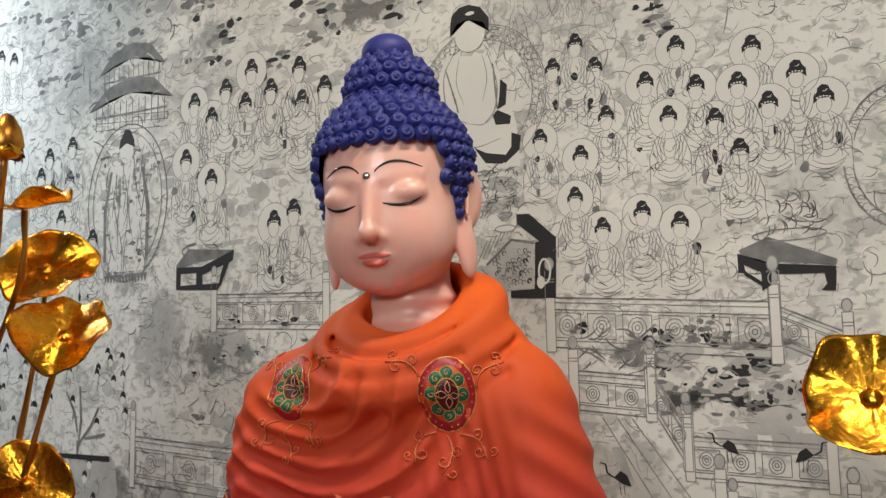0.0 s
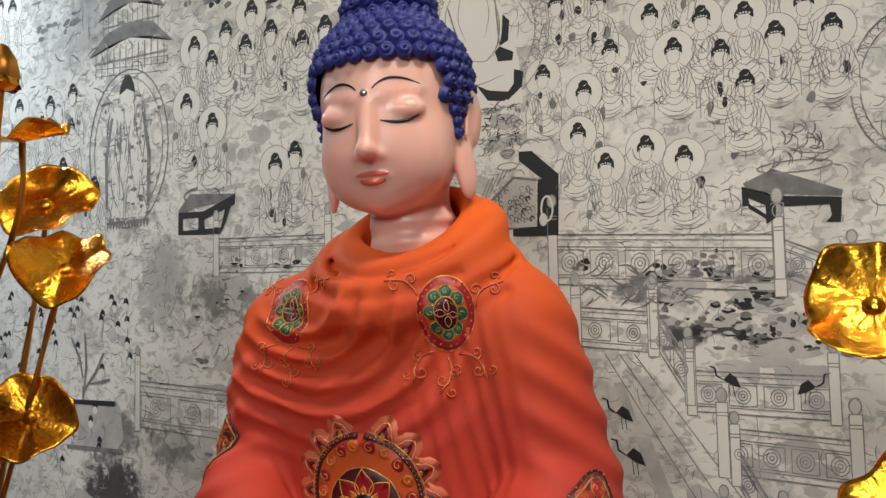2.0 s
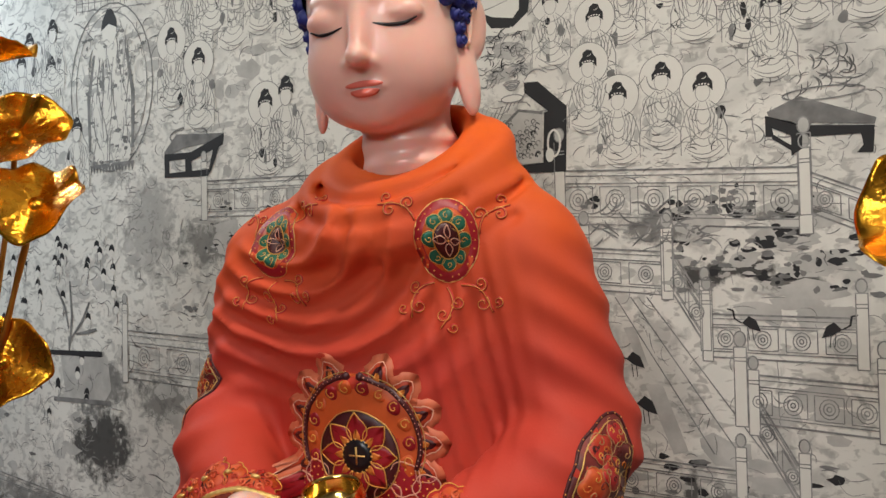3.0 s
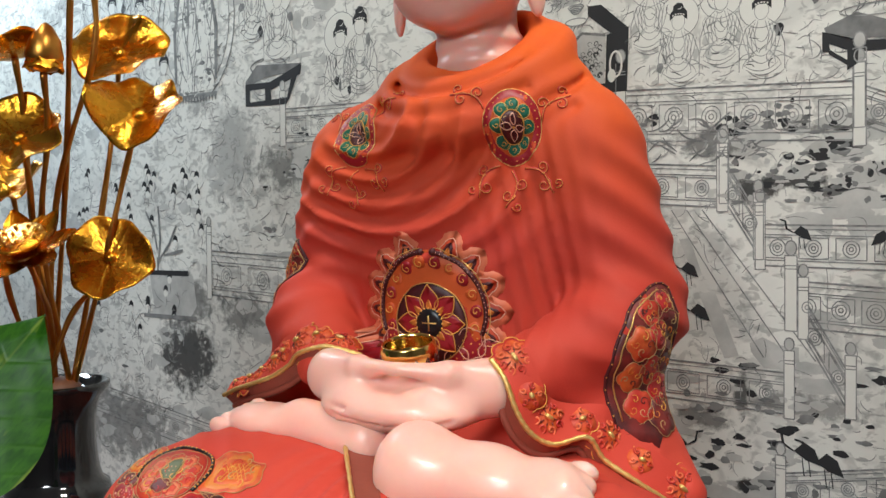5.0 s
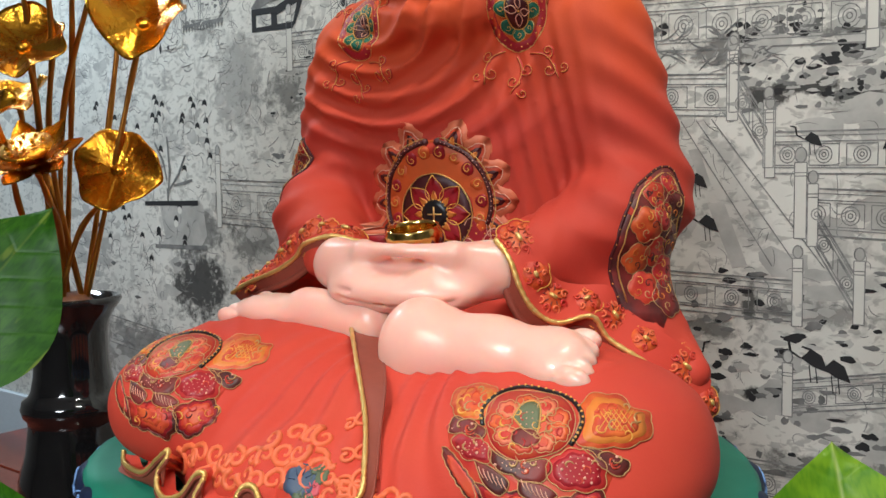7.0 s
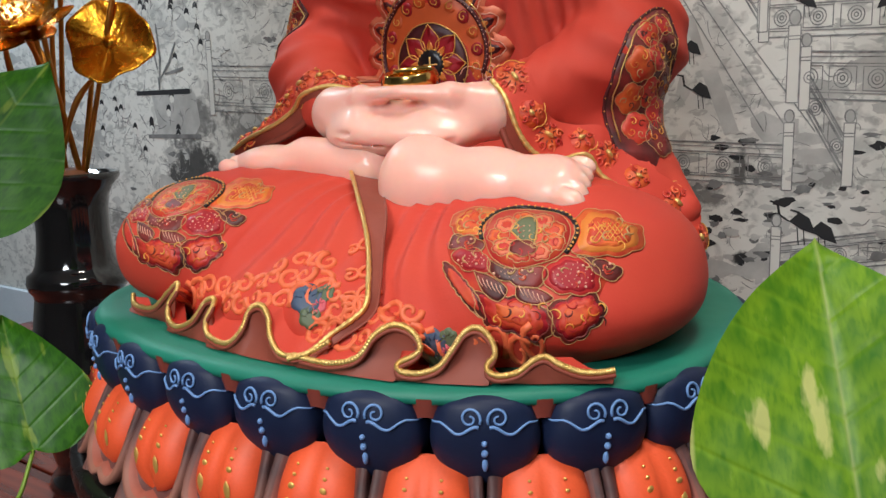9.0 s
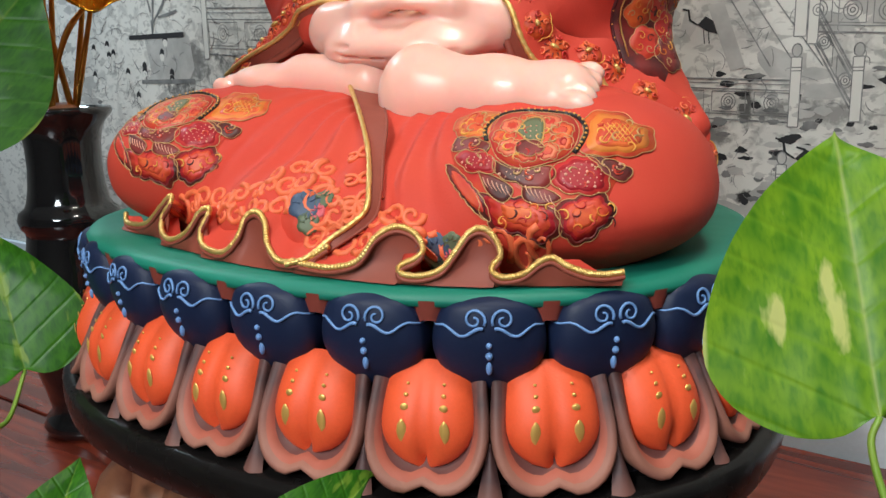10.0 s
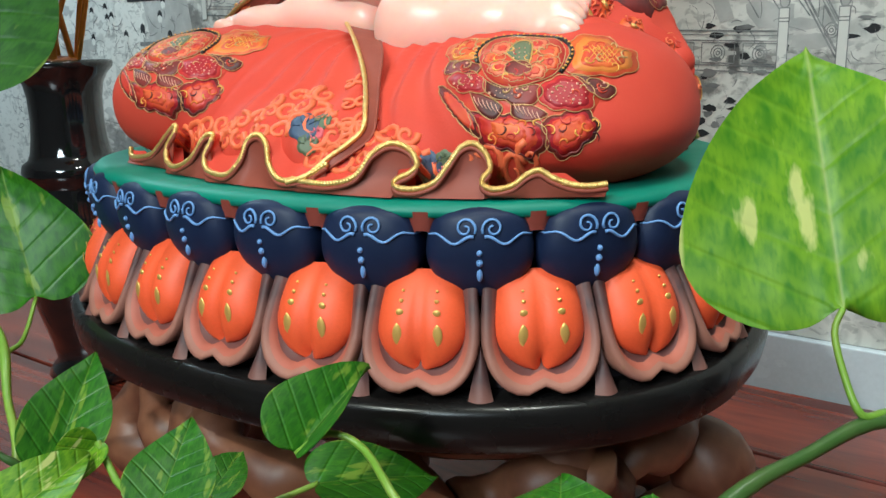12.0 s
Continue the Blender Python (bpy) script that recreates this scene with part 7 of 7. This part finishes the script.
# trees and leaf masses
foliage(-1.75, -1.32, 2.16, 2.40, 26, 0.020, (INK_MID, INK_SOFT))
foliage(-1.38, -1.00, 2.16, 2.36, 16, 0.022, (INK_SOFT, INK_MID))
foliage(-0.98, -0.50, 2.10, 2.30, 20, 0.018, (INK_MID, INK, INK_SOFT))
foliage(-0.16, -0.06, 2.02, 2.10, 7, 0.013, (INK_MID, INK))
foliage(-1.02, -0.74, 1.57, 1.68, 16, 0.010, (INK_MID, INK_SOFT, INK))
foliage(-1.02, -0.70, 1.34, 1.56, 14, 0.011, (INK_MID, INK_SOFT))
foliage(-1.36, -1.10, 1.56, 1.68, 8, 0.011, (INK_SOFT,))
foliage(-1.60, -0.95, 1.10, 1.36, 10, 0.012, (INK_MID, INK_SOFT))
foliage(-0.26, -0.02, 1.615, 1.645, 14, 0.010, (INK_MID, INK))
foliage(-0.16, 0.06, 1.54, 1.60, 16, 0.010, (INK, INK_MID))
foliage(-0.27, 0.02, 1.12, 1.33, 36, 0.013, (INK, INK_MID, INK_SOFT))
foliage(-0.10, 0.06, 1.55, 1.60, 8, 0.012, (INK,))
scribble(-0.40, -0.20, 2.0, 2.2, 160, 0.045, 0.0010, angs=(1.5, 1.6))
for x, z in [(mr.uniform(-1.62, -1.16), mr.uniform(1.48, 1.64)) for _ in range(34)] + [(mr.uniform(-1.6, -1.2), mr.uniform(1.30, 1.42)) for _ in range(14)]:
    oval_patch(x, z - 0.004, 0.007, 0.009, BLANK, 2)
    patch([(x - 0.008, z), (x - 0.005, z + 0.009), (x + 0.001, z + 0.013), (x + 0.007, z + 0.008), (x + 0.008, z - 0.002), (x, z + 0.003)], INK, 3)
    wisp(x, z - 0.022, 0.022, 1.5, 0.6, 0.002, INK_LINE, 3)

# halls with eaves
for cx, top, w in ((-1.187, 2.235, 0.10), (-1.190, 2.165, 0.125)):
    patch([(cx - w, top - 0.055), (cx - w * 0.55, top - 0.012), (cx, top), (cx + w * 0.55, top - 0.012), (cx + w, top - 0.060), (cx + w * 0.5, top - 0.040), (cx, top - 0.032), (cx - w * 0.5, top - 0.038)], INK_MID, 2)
    for k in range(12):
        x = cx - w * 0.8 + 1.6 * w * k / 11
        stroke([(x, top - 0.045), (x, top - 0.10)], 0.002, INK_MID, 3, False)
    stroke([(cx - w * 0.85, top - 0.070), (cx + w * 0.85, top - 0.076)], 0.004, INK_LINE, 3, False)
for z in (2.098, 2.085, 2.07):
    stroke([(-1.29, z), (-1.08, z - 0.02)], 0.0014, INK_LINE, 3, False)

for x, z in LEFT_HEADS:
    robed(x, z, 1.35, mr.random() < 0.55)
for i, (x, z) in enumerate(RIGHT_HEADS):
    robed(x, z, 1.0, i > 2)

DEEP[0] = 0.0
# the large seated shape with a patterned round glory, and a standing one in an almond glory
for r, w in ((0.106, 0.0016), (0.103, 0.0010), (0.084, 0.0013)):
    ring(-0.407, 1.990, r, r * 1.05, w, INK_LINE, 3)
for row, r in ((0, 0.0985), (1, 0.0895)):
    for k in range(52):
        a = 2 * math.pi * (k + 0.5 * row) / 52
        ring(-0.407 + r * math.cos(a), 1.990 + r * 1.05 * math.sin(a), 0.0048, 0.0048, 0.0012, INK_LINE, 3, a, a + 5, 8)
patch([(-0.465, 2.066), (-0.387, 2.051), (-0.366, 2.00), (-0.350, 1.945), (-0.345, 1.880), (-0.48, 1.880), (-0.49, 1.94), (-0.485, 2.02)], BLANK, 4)
for pts, w in ((((-0.450, 2.070), (-0.470, 2.03), (-0.462, 1.975), (-0.430, 1.955)), 0.0022), (((-0.395, 2.060), (-0.380, 2.01), (-0.384, 1.97), (-0.400, 1.952)), 0.0022), (((-0.442, 2.060), (-0.448, 2.02), (-0.436, 1.985)), 0.0014),
               (((-0.403, 2.058), (-0.396, 2.02), (-0.404, 1.985)), 0.0014), (((-0.430, 1.955), (-0.405, 1.950), (-0.385, 1.960)), 0.0014), (((-0.46, 1.93), (-0.42, 1.917), (-0.375, 1.925)), 0.0016), (((-0.47, 1.91), (-0.43, 1.90), (-0.42, 1.917)), 0.0014)):
    stroke([(q[0], q[1]) for q in spline([(*p, 0) for p in pts], 18)], w, INK_LINE, 5)
for k in range(5):
    stroke([(-0.467 + 0.004 * k, 2.045 - 0.012 * k), (-0.462 + 0.004 * k, 2.030 - 0.014 * k)], 0.0030, INK_MID, 5)
    stroke([(-0.386 + 0.001 * k, 2.040 - 0.012 * k), (-0.384 + 0.001 * k, 2.026 - 0.014 * k)], 0.0030, INK_MID, 5)
for q in ([(-0.374, 2.014), (-0.363, 2.003), (-0.366, 1.974), (-0.380, 1.968), (-0.376, 1.988)], [(-0.380, 1.968), (-0.358, 1.956), (-0.360, 1.944), (-0.383, 1.946), (-0.388, 1.961)],
          [(-0.358, 1.931), (-0.343, 1.925), (-0.346, 1.904), (-0.369, 1.887), (-0.374, 1.893), (-0.359, 1.910)], [(-0.420, 1.917), (-0.399, 1.906), (-0.360, 1.898), (-0.374, 1.887), (-0.401, 1.891)]):
    patch(q, INK, 5)
scribble(-0.42, -0.35, 1.815, 1.885, 110, 0.012, 0.0014, (INK, INK_MID, INK_LINE), level=5)
oval_patch(-0.423, 2.090, 0.026, 0.026, BLANK, 5)
ring(-0.423, 2.090, 0.026, 0.026, 0.0012, INK_LINE, 6, math.pi, 2 * math.pi)
patch([(-0.457, 2.094), (-0.457, 2.110), (-0.454, 2.126), (-0.441, 2.137), (-0.424, 2.138), (-0.404, 2.130), (-0.390, 2.110), (-0.391, 2.090), (-0.400, 2.106), (-0.424, 2.113), (-0.446, 2.112)], INK, 7)
oval_patch(-0.422, 2.124, 0.008, 0.003, BLANK, 8, 10)
ring(-1.193, 1.915, 0.115, 0.155, 0.003, INK_MID, 3)
ring(-1.193, 1.915, 0.100, 0.138, 0.002, INK_LINE, 3)
patch([(-1.235, 2.0), (-1.150, 2.0), (-1.13, 1.90), (-1.14, 1.78), (-1.24, 1.78), (-1.26, 1.90)], BLANK, 4)
for k in range(40):
    wisp(mr.uniform(-1.25, -1.14), mr.uniform(1.79, 1.99), mr.uniform(0.03, 0.09), 1.57 + mr.uniform(-0.3, 0.3), mr.uniform(-0.5, 0.5), 0.003, mr.choice((INK_LINE, INK_MID, INK_SOFT)), 5)
for side in (-1, 1):
    stroke([(-1.193 + side * 0.045, 1.98), (-1.193 + side * 0.062, 1.90), (-1.193 + side * 0.060, 1.80)], 0.010, INK_MID, 5)
oval_patch(-1.195, 2.018, 0.020, 0.026, BLANK, 5)
patch([(-1.218, 2.022), (-1.214, 2.040), (-1.200, 2.060), (-1.186, 2.058), (-1.174, 2.038), (-1.172, 2.022), (-1.195, 2.032)], INK, 6)
for k in range(14):
    x = -1.25 + 0.115 * k / 13
    patch([(x - 0.006, 1.775), (x, 1.757), (x + 0.006, 1.775)], INK_MID, 5)
ring(0.135, 1.833, 0.062, 0.085, 0.0022, INK_LINE, 3)
ring(0.135, 1.833, 0.052, 0.073, 0.0016, INK_LINE, 3)
for k in range(40):
    a = 2 * math.pi * k / 40
    ring(0.135 + 0.057 * math.cos(a), 1.833 + 0.079 * math.sin(a), 0.0045, 0.0045, 0.001, INK_LINE, 3, 0, 5, 8)

# grey shading and pattern in the standing shape's robe and the pagoda's walls
foliage(-1.252, -1.105, 1.766, 2.017, 34, 0.011, (INK_SOFT, INK_MID, INK_SOFT, INK_MID), 4)
scribble(-1.252, -1.105, 1.766, 2.017, 170, 0.016, 0.0016, (INK_LINE, INK_MID, BLANK), (1.3, 1.6, 0.3), 5)
# low black tables and the altar block
patch([(-0.051, 1.737), (-0.016, 1.751), (0.060, 1.719), (0.058, 1.712), (-0.020, 1.722), (-0.049, 1.731)], INK_MID, 5)
patch([(-0.053, 1.733), (-0.020, 1.719), (0.058, 1.711), (0.057, 1.703), (-0.020, 1.705), (-0.053, 1.722)], INK, 6)
for q in ([(-0.053, 1.724), (-0.046, 1.721), (-0.044, 1.708), (-0.053, 1.709)], [(-0.026, 1.708), (-0.014, 1.707), (-0.015, 1.692), (-0.026, 1.685)], [(0.044, 1.706), (0.058, 1.706), (0.056, 1.682), (0.040, 1.683), (0.047, 1.690)], [(-0.046, 1.712), (-0.022, 1.694), (-0.022, 1.688), (-0.046, 1.706)]):
    patch(q, INK, 6)
ring(0.008, 1.752, 0.042, 0.007, 0.0014, INK_LINE, 7)
for k in range(30):
    wisp(mr.uniform(-0.02, 0.04), mr.uniform(1.755, 1.80), 0.016, mr.uniform(0, 3), 0.8, 0.0016, mr.choice((INK_LINE, INK_MID)), 6)
patch([(-1.051, 1.781), (-1.019, 1.810), (-0.905, 1.801), (-0.912, 1.790), (-1.000, 1.785), (-1.045, 1.772)], INK_MID, 5)
patch([(-1.050, 1.778), (-0.985, 1.776), (-0.985, 1.765), (-1.050, 1.766)], INK, 6)
for q in ([(-1.050, 1.768), (-1.038, 1.768), (-1.038, 1.738), (-1.050, 1.737)], [(-0.998, 1.770), (-0.985, 1.772), (-0.980, 1.733), (-0.998, 1.735)], [(-0.985, 1.776), (-0.905, 1.801), (-0.908, 1.782), (-0.985, 1.760)], [(-0.925, 1.795), (-0.906, 1.800), (-0.936, 1.740), (-0.945, 1.733)], [(-1.050, 1.744), (-0.94, 1.744), (-0.943, 1.732), (-1.05, 1.737)]):
    patch(q, INK, 6)
ring(-0.99, 1.806, 0.045, 0.014, 0.003, INK_MID, 7)
for q in ([(-0.354, 1.811), (-0.334, 1.810), (-0.294, 1.773), (-0.317, 1.767), (-0.354, 1.798)], [(-0.326, 1.768), (-0.294, 1.775), (-0.297, 1.689), (-0.329, 1.690)], [(-0.366, 1.702), (-0.325, 1.703), (-0.325, 1.690), (-0.366, 1.692)]):
    patch(q, INK, 6)
ring(-0.313, 1.727, 0.0085, 0.017, 0.0028, BLANK, 7)
oval_patch(-0.319, 1.712, 0.006, 0.009, BLANK, 8)
patch([(-0.404, 1.741), (-0.363, 1.775), (-0.328, 1.768), (-0.330, 1.703), (-0.397, 1.704)], INK_SOFT, 6)
for k in range(70):
    ring(mr.uniform(-0.392, -0.334), mr.uniform(1.708, 1.762), 0.0030, 0.0030, 0.0012, mr.choice((INK, INK_MID)), 7, 0, 4.6, 7)
stroke([(-0.404, 1.741), (-0.363, 1.775), (-0.328, 1.768)], 0.004, INK_MID, 8, False)
for k in range(6):
    stroke([(-0.420 + 0.010 * k, 1.742 + 0.008 * k), (-0.402 + 0.008 * k, 1.776 + 0.004 * k)], 0.0014, INK_LINE, 7, False)
oval_patch(-0.372, 1.792, 0.016, 0.005, BLANK, 8)
ring(-0.372, 1.792, 0.016, 0.005, 0.0016, INK_LINE, 8)
for f in (0.010, 0.007, 0.012):
    ring(-0.372, 1.800 + f, f, 0.004, 0.0014, INK_LINE, 8, n=12)


# terraces with rails, posts and carved panels
def rail(x0, z0, x1, z1, height, panels, posts=True):
    for f, w in ((0, 0.0028), (0.10, 0.0012), (0.24, 0.0016), (0.86, 0.0016), (1.0, 0.0026)):
        stroke([(x0, z0 - height * f), (x1, z1 - height * f)], w * 0.8, INK_LINE, 4, False)
    for k in range(panels):
        a, b = (k + 0.1) / panels, (k + 0.9) / panels
        xa, xb = x0 + (x1 - x0) * a, x0 + (x1 - x0) * b
        za, zb = z0 + (z1 - z0) * a, z0 + (z1 - z0) * b
        for f in (0.30, 0.80):
            stroke([(xa, za - height * f), (xb, zb - height * f)], 0.0012, INK_LINE, 4, False)
        for x, z in ((xa, za), (xb, zb)):
            stroke([(x, z - height * 0.30), (x, z - height * 0.80)], 0.0012, INK_LINE, 4, False)
        xm, zm = (xa + xb) / 2, (za + zb) / 2 - height * 0.55
        for r in (0.20, 0.12, 0.05):
            ring(xm, zm, height * r * 0.9, height * r, 0.0013, INK_LINE, 5, n=12)
    for x, z in ((x0, z0), (x1, z1)) if posts else ():
        post(x, z + height * 0.55, z - height * 1.1, 0.007 if height > 0.05 else 0.006)


def post(x, top, low, half):
    patch([(x - half, top), (x + half, top), (x + half, low), (x - half, low)], BLANK, 5)
    stroke([(x - half, top), (x - half, low)], 0.0013, INK_LINE, 6, False)
    stroke([(x + half, top), (x + half, low)], 0.0013, INK_LINE, 6, False)
    for z in (top, top - 0.012, top - 0.016, low):
        stroke([(x - half, z), (x + half, z)], 0.0013, INK_LINE, 6, False)
    oval_patch(x, top + half * 1.3, half * 0.95, half * 1.3, INK_SOFT, 6, 12, 0.1)
    ring(x, top + half * 1.3, half * 0.95, half * 1.3, 0.0016, INK_LINE, 7, n=12)


rail(-0.306, 1.690, -0.013, 1.672, 0.068, 6)
rail(-0.013, 1.668, 0.066, 1.632, 0.045, 2)
rail(-0.953, 1.724, -0.70, 1.716, 0.060, 4)
rail(-0.275, 1.590, -0.170, 1.582, 0.052, 2)
rail(-0.168, 1.590, -0.126, 1.520, 0.050, 2)
rail(-0.124, 1.508, 0.040, 1.504, 0.050, 4)
rail(-0.088, 1.440, 0.06, 1.432, 0.055, 4)
rail(-0.074, 1.420, -0.022, 1.330, 0.045, 2)
rail(-0.30, 1.335, -0.09, 1.328, 0.05, 4)
rail(-0.10, 1.205, 0.05, 1.235, 0.04, 3)
rail(-1.16, 1.47, -0.86, 1.455, 0.085, 3)
rail(-0.30, 1.10, 0.20, 1.10, 0.05, 7)
rail(-1.75, 1.20, -0.90, 1.10, 0.06, 8)
for k in range(3):
    stroke([(-0.236 + 0.02 * k, 1.528), (-0.120 + 0.03 * k, 1.345)], 0.0015, INK_LINE, 4, False)
patch([(-0.226, 1.490), (-0.212, 1.492), (-0.196, 1.445), (-0.206, 1.440)], INK_SOFT, 3)
patch([(-0.200, 1.420), (-0.180, 1.425), (-0.150, 1.345), (-0.168, 1.340)], INK_SOFT, 3)
stroke([(-1.322, 1.455), (-1.321, 1.425)], 0.006, INK_MID, 4)
stroke([(-1.40, 1.424), (-1.225, 1.424)], 0.012, INK, 5)
for a, b in (((-1.322, 1.445), (-1.26, 1.52)), ((-1.322, 1.47), (-1.36, 1.55)), ((-1.30, 1.46), (-1.24, 1.47)), ((-1.322, 1.425), (-1.318, 1.56))):
    stroke([a, ((a[0] + b[0]) / 2 + 0.008, (a[1] + b[1]) / 2), b], 0.007, INK_MID, 4)
patch([(-1.33, 1.33), (-1.22, 1.335), (-1.20, 1.36), (-1.21, 1.42), (-1.35, 1.42)], INK_SOFT, 1)
stroke([(-1.37, 1.335), (-1.20, 1.335)], 0.011, INK_MID, 4)


# dark birds and rocks
def bird(x, z, s, flip):
    patch([(x, z), (x + flip * 0.010 * s, z + 0.010 * s), (x + flip * 0.020 * s, z + 0.004 * s), (x + flip * 0.026 * s, z - 0.012 * s), (x + flip * 0.012 * s, z - 0.008 * s)], INK, 6)
    stroke([(x, z), (x - flip * 0.010 * s, z + 0.006 * s), (x - flip * 0.012 * s, z + 0.018 * s), (x - flip * 0.020 * s, z + 0.020 * s)], 0.003 * s, INK, 6)
    for k in (0.008, 0.014):
        stroke([(x + flip * k * s, z - 0.006 * s), (x + flip * (k + 0.002) * s, z - 0.024 * s)], 0.0014 * s, INK, 6)


for x, z, s, f in ((-0.224, 1.452, 0.9, 1), (-0.212, 1.398, 1.0, 1), (-0.085, 1.498, 0.8, 1), (0.020, 1.492, 0.8, -1), (-0.085, 1.235, 1.2, 1), (-0.060, 1.225, 1.2, 1), (-0.215, 1.225, 1.0, -1)):
    bird(x, z, s, f)
for k in range(46):
    wisp(mr.uniform(-0.26, -0.12), mr.uniform(1.595, 1.645), mr.uniform(0.015, 0.035), mr.choice((0.5, 0.7, 2.6)), mr.uniform(-1, 1), 0.0024, mr.choice((INK_MID, INK_LINE, INK_SOFT)), 5)
for k in range(70):
    x, z = mr.uniform(-0.17, 0.06), mr.uniform(1.53, 1.60)
    oval_patch(x, z, mr.uniform(0.003, 0.009), mr.uniform(0.0015, 0.004), mr.choice((INK_MID, INK_SOFT, INK_SOFT)), 5, 10, 0.4)
for k in range(90):
    x, z = mr.uniform(-0.30, 0.10), mr.uniform(1.00, 1.30)
    oval_patch(x, z, mr.uniform(0.004, 0.013), mr.uniform(0.002, 0.006), mr.choice((INK_MID, INK_SOFT, INK_MID, INK_SOFT)), 5, 10, 0.4)
tagged(part("ink_drawing", ink.mesh("ink_drawing", False), mural, "black and grey brush drawing"), kind="stuff")
